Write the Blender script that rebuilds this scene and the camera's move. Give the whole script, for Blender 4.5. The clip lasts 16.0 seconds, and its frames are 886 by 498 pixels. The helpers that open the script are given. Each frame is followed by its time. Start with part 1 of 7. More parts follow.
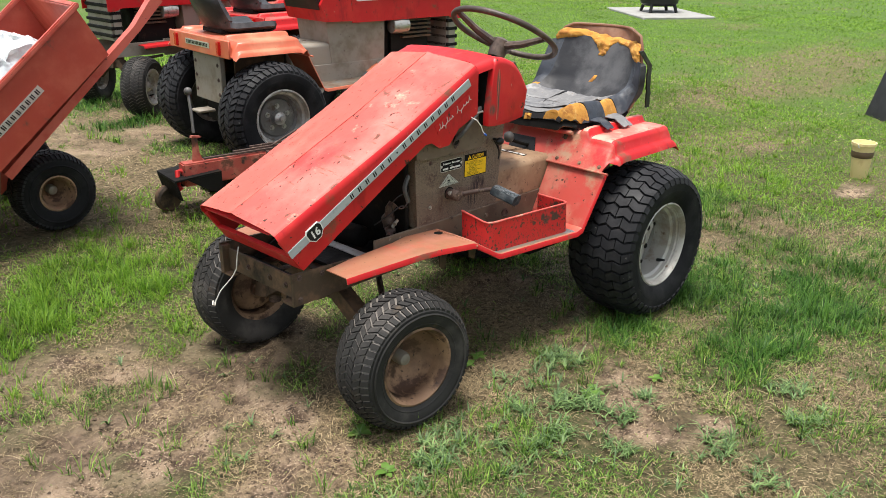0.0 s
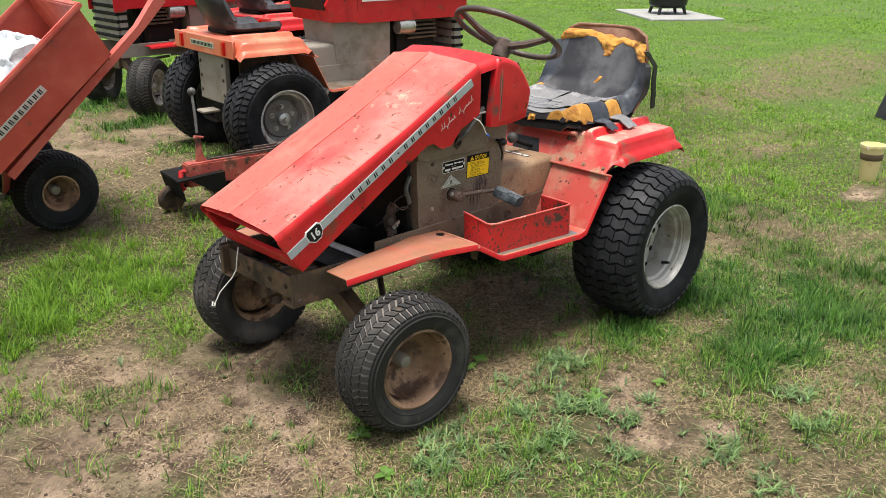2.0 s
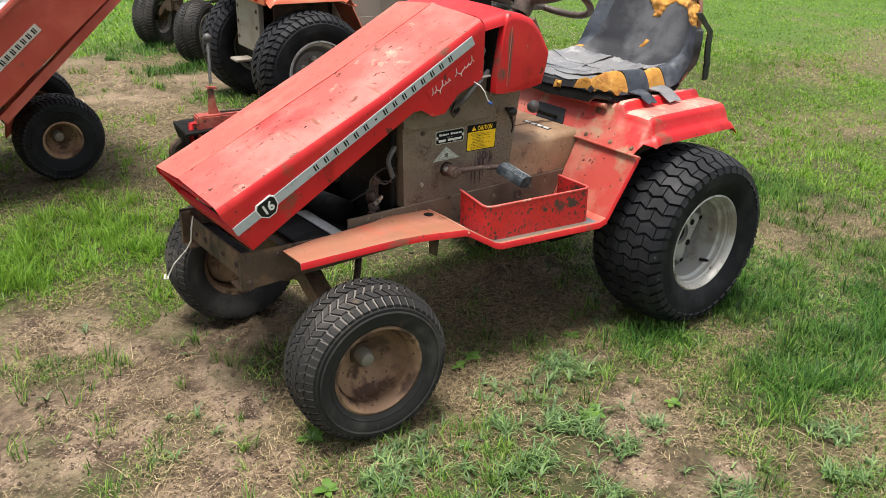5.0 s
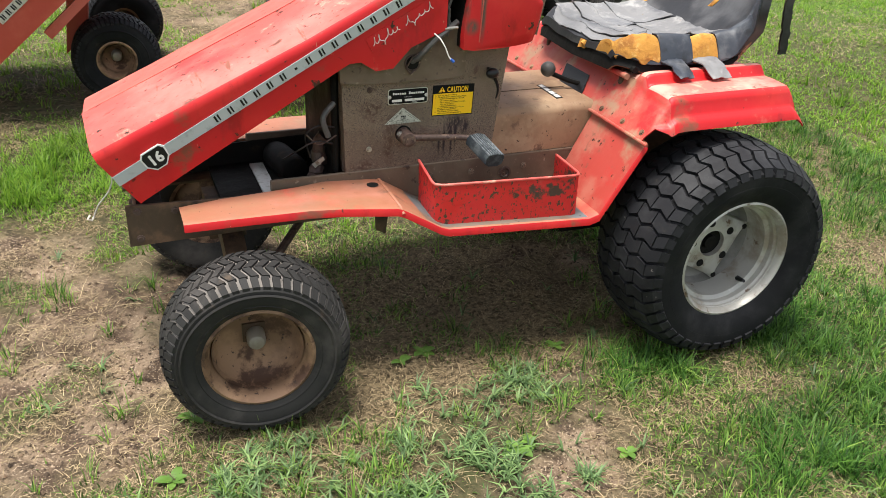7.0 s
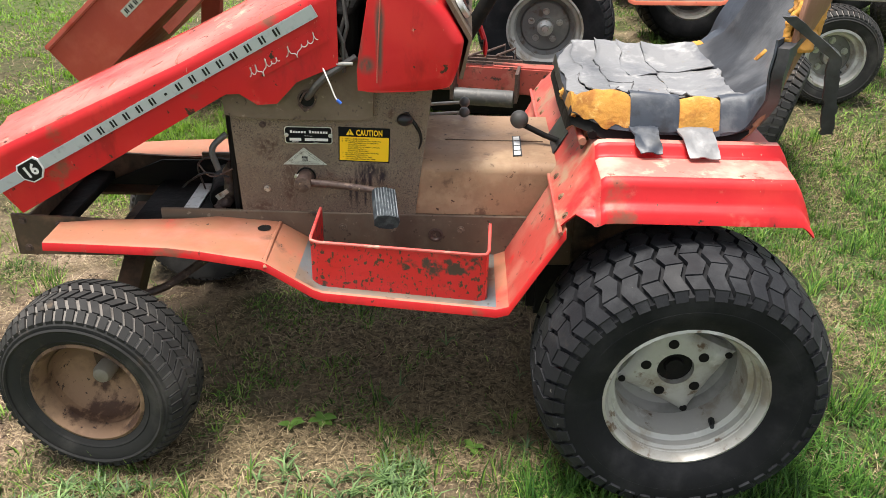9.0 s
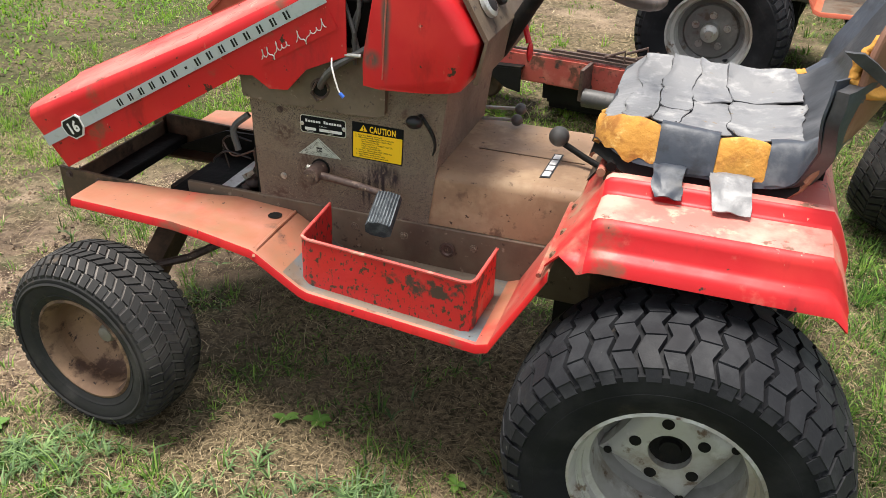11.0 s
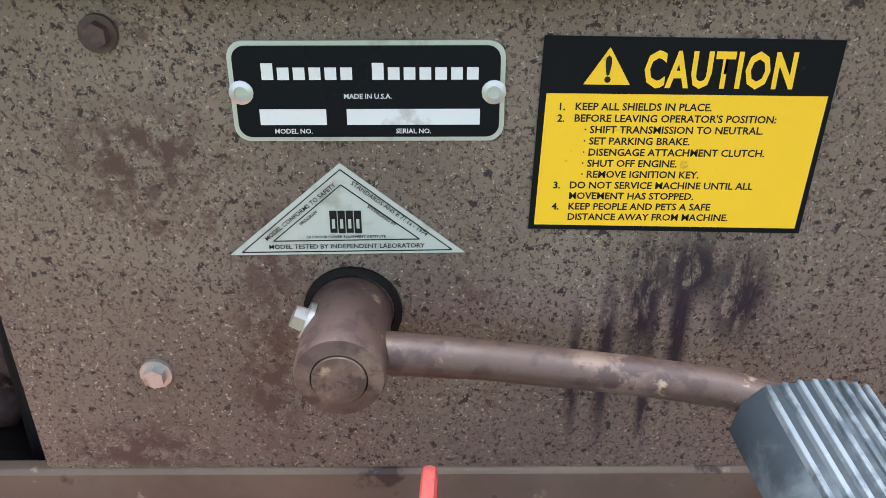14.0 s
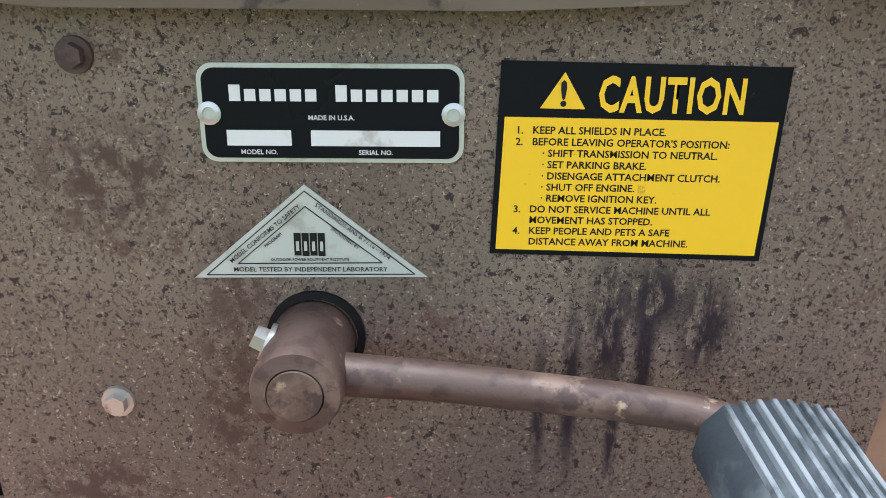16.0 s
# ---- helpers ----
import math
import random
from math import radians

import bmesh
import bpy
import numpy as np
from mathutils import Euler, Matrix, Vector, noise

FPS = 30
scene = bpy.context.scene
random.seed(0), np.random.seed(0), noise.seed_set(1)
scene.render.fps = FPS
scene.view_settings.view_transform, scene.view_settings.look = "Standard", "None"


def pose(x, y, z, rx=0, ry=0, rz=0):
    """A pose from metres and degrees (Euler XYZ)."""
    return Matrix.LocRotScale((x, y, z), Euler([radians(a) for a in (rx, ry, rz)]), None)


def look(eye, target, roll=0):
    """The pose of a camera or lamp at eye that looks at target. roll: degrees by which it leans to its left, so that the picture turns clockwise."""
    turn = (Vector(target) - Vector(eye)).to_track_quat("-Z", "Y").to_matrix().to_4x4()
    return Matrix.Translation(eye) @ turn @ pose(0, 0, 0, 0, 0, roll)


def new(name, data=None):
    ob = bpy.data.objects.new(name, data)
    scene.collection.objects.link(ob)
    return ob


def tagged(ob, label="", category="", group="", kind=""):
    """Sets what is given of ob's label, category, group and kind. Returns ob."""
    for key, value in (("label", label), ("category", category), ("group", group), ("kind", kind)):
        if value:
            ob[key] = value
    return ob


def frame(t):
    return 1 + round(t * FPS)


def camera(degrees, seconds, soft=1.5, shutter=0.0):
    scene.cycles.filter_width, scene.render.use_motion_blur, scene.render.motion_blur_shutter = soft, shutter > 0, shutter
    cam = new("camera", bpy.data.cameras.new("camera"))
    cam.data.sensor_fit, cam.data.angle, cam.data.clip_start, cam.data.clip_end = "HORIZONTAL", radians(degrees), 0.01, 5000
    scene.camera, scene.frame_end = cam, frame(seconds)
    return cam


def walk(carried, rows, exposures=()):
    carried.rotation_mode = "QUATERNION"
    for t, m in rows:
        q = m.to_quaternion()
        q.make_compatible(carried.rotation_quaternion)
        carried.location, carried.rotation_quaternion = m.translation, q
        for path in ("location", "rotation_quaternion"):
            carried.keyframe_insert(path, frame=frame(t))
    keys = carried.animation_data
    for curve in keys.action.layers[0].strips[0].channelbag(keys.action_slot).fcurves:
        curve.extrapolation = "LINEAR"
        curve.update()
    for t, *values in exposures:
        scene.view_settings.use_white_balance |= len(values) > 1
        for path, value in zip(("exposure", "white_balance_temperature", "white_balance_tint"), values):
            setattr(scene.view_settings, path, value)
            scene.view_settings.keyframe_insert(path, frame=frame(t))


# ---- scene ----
cam = camera(55.1, 16.0, 0.55)
PATH = [
    (0, (-1.986, -2.027, 1.381), (-0.654, -0.712, 0.677), 0.2),
    (0.5, (-1.984, -2.027, 1.384), (-0.652, -0.708, 0.687), 0.3),
    (1, (-1.979, -2.029, 1.382), (-0.651, -0.703, 0.692), 0.1),
    (1.5, (-1.969, -2.033, 1.376), (-0.643, -0.704, 0.687), -0.0),
    (2, (-1.956, -2.027, 1.372), (-0.637, -0.697, 0.672), 0.2),
    (2.5, (-1.953, -2.023, 1.375), (-0.64, -0.687, 0.675), 0.2),
    (3, (-1.939, -2.022, 1.369), (-0.631, -0.683, 0.666), 0.2),
    (3.5, (-1.895, -2.02, 1.359), (-0.602, -0.679, 0.631), 0.2),
    (4, (-1.784, -1.97, 1.352), (-0.525, -0.617, 0.589), 0.9),
    (4.2, (-1.728, -1.937, 1.342), (-0.482, -0.576, 0.571), 1.1),
    (6.3, (-1.07, -2.043, 1.314), (-0.175, -0.471, 0.46), 1.8),
    (6.5, (-0.993, -2.02, 1.313), (-0.125, -0.448, 0.433), 2.0),
    (7, (-0.725, -2.001, 1.286), (-0.041, -0.368, 0.355), 2.5),
    (7.5, (-0.482, -1.972, 1.277), (0.055, -0.312, 0.299), 2.5),
    (8, (-0.305, -1.851, 1.288), (0.15, -0.197, 0.259), 2.8),
    (8.5, (-0.067, -1.816, 1.279), (0.167, -0.112, 0.258), 1.7),
    (8.7, (0.068, -1.832, 1.299), (0.19, -0.08, 0.342), 1.1),
    (10.8, (0.723, -1.649, 1.318), (0.196, 0.015, 0.342), 2.3),
    (11, (0.66, -1.589, 1.303), (0.121, 0.058, 0.304), 1.7),
    (11.5, (0.391, -1.365, 1.276), (-0.097, 0.272, 0.235), 0.4),
    (12, (0.248, -1.115, 1.201), (-0.166, 0.503, 0.102), 0.3),
    (12.5, (0.139, -0.834, 1.198), (-0.206, 0.693, -0.047), -1.1),
    (13, (0.048, -0.664, 1.1), (-0.137, 0.847, -0.198), -1.3),
    (13.5, (-0.024, -0.537, 0.867), (-0.08, 1.09, -0.295), -0.6),
    (14, (-0.037, -0.468, 0.757), (-0.032, 1.311, -0.155), -0.1),
    (14.5, (-0.023, -0.469, 0.726), (-0.016, 1.394, -0.002), 0.1),
    (15, (-0.018, -0.479, 0.73), (-0.014, 1.403, 0.053), 0.1),
    (15.5, (-0.016, -0.481, 0.727), (-0.023, 1.408, 0.072), 0.0),
    (16, (-0.019, -0.484, 0.729), (-0.032, 1.395, 0.042), 0.3),
]
walk(cam, [(t, look(eye, target, roll)) for t, eye, target, roll in PATH],
     exposures=[(0, 0.38, 6500, 10), (4, 0.38, 6500, 10), (6.5, 0.46, 6500, 10), (8.5, 0.68, 6500, 10), (11, 0.55, 6500, 10), (12.0, 0.47, 6500, 10), (12.5, 0.42, 6500, 10),
                (13.0, 0.46, 6500, 10), (13.5, 1.08, 6000, 10), (14.0, 1.36, 5550, 9), (14.6, 1.28, 5600, 9), (16, 1.26, 5650, 9)])

# ---- world and sun: bright overcast afternoon ----
SUN_ELEV, SUN_AZ = 81.0, 185.0
world = bpy.data.worlds.new("world")
scene.world = world
world.use_nodes = True
wn = world.node_tree
sky = wn.nodes.new("ShaderNodeTexSky")
sky.sky_type, sky.sun_disc = "NISHITA", False
sky.sun_elevation, sky.sun_rotation = radians(SUN_ELEV), radians(90 - SUN_AZ)
sky.air_density, sky.dust_density, sky.ozone_density = 1.0, 4.0, 1.0
soften = wn.nodes.new("ShaderNodeMixRGB")
soften.inputs[0].default_value = 0.6
soften.inputs[2].default_value = (7.0, 7.2, 7.4, 1)
wn.links.new(sky.outputs[0], soften.inputs[1])
wn.links.new(soften.outputs[0], wn.nodes["Background"].inputs[0])
wn.nodes["Background"].inputs[1].default_value = 0.116
sun_data = bpy.data.lights.new("sun", "SUN")
sun_data.energy, sun_data.angle, sun_data.color = 4.8, radians(22), (1.0, 0.95, 0.88)
sun = new("sun", sun_data)
sx, sy = math.cos(radians(SUN_AZ)), math.sin(radians(SUN_AZ))
sun.matrix_world = look((8 * sx, 8 * sy, 8 * math.tan(radians(SUN_ELEV))), (0, 0, 0))


# ---- materials ----
def material(name, base, layers=(), rough=(0.5, 0.5), metal=0.0, bump=(), coat=0.0, spec=0.5, island=(), objrand=()):
    """layers: (colour, scale, low, high, detail, stretch) laid over the base by noise; bump: (scale, strength) pairs."""
    m = bpy.data.materials.new(name)
    m.use_nodes = True
    nt = m.node_tree
    n, lk = nt.nodes, nt.links
    bsdf = n["Principled BSDF"]
    tc = n.new("ShaderNodeTexCoord")
    col = n.new("ShaderNodeRGB")
    col.outputs[0].default_value = (*base, 1)
    out = col.outputs[0]
    for i, layer in enumerate(layers):
        colour, scale, lo, hi, detail, stretch = layer
        mp = n.new("ShaderNodeMapping")
        mp.inputs["Location"].default_value = (3.1 * i, 1.7 * i, 0.9 * i)
        mp.inputs["Scale"].default_value = stretch
        lk.new(tc.outputs["Object"], mp.inputs[0])
        no = n.new("ShaderNodeTexNoise")
        no.inputs["Scale"].default_value, no.inputs["Detail"].default_value, no.inputs["Roughness"].default_value = scale, detail, 0.62
        lk.new(mp.outputs[0], no.inputs["Vector"])
        mr = n.new("ShaderNodeMapRange")
        mr.interpolation_type = "SMOOTHSTEP"
        mr.inputs["From Min"].default_value, mr.inputs["From Max"].default_value = lo, hi
        lk.new(no.outputs[0], mr.inputs["Value"])
        mx = n.new("ShaderNodeMixRGB")
        lk.new(mr.outputs[0], mx.inputs[0])
        lk.new(out, mx.inputs[1])
        mx.inputs[2].default_value = (*colour, 1)
        out = mx.outputs[0]
    for source, tint in (("island", island), ("object", objrand)):
        if tint:
            node = n.new("ShaderNodeNewGeometry" if source == "island" else "ShaderNodeObjectInfo")
            ramp = n.new("ShaderNodeValToRGB")
            ramp.color_ramp.elements.remove(ramp.color_ramp.elements[0])
            for k, c in enumerate(tint):
                e = ramp.color_ramp.elements.new(k / max(1, len(tint) - 1)) if k < len(tint) - 1 else ramp.color_ramp.elements[-1]
                e.color = (*c, 1)
            lk.new(node.outputs["Random Per Island" if source == "island" else "Random"], ramp.inputs[0])
            mx = n.new("ShaderNodeMixRGB")
            mx.blend_type = "MULTIPLY"
            mx.inputs[0].default_value = 1
            lk.new(out, mx.inputs[1])
            lk.new(ramp.outputs[0], mx.inputs[2])
            out = mx.outputs[0]
    lk.new(out, bsdf.inputs["Base Color"])
    rn = n.new("ShaderNodeTexNoise")
    rn.inputs["Scale"].default_value, rn.inputs["Detail"].default_value = 14, 5
    lk.new(tc.outputs["Object"], rn.inputs["Vector"])
    rr = n.new("ShaderNodeMapRange")
    rr.inputs["From Min"].default_value, rr.inputs["From Max"].default_value = 0.3, 0.7
    rr.inputs["To Min"].default_value, rr.inputs["To Max"].default_value = rough
    lk.new(rn.outputs[0], rr.inputs["Value"])
    lk.new(rr.outputs[0], bsdf.inputs["Roughness"])
    bsdf.inputs["Metallic"].default_value = metal
    bsdf.inputs["Coat Weight"].default_value = coat
    bsdf.inputs["Specular IOR Level"].default_value = spec
    last = None
    for scale, strength in bump:
        bn = n.new("ShaderNodeTexNoise")
        bn.inputs["Scale"].default_value, bn.inputs["Detail"].default_value = scale, 6
        lk.new(tc.outputs["Object"], bn.inputs["Vector"])
        b = n.new("ShaderNodeBump")
        b.inputs["Strength"].default_value, b.inputs["Distance"].default_value = strength, 0.3 / scale
        lk.new(bn.outputs[0], b.inputs["Height"])
        if last:
            lk.new(last, b.inputs["Normal"])
        last = b.outputs[0]
    if last:
        lk.new(last, bsdf.inputs["Normal"])
    return m


EVEN = (1, 1, 1)
DARKRUST, DUST = (0.045, 0.02, 0.012), (0.30, 0.19, 0.11)
RED = material("red_paint", (0.50, 0.010, 0.014),
               [((0.55, 0.022, 0.020), 6, 0.45, 0.7, 4, EVEN), ((0.34, 0.009, 0.012), 17, 0.55, 0.72, 5, (1, 1, 0.4)), ((0.54, 0.07, 0.055), 11, 0.63, 0.72, 7, EVEN),
                ((0.20, 0.06, 0.035), 8, 0.58, 0.70, 9, EVEN), (DARKRUST, 38, 0.645, 0.68, 8, EVEN), ((0.50, 0.20, 0.15), 90, 0.69, 0.73, 5, (1, 1, 0.25)), (DUST, 3.2, 0.62, 0.95, 6, EVEN)], (0.36, 0.58), bump=((60, 0.05), (7, 0.06)), spec=0.38)
# pink holds both faded paint and the sky's sheen on upward faces
FADEDSHEEN = material("sun_faded_red_paint_with_sky_sheen", (0.55, 0.088, 0.074),
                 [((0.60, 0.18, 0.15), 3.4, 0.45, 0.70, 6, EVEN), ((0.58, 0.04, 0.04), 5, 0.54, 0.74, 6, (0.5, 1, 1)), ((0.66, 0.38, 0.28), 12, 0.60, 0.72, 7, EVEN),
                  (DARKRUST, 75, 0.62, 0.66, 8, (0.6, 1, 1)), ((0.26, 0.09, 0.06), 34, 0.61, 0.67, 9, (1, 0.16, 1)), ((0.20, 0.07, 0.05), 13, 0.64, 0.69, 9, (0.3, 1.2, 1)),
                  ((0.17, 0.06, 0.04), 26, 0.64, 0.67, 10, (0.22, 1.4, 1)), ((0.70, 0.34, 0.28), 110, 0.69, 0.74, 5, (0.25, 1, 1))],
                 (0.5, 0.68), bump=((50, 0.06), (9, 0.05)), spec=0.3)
# bonnet's far half: wear, light on that half and sky sheen in one colour
FARSHEEN = material("worn_orange_red_paint_with_sky_sheen", (0.56, 0.105, 0.082),
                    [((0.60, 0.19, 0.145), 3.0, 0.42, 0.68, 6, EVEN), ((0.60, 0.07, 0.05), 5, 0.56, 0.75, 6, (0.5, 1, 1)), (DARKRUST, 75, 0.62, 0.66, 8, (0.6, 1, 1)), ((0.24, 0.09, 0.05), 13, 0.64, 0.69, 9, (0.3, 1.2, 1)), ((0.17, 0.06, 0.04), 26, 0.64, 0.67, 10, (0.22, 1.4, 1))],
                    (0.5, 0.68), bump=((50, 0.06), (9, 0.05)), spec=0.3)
DUSTRED = material("dusty_worn_red_paint", (0.43, 0.060, 0.046),
                   [((0.46, 0.14, 0.10), 7, 0.45, 0.66, 6, EVEN), ((0.55, 0.02, 0.022), 9, 0.54, 0.68, 6, EVEN), ((0.36, 0.21, 0.135), 10, 0.54, 0.70, 8, EVEN), ((0.16, 0.085, 0.055), 16, 0.60, 0.70, 9, EVEN), (DARKRUST, 50, 0.64, 0.68, 8, EVEN)], (0.4, 0.62), bump=((60, 0.08),))
DECKTOP = material("chalky_pink_worn_paint", (0.61, 0.155, 0.125),
                   [((0.62, 0.33, 0.26), 8, 0.42, 0.64, 8, EVEN), ((0.54, 0.06, 0.05), 6, 0.55, 0.68, 8, EVEN), ((0.50, 0.35, 0.26), 20, 0.57, 0.68, 8, EVEN), ((0.20, 0.09, 0.06), 30, 0.61, 0.66, 9, EVEN)], (0.42, 0.62), bump=((60, 0.08),))
FOOT = material("worn_red_footboard_paint", (0.335, 0.130, 0.074),
                [((0.52, 0.07, 0.05), 5, 0.55, 0.70, 5, EVEN), ((0.30, 0.140, 0.076), 9, 0.45, 0.65, 6, EVEN),
                 ((0.38, 0.155, 0.105), 10, 0.46, 0.70, 9, EVEN), ((0.25, 0.14, 0.085), 6, 0.48, 0.72, 9, EVEN), ((0.05, 0.04, 0.035), 7, 0.62, 0.74, 8, EVEN), (DARKRUST, 60, 0.655, 0.69, 6, EVEN)], (0.4, 0.7), bump=((90, 0.1),))
PITTED = material("pitted_red_paint", (0.54, 0.018, 0.018),
                  [((0.07, 0.035, 0.02), 105, 0.555, 0.60, 9, (1, 1, 0.7)), ((0.06, 0.036, 0.026), 15, 0.57, 0.63, 10, EVEN), ((0.30, 0.20, 0.14), 9, 0.60, 0.8, 6, EVEN)], (0.35, 0.65), bump=((60, 0.2),))
RUSTRED = material("rust_eaten_red_paint", (0.40, 0.075, 0.055),
                   [((0.50, 0.17, 0.12), 9, 0.48, 0.66, 7, EVEN), ((0.14, 0.055, 0.035), 14, 0.52, 0.62, 9, EVEN), ((0.05, 0.03, 0.024), 30, 0.58, 0.66, 9, EVEN)], (0.5, 0.75), bump=((60, 0.25),))
WORNTRAY = material("worn_grey_footplate", (0.165, 0.135, 0.105),
                    [((0.13, 0.155, 0.165), 5, 0.50, 0.62, 6, EVEN), ((0.12, 0.07, 0.045), 12, 0.5, 0.66, 8, EVEN), ((0.22, 0.18, 0.13), 26, 0.58, 0.70, 8, EVEN), (DARKRUST, 60, 0.62, 0.70, 6, EVEN)],
                    (0.35, 0.6), 0.2, bump=((70, 0.12),))
BROWN = material("rust_speckled_brown_paint", (0.178, 0.136, 0.097),
                 [((0.215, 0.168, 0.122), 12, 0.4, 0.7, 5, EVEN), ((0.135, 0.100, 0.073), 4.5, 0.48, 0.72, 6, EVEN), ((0.098, 0.066, 0.050), 620, 0.54, 0.58, 6, EVEN),
                  ((0.040, 0.025, 0.021), 430, 0.582, 0.605, 10, (1, 1, 0.85)), ((0.024, 0.015, 0.014), 250, 0.600, 0.622, 12, EVEN), ((0.085, 0.045, 0.032), 30, 0.58, 0.70, 9, EVEN), ((0.36, 0.29, 0.21), 640, 0.625, 0.66, 4, EVEN),
                  ((0.145, 0.085, 0.055), 9, 0.60, 0.76, 8, EVEN)],
                 (0.5, 0.75), 0.0, bump=((430, 1.0), (250, 0.4), (60, 0.1)))
GRIME = material("grimy_brown_frame_paint", (0.122, 0.088, 0.060),
                 [((0.155, 0.116, 0.080), 10, 0.42, 0.66, 6, EVEN), ((0.085, 0.055, 0.038), 6, 0.50, 0.70, 8, EVEN), ((0.045, 0.028, 0.022), 40, 0.60, 0.68, 9, EVEN), ((0.24, 0.19, 0.14), 70, 0.63, 0.70, 6, EVEN)], (0.5, 0.72), bump=((120, 0.2),))
TANLID = material("dusty_tan_cover", (0.32, 0.20, 0.118),
                  [((0.22, 0.135, 0.08), 4, 0.44, 0.66, 6, EVEN), ((0.43, 0.295, 0.18), 9, 0.48, 0.7, 7, EVEN), ((0.15, 0.09, 0.055), 22, 0.60, 0.70, 9, EVEN), (DARKRUST, 70, 0.64, 0.70, 6, EVEN)],
                  (0.5, 0.75), bump=((120, 0.15),))
FRAME = material("grimy_frame_steel", (0.090, 0.062, 0.042),
                 [((0.17, 0.105, 0.065), 14, 0.45, 0.65, 6, EVEN), ((0.02, 0.017, 0.014), 9, 0.5, 0.7, 6, EVEN)], (0.5, 0.8), 0.2, bump=((90, 0.25),), spec=0.25)
# black for oily iron parts, also for gaps and hollows that lie in shade
IRONGAPS = material("oily_black_iron_and_shaded_gaps", (0.010, 0.0095, 0.009), [((0.04, 0.030, 0.02), 16, 0.58, 0.78, 6, EVEN)], (0.5, 0.75), bump=((60, 0.3),), spec=0.12)
RUSTY = material("rusty_steel", (0.088, 0.056, 0.045),
                 [((0.17, 0.115, 0.088), 26, 0.54, 0.68, 6, EVEN), ((0.06, 0.036, 0.032), 90, 0.50, 0.60, 7, EVEN), ((0.33, 0.24, 0.16), 60, 0.62, 0.70, 6, EVEN)],
                 (0.45, 0.7), 0.15, bump=((220, 0.3),))
RIMRUST = material("rusty_wheel_disc", (0.21, 0.125, 0.075),
                   [((0.34, 0.21, 0.125), 7, 0.44, 0.60, 7, EVEN), ((0.085, 0.045, 0.028), 14, 0.5, 0.62, 8, EVEN), ((0.045, 0.026, 0.02), 60, 0.60, 0.66, 7, EVEN)], (0.55, 0.8), 0.1, bump=((80, 0.2),))
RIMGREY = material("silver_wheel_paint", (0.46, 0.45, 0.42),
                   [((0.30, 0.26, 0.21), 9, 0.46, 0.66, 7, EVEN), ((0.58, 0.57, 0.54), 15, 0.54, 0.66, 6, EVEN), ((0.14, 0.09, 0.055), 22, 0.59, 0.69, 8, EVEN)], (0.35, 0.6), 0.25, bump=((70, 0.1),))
# the silver again, darkened for the shade deep inside the rear wheels
RIMSHADE = material("dusty_silver_paint_with_recess_shade", (0.22, 0.215, 0.20), [((0.30, 0.29, 0.27), 10, 0.45, 0.65, 6, EVEN), ((0.12, 0.085, 0.06), 16, 0.55, 0.70, 8, EVEN)], (0.5, 0.7), 0.1, bump=((70, 0.1),))
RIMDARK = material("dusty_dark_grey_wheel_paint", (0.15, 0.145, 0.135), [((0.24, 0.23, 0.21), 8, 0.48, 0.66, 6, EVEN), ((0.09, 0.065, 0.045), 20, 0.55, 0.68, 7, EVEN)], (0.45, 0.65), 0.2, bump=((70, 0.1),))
TYRE = material("weathered_tyre_rubber", (0.011, 0.0115, 0.013),
                [((0.024, 0.024, 0.026), 9, 0.45, 0.68, 5, EVEN), ((0.07, 0.055, 0.04), 13, 0.64, 0.85, 7, EVEN)], (0.55, 0.8), bump=((120, 0.15),), spec=0.13)
TREAD = material("worn_tread_rubber", (0.014, 0.0145, 0.017),
                 [((0.030, 0.031, 0.034), 12, 0.45, 0.68, 6, EVEN), ((0.09, 0.075, 0.058), 15, 0.62, 0.85, 7, EVEN), ((0.15, 0.14, 0.13), 55, 0.68, 0.74, 4, EVEN)], (0.5, 0.75), bump=((120, 0.25),), spec=0.2)
GROOVE = material("dusty_tread_groove", (0.19, 0.175, 0.16), [((0.10, 0.09, 0.08), 12, 0.50, 0.66, 6, EVEN)], (0.8, 0.95), spec=0.15)
TYREFRONT = material("scuffed_tyre_rubber", (0.024, 0.0235, 0.023),
                     [((0.065, 0.06, 0.056), 8, 0.45, 0.7, 6, EVEN), ((0.14, 0.10, 0.065), 12, 0.6, 0.8, 7, EVEN)], (0.6, 0.85), bump=((120, 0.15),), spec=0.22)
RUBBER = material("black_rubber", (0.014, 0.015, 0.018), [((0.06, 0.065, 0.07), 20, 0.5, 0.75, 6, EVEN)], (0.4, 0.65), bump=((80, 0.1),), spec=0.3)
PADWORN = material("chalky_worn_rubber_rib", (0.15, 0.17, 0.185), [((0.05, 0.063, 0.073), 40, 0.45, 0.60, 8, EVEN), ((0.28, 0.30, 0.31), 60, 0.60, 0.70, 7, EVEN)], (0.55, 0.8), bump=((220, 0.3),))
PADRUBBER = material("dusty_bluish_rubber", (0.026, 0.033, 0.040), [((0.085, 0.098, 0.105), 25, 0.48, 0.68, 8, EVEN)], (0.55, 0.8), bump=((160, 0.2),), spec=0.25)
VINYL = material("black_seat_vinyl", (0.026, 0.027, 0.031), [((0.095, 0.096, 0.102), 6, 0.42, 0.7, 6, EVEN)], (0.30, 0.5), bump=((30, 0.12), (140, 0.1)), spec=0.3)
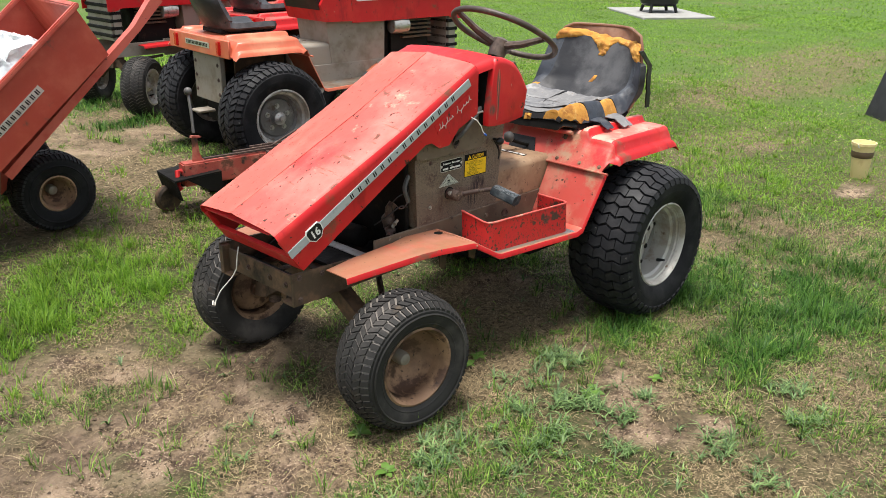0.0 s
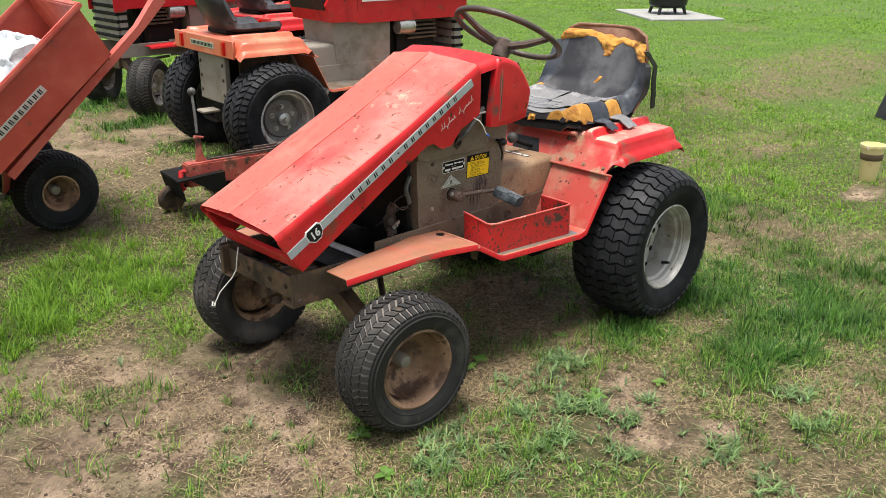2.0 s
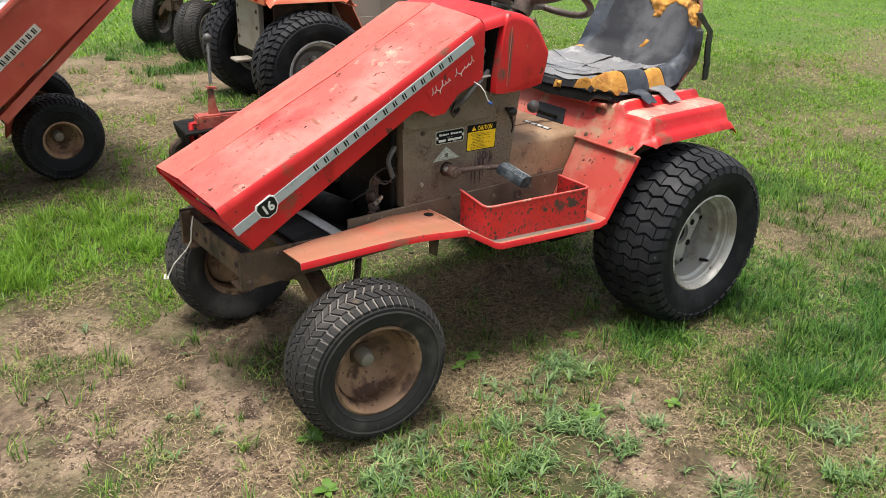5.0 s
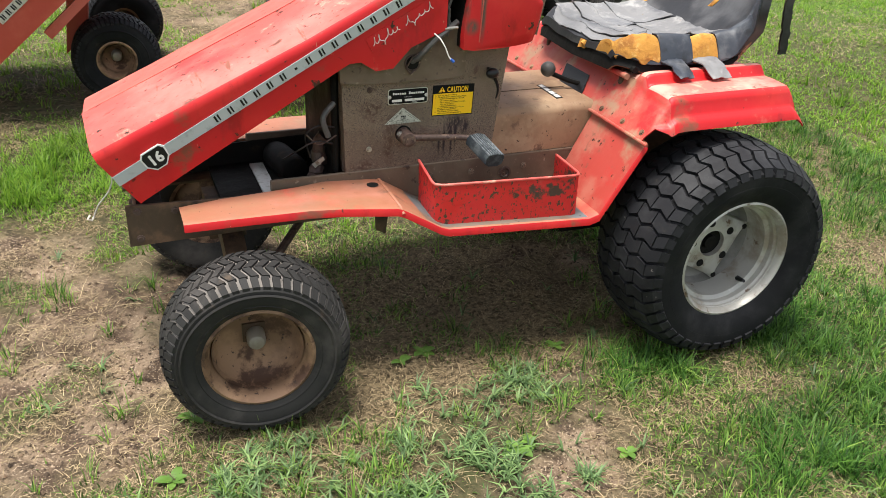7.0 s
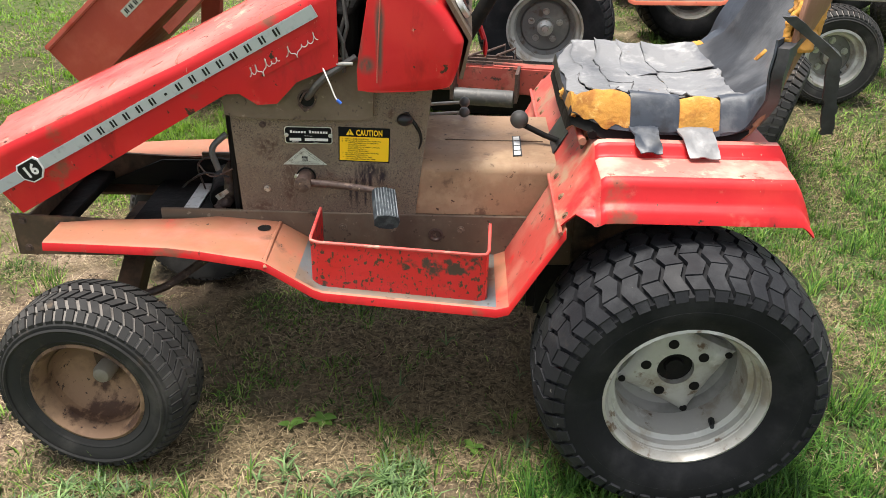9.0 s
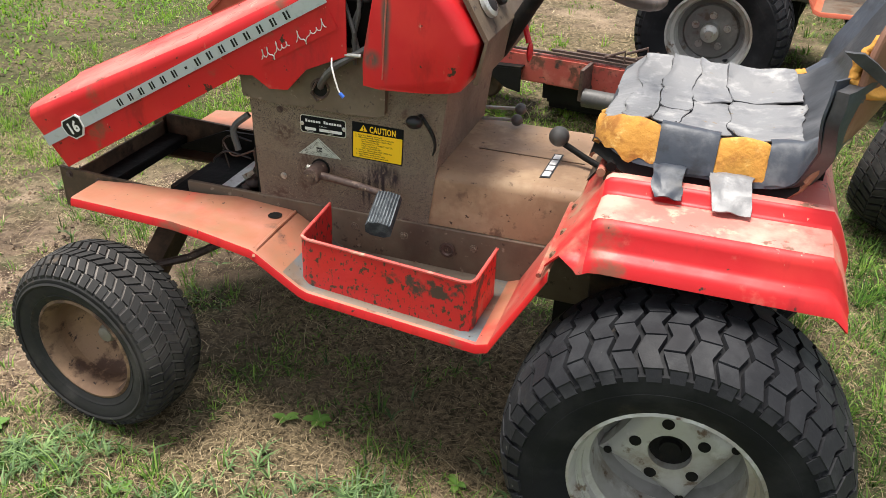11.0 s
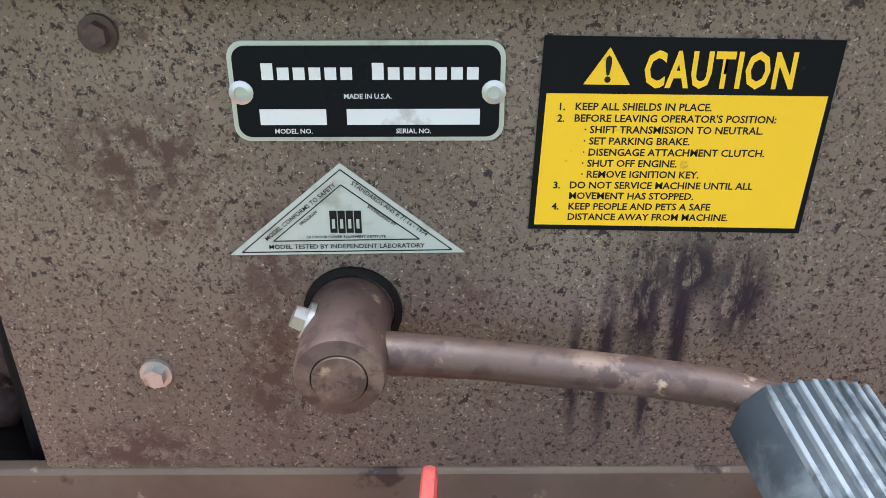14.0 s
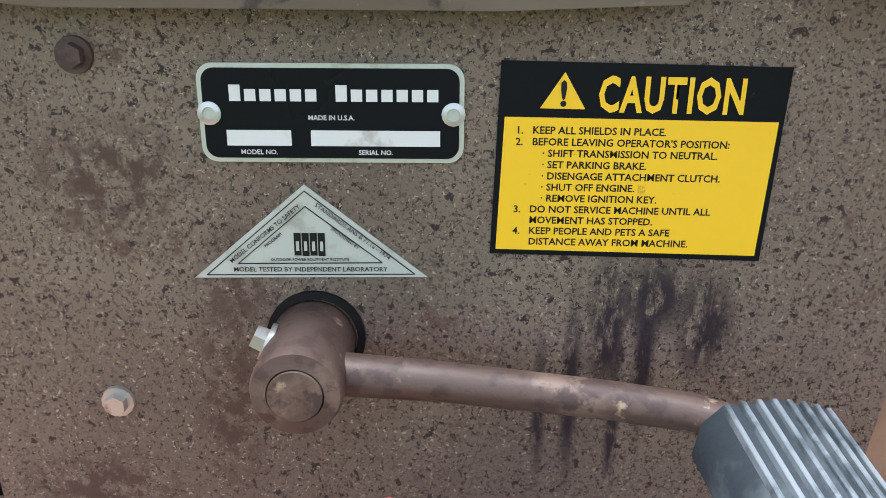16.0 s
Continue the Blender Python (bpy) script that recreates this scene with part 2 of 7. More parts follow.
# grey of bleached vinyl, lightened further for its sheen under the sky
GREYVINYL = material("bleached_grey_vinyl_with_sheen", (0.19, 0.19, 0.195),
                     [((0.10, 0.103, 0.115), 9, 0.50, 0.68, 6, EVEN), ((0.34, 0.335, 0.33), 20, 0.52, 0.70, 6, EVEN), ((0.20, 0.13, 0.05), 30, 0.66, 0.73, 5, EVEN)], (0.34, 0.55), bump=((50, 0.25), (14, 0.2)))
BLUEVINYL = material("bluish_faded_vinyl", (0.036, 0.043, 0.058), [((0.10, 0.108, 0.122), 14, 0.50, 0.70, 7, EVEN), ((0.015, 0.017, 0.02), 9, 0.55, 0.70, 7, EVEN)], (0.38, 0.6), bump=((50, 0.2),))
FOAM = material("old_yellow_foam", (0.52, 0.25, 0.045),
                [((0.32, 0.13, 0.025), 18, 0.48, 0.66, 7, EVEN), ((0.66, 0.40, 0.12), 40, 0.55, 0.72, 5, EVEN)], (0.85, 0.95), bump=((90, 0.7), (260, 0.5)))
SHELL = material("rusty_seat_pan", (0.19, 0.085, 0.05), [((0.26, 0.14, 0.09), 12, 0.45, 0.65, 6, EVEN)], (0.5, 0.7), bump=((100, 0.2),))
STRIPE = material("brushed_grey_stripe", (0.42, 0.45, 0.47), [((0.30, 0.32, 0.33), 40, 0.55, 0.75, 5, EVEN)], (0.35, 0.5), 0.2)
INK = material("black_ink", (0.012, 0.012, 0.013), [((0.03, 0.03, 0.03), 60, 0.6, 0.75, 4, EVEN)], (0.25, 0.4), spec=0.25)
WHITE = material("dull_white_print", (0.72, 0.72, 0.70), [((0.5, 0.48, 0.44), 70, 0.6, 0.75, 5, EVEN)], (0.4, 0.6))
SILVER = material("bare_aluminium", (0.60, 0.60, 0.58), [((0.4, 0.38, 0.34), 60, 0.5, 0.7, 5, EVEN)], (0.3, 0.5), 0.6)
YELLOW = material("yellow_decal", (0.92, 0.57, 0.010), [((0.83, 0.62, 0.12), 26, 0.66, 0.74, 3, EVEN), ((0.62, 0.36, 0.02), 120, 0.66, 0.74, 4, EVEN)], (0.3, 0.45))
PALE = material("pale_decal_paper", (0.50, 0.52, 0.46), [((0.36, 0.36, 0.30), 60, 0.5, 0.68, 5, EVEN)], (0.4, 0.6))
DARKPLATE = material("black_data_plate", (0.008, 0.0085, 0.011), [((0.10, 0.10, 0.10), 90, 0.69, 0.75, 5, EVEN)], (0.25, 0.4), spec=0.1)
CHROME = material("dull_zinc_bolt", (0.46, 0.45, 0.42), [((0.22, 0.16, 0.11), 60, 0.52, 0.7, 5, EVEN)], (0.3, 0.5), 0.7, bump=((200, 0.2),))
DULLKNOB = material("dull_grey_knob", (0.07, 0.068, 0.066), [((0.12, 0.11, 0.10), 40, 0.5, 0.7, 5, EVEN)], (0.45, 0.65))
BLACKPAINT = material("gloss_black_paint", (0.011, 0.011, 0.012), [((0.05, 0.042, 0.034), 20, 0.58, 0.78, 5, EVEN)], (0.3, 0.5), spec=0.35)
WIRE = material("pale_wire", (0.62, 0.60, 0.56), (), (0.5, 0.6))
BLUEPLUG = material("blue_crimp", (0.03, 0.12, 0.5), (), (0.4, 0.5))
LENS = material("cloudy_headlamp_glass", (0.50, 0.47, 0.38), [((0.30, 0.27, 0.20), 16, 0.45, 0.65, 5, EVEN)], (0.15, 0.35), bump=((60, 0.3),))
WHEELPLASTIC = material("sun_bleached_brown_wheel_rim", (0.050, 0.036, 0.030), [((0.13, 0.095, 0.075), 16, 0.48, 0.68, 6, EVEN)], (0.4, 0.65), bump=((60, 0.15),))
ORANGE = material("faded_orange_paint", (0.60, 0.135, 0.070), [((0.64, 0.23, 0.13), 5, 0.45, 0.7, 4, EVEN), (DARKRUST, 40, 0.68, 0.72, 6, EVEN)], (0.32, 0.5), bump=((60, 0.06),))
GREY = material("dusty_grey_paint", (0.27, 0.245, 0.205), [((0.19, 0.16, 0.12), 8, 0.45, 0.68, 6, EVEN), (DARKRUST, 50, 0.66, 0.72, 6, EVEN)], (0.5, 0.7), bump=((90, 0.15),))
CART = material("dull_orange_red_cart_paint", (0.36, 0.046, 0.026), [((0.44, 0.085, 0.05), 5, 0.45, 0.7, 5, EVEN), ((0.11, 0.05, 0.035), 9, 0.64, 0.74, 7, EVEN)], (0.4, 0.6), bump=((60, 0.08),))
CARTRIM = material("faded_cart_rim_paint", (0.52, 0.11, 0.08), [((0.44, 0.06, 0.04), 8, 0.48, 0.68, 5, EVEN), (DARKRUST, 45, 0.66, 0.71, 6, EVEN)], (0.35, 0.55))
REDLENS = material("red_lamp_lens", (0.55, 0.008, 0.01), (), (0.2, 0.3), coat=0.3)
PLASTIC = material("crumpled_clear_white_sheet", (0.72, 0.75, 0.78), [((0.45, 0.48, 0.52), 9, 0.45, 0.62, 6, EVEN)], (0.12, 0.3), bump=((16, 0.9), (60, 0.5)))
CONCRETE = material("pale_concrete", (0.31, 0.31, 0.30), [((0.26, 0.26, 0.24), 5, 0.42, 0.62, 8, EVEN)], (0.7, 0.9), bump=((60, 0.2),))
CREAM = material("cream_plastic", (0.72, 0.60, 0.30), [((0.58, 0.46, 0.22), 12, 0.5, 0.7, 5, EVEN)], (0.4, 0.55))
BANDBROWN = material("brown_band", (0.10, 0.065, 0.035), [((0.3, 0.22, 0.12), 40, 0.6, 0.7, 5, EVEN)], (0.5, 0.6))
WOOD = material("weathered_board", (0.40, 0.29, 0.17), [((0.27, 0.19, 0.11), 9, 0.42, 0.65, 6, (0.2, 3, 3))], (0.6, 0.8), bump=((70, 0.2),))



COWLRED = RED.copy()
COWLRED.name = "scuffed_red_cowl_paint"


def stain(m, colour, spots, scale, stretch, lo, hi):
    """Adds dark runs within rounded areas (x, z, half width, half height), broken up by stretched noise."""
    n, lk = m.node_tree.nodes, m.node_tree.links
    bsdf = n["Principled BSDF"]
    tc = n.new("ShaderNodeTexCoord")
    out = bsdf.inputs["Base Color"].links[0].from_socket
    for x, z, rx, rz in spots:
        mp = n.new("ShaderNodeMapping")
        mp.inputs["Location"].default_value = (-x / rx, 0, -z / rz)
        mp.inputs["Scale"].default_value = (1 / rx, 0.0, 1 / rz)
        lk.new(tc.outputs["Object"], mp.inputs[0])
        ln = n.new("ShaderNodeVectorMath")
        ln.operation = "LENGTH"
        lk.new(mp.outputs[0], ln.inputs[0])
        fall = n.new("ShaderNodeMapRange")
        fall.inputs["From Min"].default_value, fall.inputs["From Max"].default_value = 1.0, 0.35
        lk.new(ln.outputs["Value"], fall.inputs["Value"])
        sm = n.new("ShaderNodeMapping")
        sm.inputs["Scale"].default_value = stretch
        lk.new(tc.outputs["Object"], sm.inputs[0])
        no = n.new("ShaderNodeTexNoise")
        no.inputs["Scale"].default_value, no.inputs["Detail"].default_value, no.inputs["Roughness"].default_value = scale, 8, 0.7
        lk.new(sm.outputs[0], no.inputs["Vector"])
        mr = n.new("ShaderNodeMapRange")
        mr.inputs["From Min"].default_value, mr.inputs["From Max"].default_value = lo, hi
        lk.new(no.outputs[0], mr.inputs["Value"])
        mul = n.new("ShaderNodeMath")
        mul.operation = "MULTIPLY"
        lk.new(fall.outputs[0], mul.inputs[0])
        lk.new(mr.outputs[0], mul.inputs[1])
        mx = n.new("ShaderNodeMixRGB")
        lk.new(mul.outputs[0], mx.inputs[0])
        lk.new(out, mx.inputs[1])
        mx.inputs[2].default_value = (*colour, 1)
        out = mx.outputs[0]
    lk.new(out, bsdf.inputs["Base Color"])


stain(COWLRED, (0.10, 0.062, 0.048), [(0.0945, 0.872, 0.009, 0.085), (0.096, 0.92, 0.012, 0.05), (0.068, 0.835, 0.022, 0.022), (0.056, 0.90, 0.010, 0.06)], 24, (1.5, 1, 0.5), 0.34, 0.48)
stain(BROWN, (0.018, 0.010, 0.014), [(0.033, 0.548, 0.005, 0.055), (0.020, 0.540, 0.004, 0.04), (0.047, 0.578, 0.012, 0.040), (0.066, 0.592, 0.018, 0.022), (0.087, 0.580, 0.015, 0.030), (0.063, 0.565, 0.006, 0.05), (0.052, 0.53, 0.004, 0.04)],
      90, (1.5, 1, 0.45), 0.40, 0.50)
stain(BROWN, (0.070, 0.038, 0.028), [(-0.112, 0.545, 0.018, 0.065), (-0.103, 0.600, 0.020, 0.028), (-0.15, 0.64, 0.04, 0.03), (-0.17, 0.50, 0.05, 0.02)], 110, (1, 1, 0.8), 0.44, 0.54)


# ---- mesh helpers ----
def obj(name, bm, mat, parent=None, label="", angle=38):
    bmesh.ops.recalc_face_normals(bm, faces=bm.faces[:])
    me = bpy.data.meshes.new(name)
    bm.to_mesh(me)
    bm.free()
    for m in mat if isinstance(mat, (list, tuple)) else [mat]:
        me.materials.append(m)
    me.polygons.foreach_set("use_smooth", [True] * len(me.polygons))
    me.set_sharp_from_angle(angle=radians(angle))
    ob = new(name, me)
    if parent:
        ob.parent = parent
    if label:
        ob["label"] = label
    return ob


def part(name, bm, mat, parent, label="", angle=38):
    return obj(name, bm, mat, parent, label, angle)


def thing(name, m, label, category, group=""):
    ob = new(name)
    ob.empty_display_size = 0.1
    ob.matrix_basis = m
    return tagged(ob, label, category, group)


def B():
    return bmesh.new()


def bevel(bm, w, seg=2, verts=None):
    edges = [e for e in bm.edges if len(e.link_faces) == 2 and e.calc_face_angle(0) > 0.5]
    bmesh.ops.bevel(bm, geom=edges, offset=w, segments=seg, affect="EDGES", clamp_overlap=True)
    return bm


def box(bm, x0, x1, y0, y1, z0, z1, m=None):
    mat = Matrix.Translation(((x0 + x1) / 2, (y0 + y1) / 2, (z0 + z1) / 2)) @ Matrix.Diagonal((abs(x1 - x0), abs(y1 - y0), abs(z1 - z0), 1))
    bmesh.ops.create_cube(bm, size=1, matrix=(m @ mat) if m else mat)
    return bm


def prism(bm, poly, a0, a1, plane="xz"):
    """Extrudes a flat outline of two coordinates between a0 and a1 along the third."""
    def at(p, a):
        return {"xz": (p[0], a, p[1]), "xy": (p[0], p[1], a), "yz": (a, p[0], p[1])}[plane]
    lo = [bm.verts.new(at(p, a0)) for p in poly]
    hi = [bm.verts.new(at(p, a1)) for p in poly]
    n = len(poly)
    bm.faces.new(lo)
    bm.faces.new(hi[::-1])
    for i in range(n):
        bm.faces.new((lo[i], hi[i], hi[(i + 1) % n], lo[(i + 1) % n]))
    return bm


def tube(bm, pts, r, seg=10, closed=False, cap=True):
    """A round bar along points; r: one radius or one a point."""
    pts = [Vector(p) for p in pts]
    n = len(pts)
    rs = r if isinstance(r, (list, tuple)) else [r] * n
    rings, up = [], None
    for i, p in enumerate(pts):
        d = (pts[(i + 1) % n] - pts[i - 1]) if closed else (pts[min(i + 1, n - 1)] - pts[max(i - 1, 0)])
        d.normalize()
        if up is None:
            up = d.orthogonal().normalized()
        up = (up - d * up.dot(d)).normalized()
        side = d.cross(up)
        rings.append([bm.verts.new(p + rs[i] * (math.cos(2 * math.pi * k / seg) * up + math.sin(2 * math.pi * k / seg) * side)) for k in range(seg)])
    for i in range(n if closed else n - 1):
        a, b = rings[i], rings[(i + 1) % n]
        for k in range(seg):
            bm.faces.new((a[k], a[(k + 1) % seg], b[(k + 1) % seg], b[k]))
    if cap and not closed:
        bm.faces.new(rings[0][::-1])
        bm.faces.new(rings[-1])
    return bm


def lathe(bm, prof, seg=40, m=Matrix(), mat=0):
    """Turns (radius, along) round the local y axis."""
    rings = []
    for r, a in prof:
        rings.append([bm.verts.new(m @ Vector((r * math.cos(2 * math.pi * k / seg), a, r * math.sin(2 * math.pi * k / seg)))) for k in range(seg)] if r > 1e-5 else [bm.verts.new(m @ Vector((0, a, 0)))])
    for a, b in zip(rings, rings[1:]):
        for k in range(seg):
            q = (k + 1) % seg
            if len(a) == 1 and len(b) == 1:
                continue
            f = bm.faces.new((a[0], b[k], b[q]) if len(a) == 1 else ((a[k], a[q], b[0]) if len(b) == 1 else (a[k], a[q], b[q], b[k])))
            f.material_index = mat
    return bm


def sheet(bm, fn, nu, nv, thick=0.0, mat=None):
    """A curved sheet from fn(u, v); with a thickness it gets a back and rims."""
    g = [[Vector(fn(i / nu, j / nv)) for j in range(nv + 1)] for i in range(nu + 1)]
    top = [[bm.verts.new(p) for p in row] for row in g]
    def faces(v, flip):
        for i in range(nu):
            for j in range(nv):
                q = (v[i][j], v[i + 1][j], v[i + 1][j + 1], v[i][j + 1])
                f = bm.faces.new(q[::-1] if flip else q)
                if mat:
                    f.material_index = mat(i / nu, j / nv)
    faces(top, False)
    if thick:
        low = []
        for i in range(nu + 1):
            row = []
            for j in range(nv + 1):
                du = g[min(i + 1, nu)][j] - g[max(i - 1, 0)][j]
                dv = g[i][min(j + 1, nv)] - g[i][max(j - 1, 0)]
                nrm = du.cross(dv)
                row.append(bm.verts.new(g[i][j] - thick * (nrm.normalized() if nrm.length > 1e-9 else Vector((0, 0, 1)))))
            low.append(row)
        faces(low, True)
        for i in range(nu):
            bm.faces.new((top[i][0], low[i][0], low[i + 1][0], top[i + 1][0]))
            bm.faces.new((top[i + 1][nv], low[i + 1][nv], low[i][nv], top[i][nv]))
        for j in range(nv):
            bm.faces.new((top[0][j + 1], low[0][j + 1], low[0][j], top[0][j]))
            bm.faces.new((top[nu][j], low[nu][j], low[nu][j + 1], top[nu][j + 1]))
    return bm


def along(pts, s):
    """The point at share s of a polyline given as (share, point...)."""
    for a, b in zip(pts, pts[1:]):
        if s <= b[0]:
            k = (s - a[0]) / (b[0] - a[0]) if b[0] > a[0] else 0
            return [x + k * (y - x) for x, y in zip(a[1:], b[1:])]
    return list(pts[-1][1:])


def hexbolt(bm, p, r, h, axis):
    q = Vector(axis).normalized()
    m = Matrix.Translation(p) @ q.to_track_quat("Z", "Y").to_matrix().to_4x4()
    bmesh.ops.create_cone(bm, cap_ends=True, segments=14, radius1=r * 1.45, radius2=r * 1.4, depth=h * 0.3, matrix=m @ Matrix.Translation((0, 0, h * 0.15)))
    bmesh.ops.create_cone(bm, cap_ends=True, segments=6, radius1=r, radius2=r * 0.92, depth=h, matrix=m @ Matrix.Translation((0, 0, h * 0.5)))
    return bm


def ball(bm, p, r, seg=16, squash=(1, 1, 1), rough=0.0, freq=20):
    res = bmesh.ops.create_uvsphere(bm, u_segments=seg, v_segments=seg // 2 + 2, radius=1)
    for v in res["verts"]:
        k = 1 + rough * noise.noise(v.co * 1.7 + Vector(p) * freq)
        v.co = Vector(p) + Vector((v.co.x * r * squash[0], v.co.y * r * squash[1], v.co.z * r * squash[2])) * k
    return bm


def words(text, size, m, mat, parent, align="LEFT", bold=0.0, name="lettering", spacing=1.0):
    """Flat lettering as a mesh; m puts its x along the line and its z out of the surface."""
    cu = bpy.data.curves.new(name, "FONT")
    cu.body, cu.size, cu.align_x, cu.offset, cu.resolution_u = text, size, align, bold, 2
    cu.space_character = spacing
    tmp = new("lettering_source", cu)
    bpy.context.view_layer.update()
    me = bpy.data.meshes.new_from_object(tmp.evaluated_get(bpy.context.evaluated_depsgraph_get()))
    bpy.data.objects.remove(tmp)
    me.name = name
    me.transform(m)
    me.materials.clear()
    me.materials.append(mat)
    ob = new(name, me)
    ob.parent = parent
    return ob


def on_side(x, z, y, turn=0.0):
    """The frame of a line of print on a wall that faces -y."""
    return Matrix.Translation((x, y, z)) @ Euler((radians(90), 0, 0)).to_matrix().to_4x4() @ Matrix.Rotation(radians(turn), 4, "Z")


# ---- the lie of the land ----
def smooth(a, b, v):
    k = np.clip((v - a) / (b - a), 0, 1)
    return k * k * (3 - 2 * k)


rng = np.random.default_rng(4)
LATTICE = rng.random((256, 256))


def vnoise(x, y, scale, octaves=3):
    x, y = np.asarray(x, float) / scale + 40.3, np.asarray(y, float) / scale + 77.7
    total, amp, norm = 0, 1.0, 0
    for _ in range(octaves):
        i, j = np.floor(x).astype(int), np.floor(y).astype(int)
        fx, fy = x - i, y - j
        fx, fy = fx * fx * (3 - 2 * fx), fy * fy * (3 - 2 * fy)
        g = lambda a, b: LATTICE[(i + a) % 256, (j + b) % 256]
        total = total + amp * ((g(0, 0) * (1 - fx) + g(1, 0) * fx) * (1 - fy) + (g(0, 1) * (1 - fx) + g(1, 1) * fx) * fy)
        norm, amp, x, y = norm + amp, amp * 0.5, x * 2.03 + 5.1, y * 2.03 + 9.7
    return total / norm


def blobs(x, y, spots):
    out = np.zeros_like(np.asarray(x, float))
    ragged = 1.3 * (vnoise(x, y, 0.30, 4) - 0.5)
    for cx, cy, rx, ry, w in spots:
        d = np.sqrt(((x - cx) / rx) ** 2 + ((y - cy) / ry) ** 2)
        out = np.maximum(out, w * (1 - smooth(0.55, 1.15, d + ragged)))
    return out


BARE = [(-1.05, 0.56, 0.35, 0.22, 1), (-1.0, 0.05, 0.5, 0.4, 0.95), (-1.4, 0.25, 0.45, 0.45, 0.9), (-0.56, 0.42, 0.3, 0.2, 1), (-0.75, 0.2, 0.35, 0.3, 0.9), (-0.83, -0.42, 0.2, 0.13, 1), (-0.96, -0.36, 0.15, 0.1, 0.9),
        (-1.5, -0.3, 0.5, 0.5, 0.8), (0.10, -0.93, 0.2, 0.2, 1), (0.25, -0.68, 0.16, 0.14, 0.9), (0.16, -1.07, 0.07, 0.06, 1), (0.30, -0.46, 0.14, 0.1, 0.9), (0.5, 0.08, 0.2, 0.15, 0.9), (-0.2, -0.12, 0.3, 0.15, 0.4),
        (-0.30, -0.60, 0.05, 0.04, 1), (2.95, -0.42, 0.22, 0.14, 1), (0.3, 3.0, 1.2, 0.35, 0.65), (0.37, 3.95, 0.5, 0.3, 0.5)]
LUSH = [(-1.06, 1.0, 0.35, 0.2, 0.9), (-0.78, 1.1, 0.45, 0.28, 0.9), (-0.43, 1.04, 0.3, 0.2, 0.8), (0.45, -0.55, 0.2, 0.14, 1), (0.87, -0.9, 0.5, 0.25, 0.9), (1.43, -0.85, 0.5, 0.4, 0.9), (1.1, -0.5, 0.5, 0.3, 0.9),
        (2.2, 0.5, 1.2, 0.9, 0.6), (1.9, -1.0, 0.6, 0.3, 0.7), (-0.54, -0.31, 0.10, 0.07, 0.8), (0.6, 3.41, 0.35, 0.2, 0.9), (0.8, 4.2, 0.6, 0.4, 0.9)]
CHURNED = [(-0.54, 0.43, 0.22, 0.14, 1), (-0.68, 0.25, 0.2, 0.15, 0.8), (-1.4, 0.2, 0.25, 0.2, 0.7), (-1.1, 0.25, 0.2, 0.12, 0.6), (-0.9, 0.05, 0.15, 0.1, 0.5), (0.09, -0.98, 0.1, 0.07, 0.8)]
DRY = [(0.1, 0.0, 0.6, 0.4, 1), (0.1, -0.3, 0.5, 0.2, 0.85), (-0.33, -0.45, 0.25, 0.15, 0.8), (0.13, -1.3, 0.5, 0.25, 0.35), (0.69, -1.26, 0.3, 0.15, 0.8), (1.92, -0.22, 0.4, 0.25, 0.7), (2.04, -0.8, 0.4, 0.2, 0.6),
       (5.0, 1.3, 1.2, 0.4, 0.8), (-0.2, 2.2, 0.8, 0.5, 0.8), (-0.4, 2.7, 0.8, 0.4, 0.8), (0.3, 3.6, 1.5, 0.6, 1), (-0.31, 1.69, 0.6, 0.3, 0.5), (-0.9, -0.6, 0.6, 0.4, 0.5), (3.4, 0.6, 1.2, 0.35, 0.8), (7.0, 1.5, 2.0, 0.7, 0.7)]
BROAD = [(0.15, -0.50, 0.15, 0.11, 1), (-0.09, -0.56, 0.18, 0.14, 1), (-0.45, -0.65, 0.27, 0.15, 1), (-0.64, -0.64, 0.2, 0.12, 0.9), (-0.03, -0.78, 0.20, 0.15, 1), (-0.25, -0.82, 0.27, 0.17, 0.8), (0.0, -1.17, 0.3, 0.16, 0.6), (0.42, -1.2, 0.2, 0.14, 0.5)]


def land(x, y):
    """Height, and the shares of bare soil, lush grass and dry grass."""
    x, y = np.asarray(x, float), np.asarray(y, float)
    bare, lush, dry = blobs(x, y, BARE), blobs(x, y, LUSH), blobs(x, y, DRY)
    bare = np.clip(bare * 1.05 - 0.55 * smooth(0.50, 0.60, vnoise(x + 9, y, 0.17, 4)), 0, 1)
    lush = lush * (0.55 + 0.45 * smooth(0.42, 0.55, vnoise(x, y + 5, 0.14, 3)))
    z = 0.15 * smooth(0.55, 1.65, y) + 0.012 * (vnoise(x, y, 0.5) - 0.5) + bare * 0.045 * (vnoise(x, y, 0.075, 4) - 0.5) + 0.006 * (vnoise(x, y, 0.09, 2) - 0.5)
    far = smooth(6, 14, np.hypot(x, y))
    return z + far * 0.1 * (vnoise(x, y, 7) - 0.5), bare, lush, dry


def graded(lo, hi, fine_lo, fine_hi, step):
    inner = np.arange(fine_lo, fine_hi, step)
    def ramp(start, end):
        out, d, v = [], step, start
        while v < end:
            d *= 1.12
            v += d
            out.append(v)
        return np.array(out)
    return np.concatenate([-ramp(-fine_lo, -lo)[::-1], inner, ramp(inner[-1], hi)])


gx, gy = graded(-60, 90, -2.1, 2.4, 0.016), graded(-60, 90, -1.9, 2.4, 0.016)
GX, GY = np.meshgrid(gx, gy, indexing="ij")
GZ, gb, gl, gd = land(GX, GY)
gc = blobs(GX, GY, CHURNED)
GZ = GZ + gc * 0.05 * (vnoise(GX, GY, 0.045, 3) - 0.42)
nx, ny = GX.shape
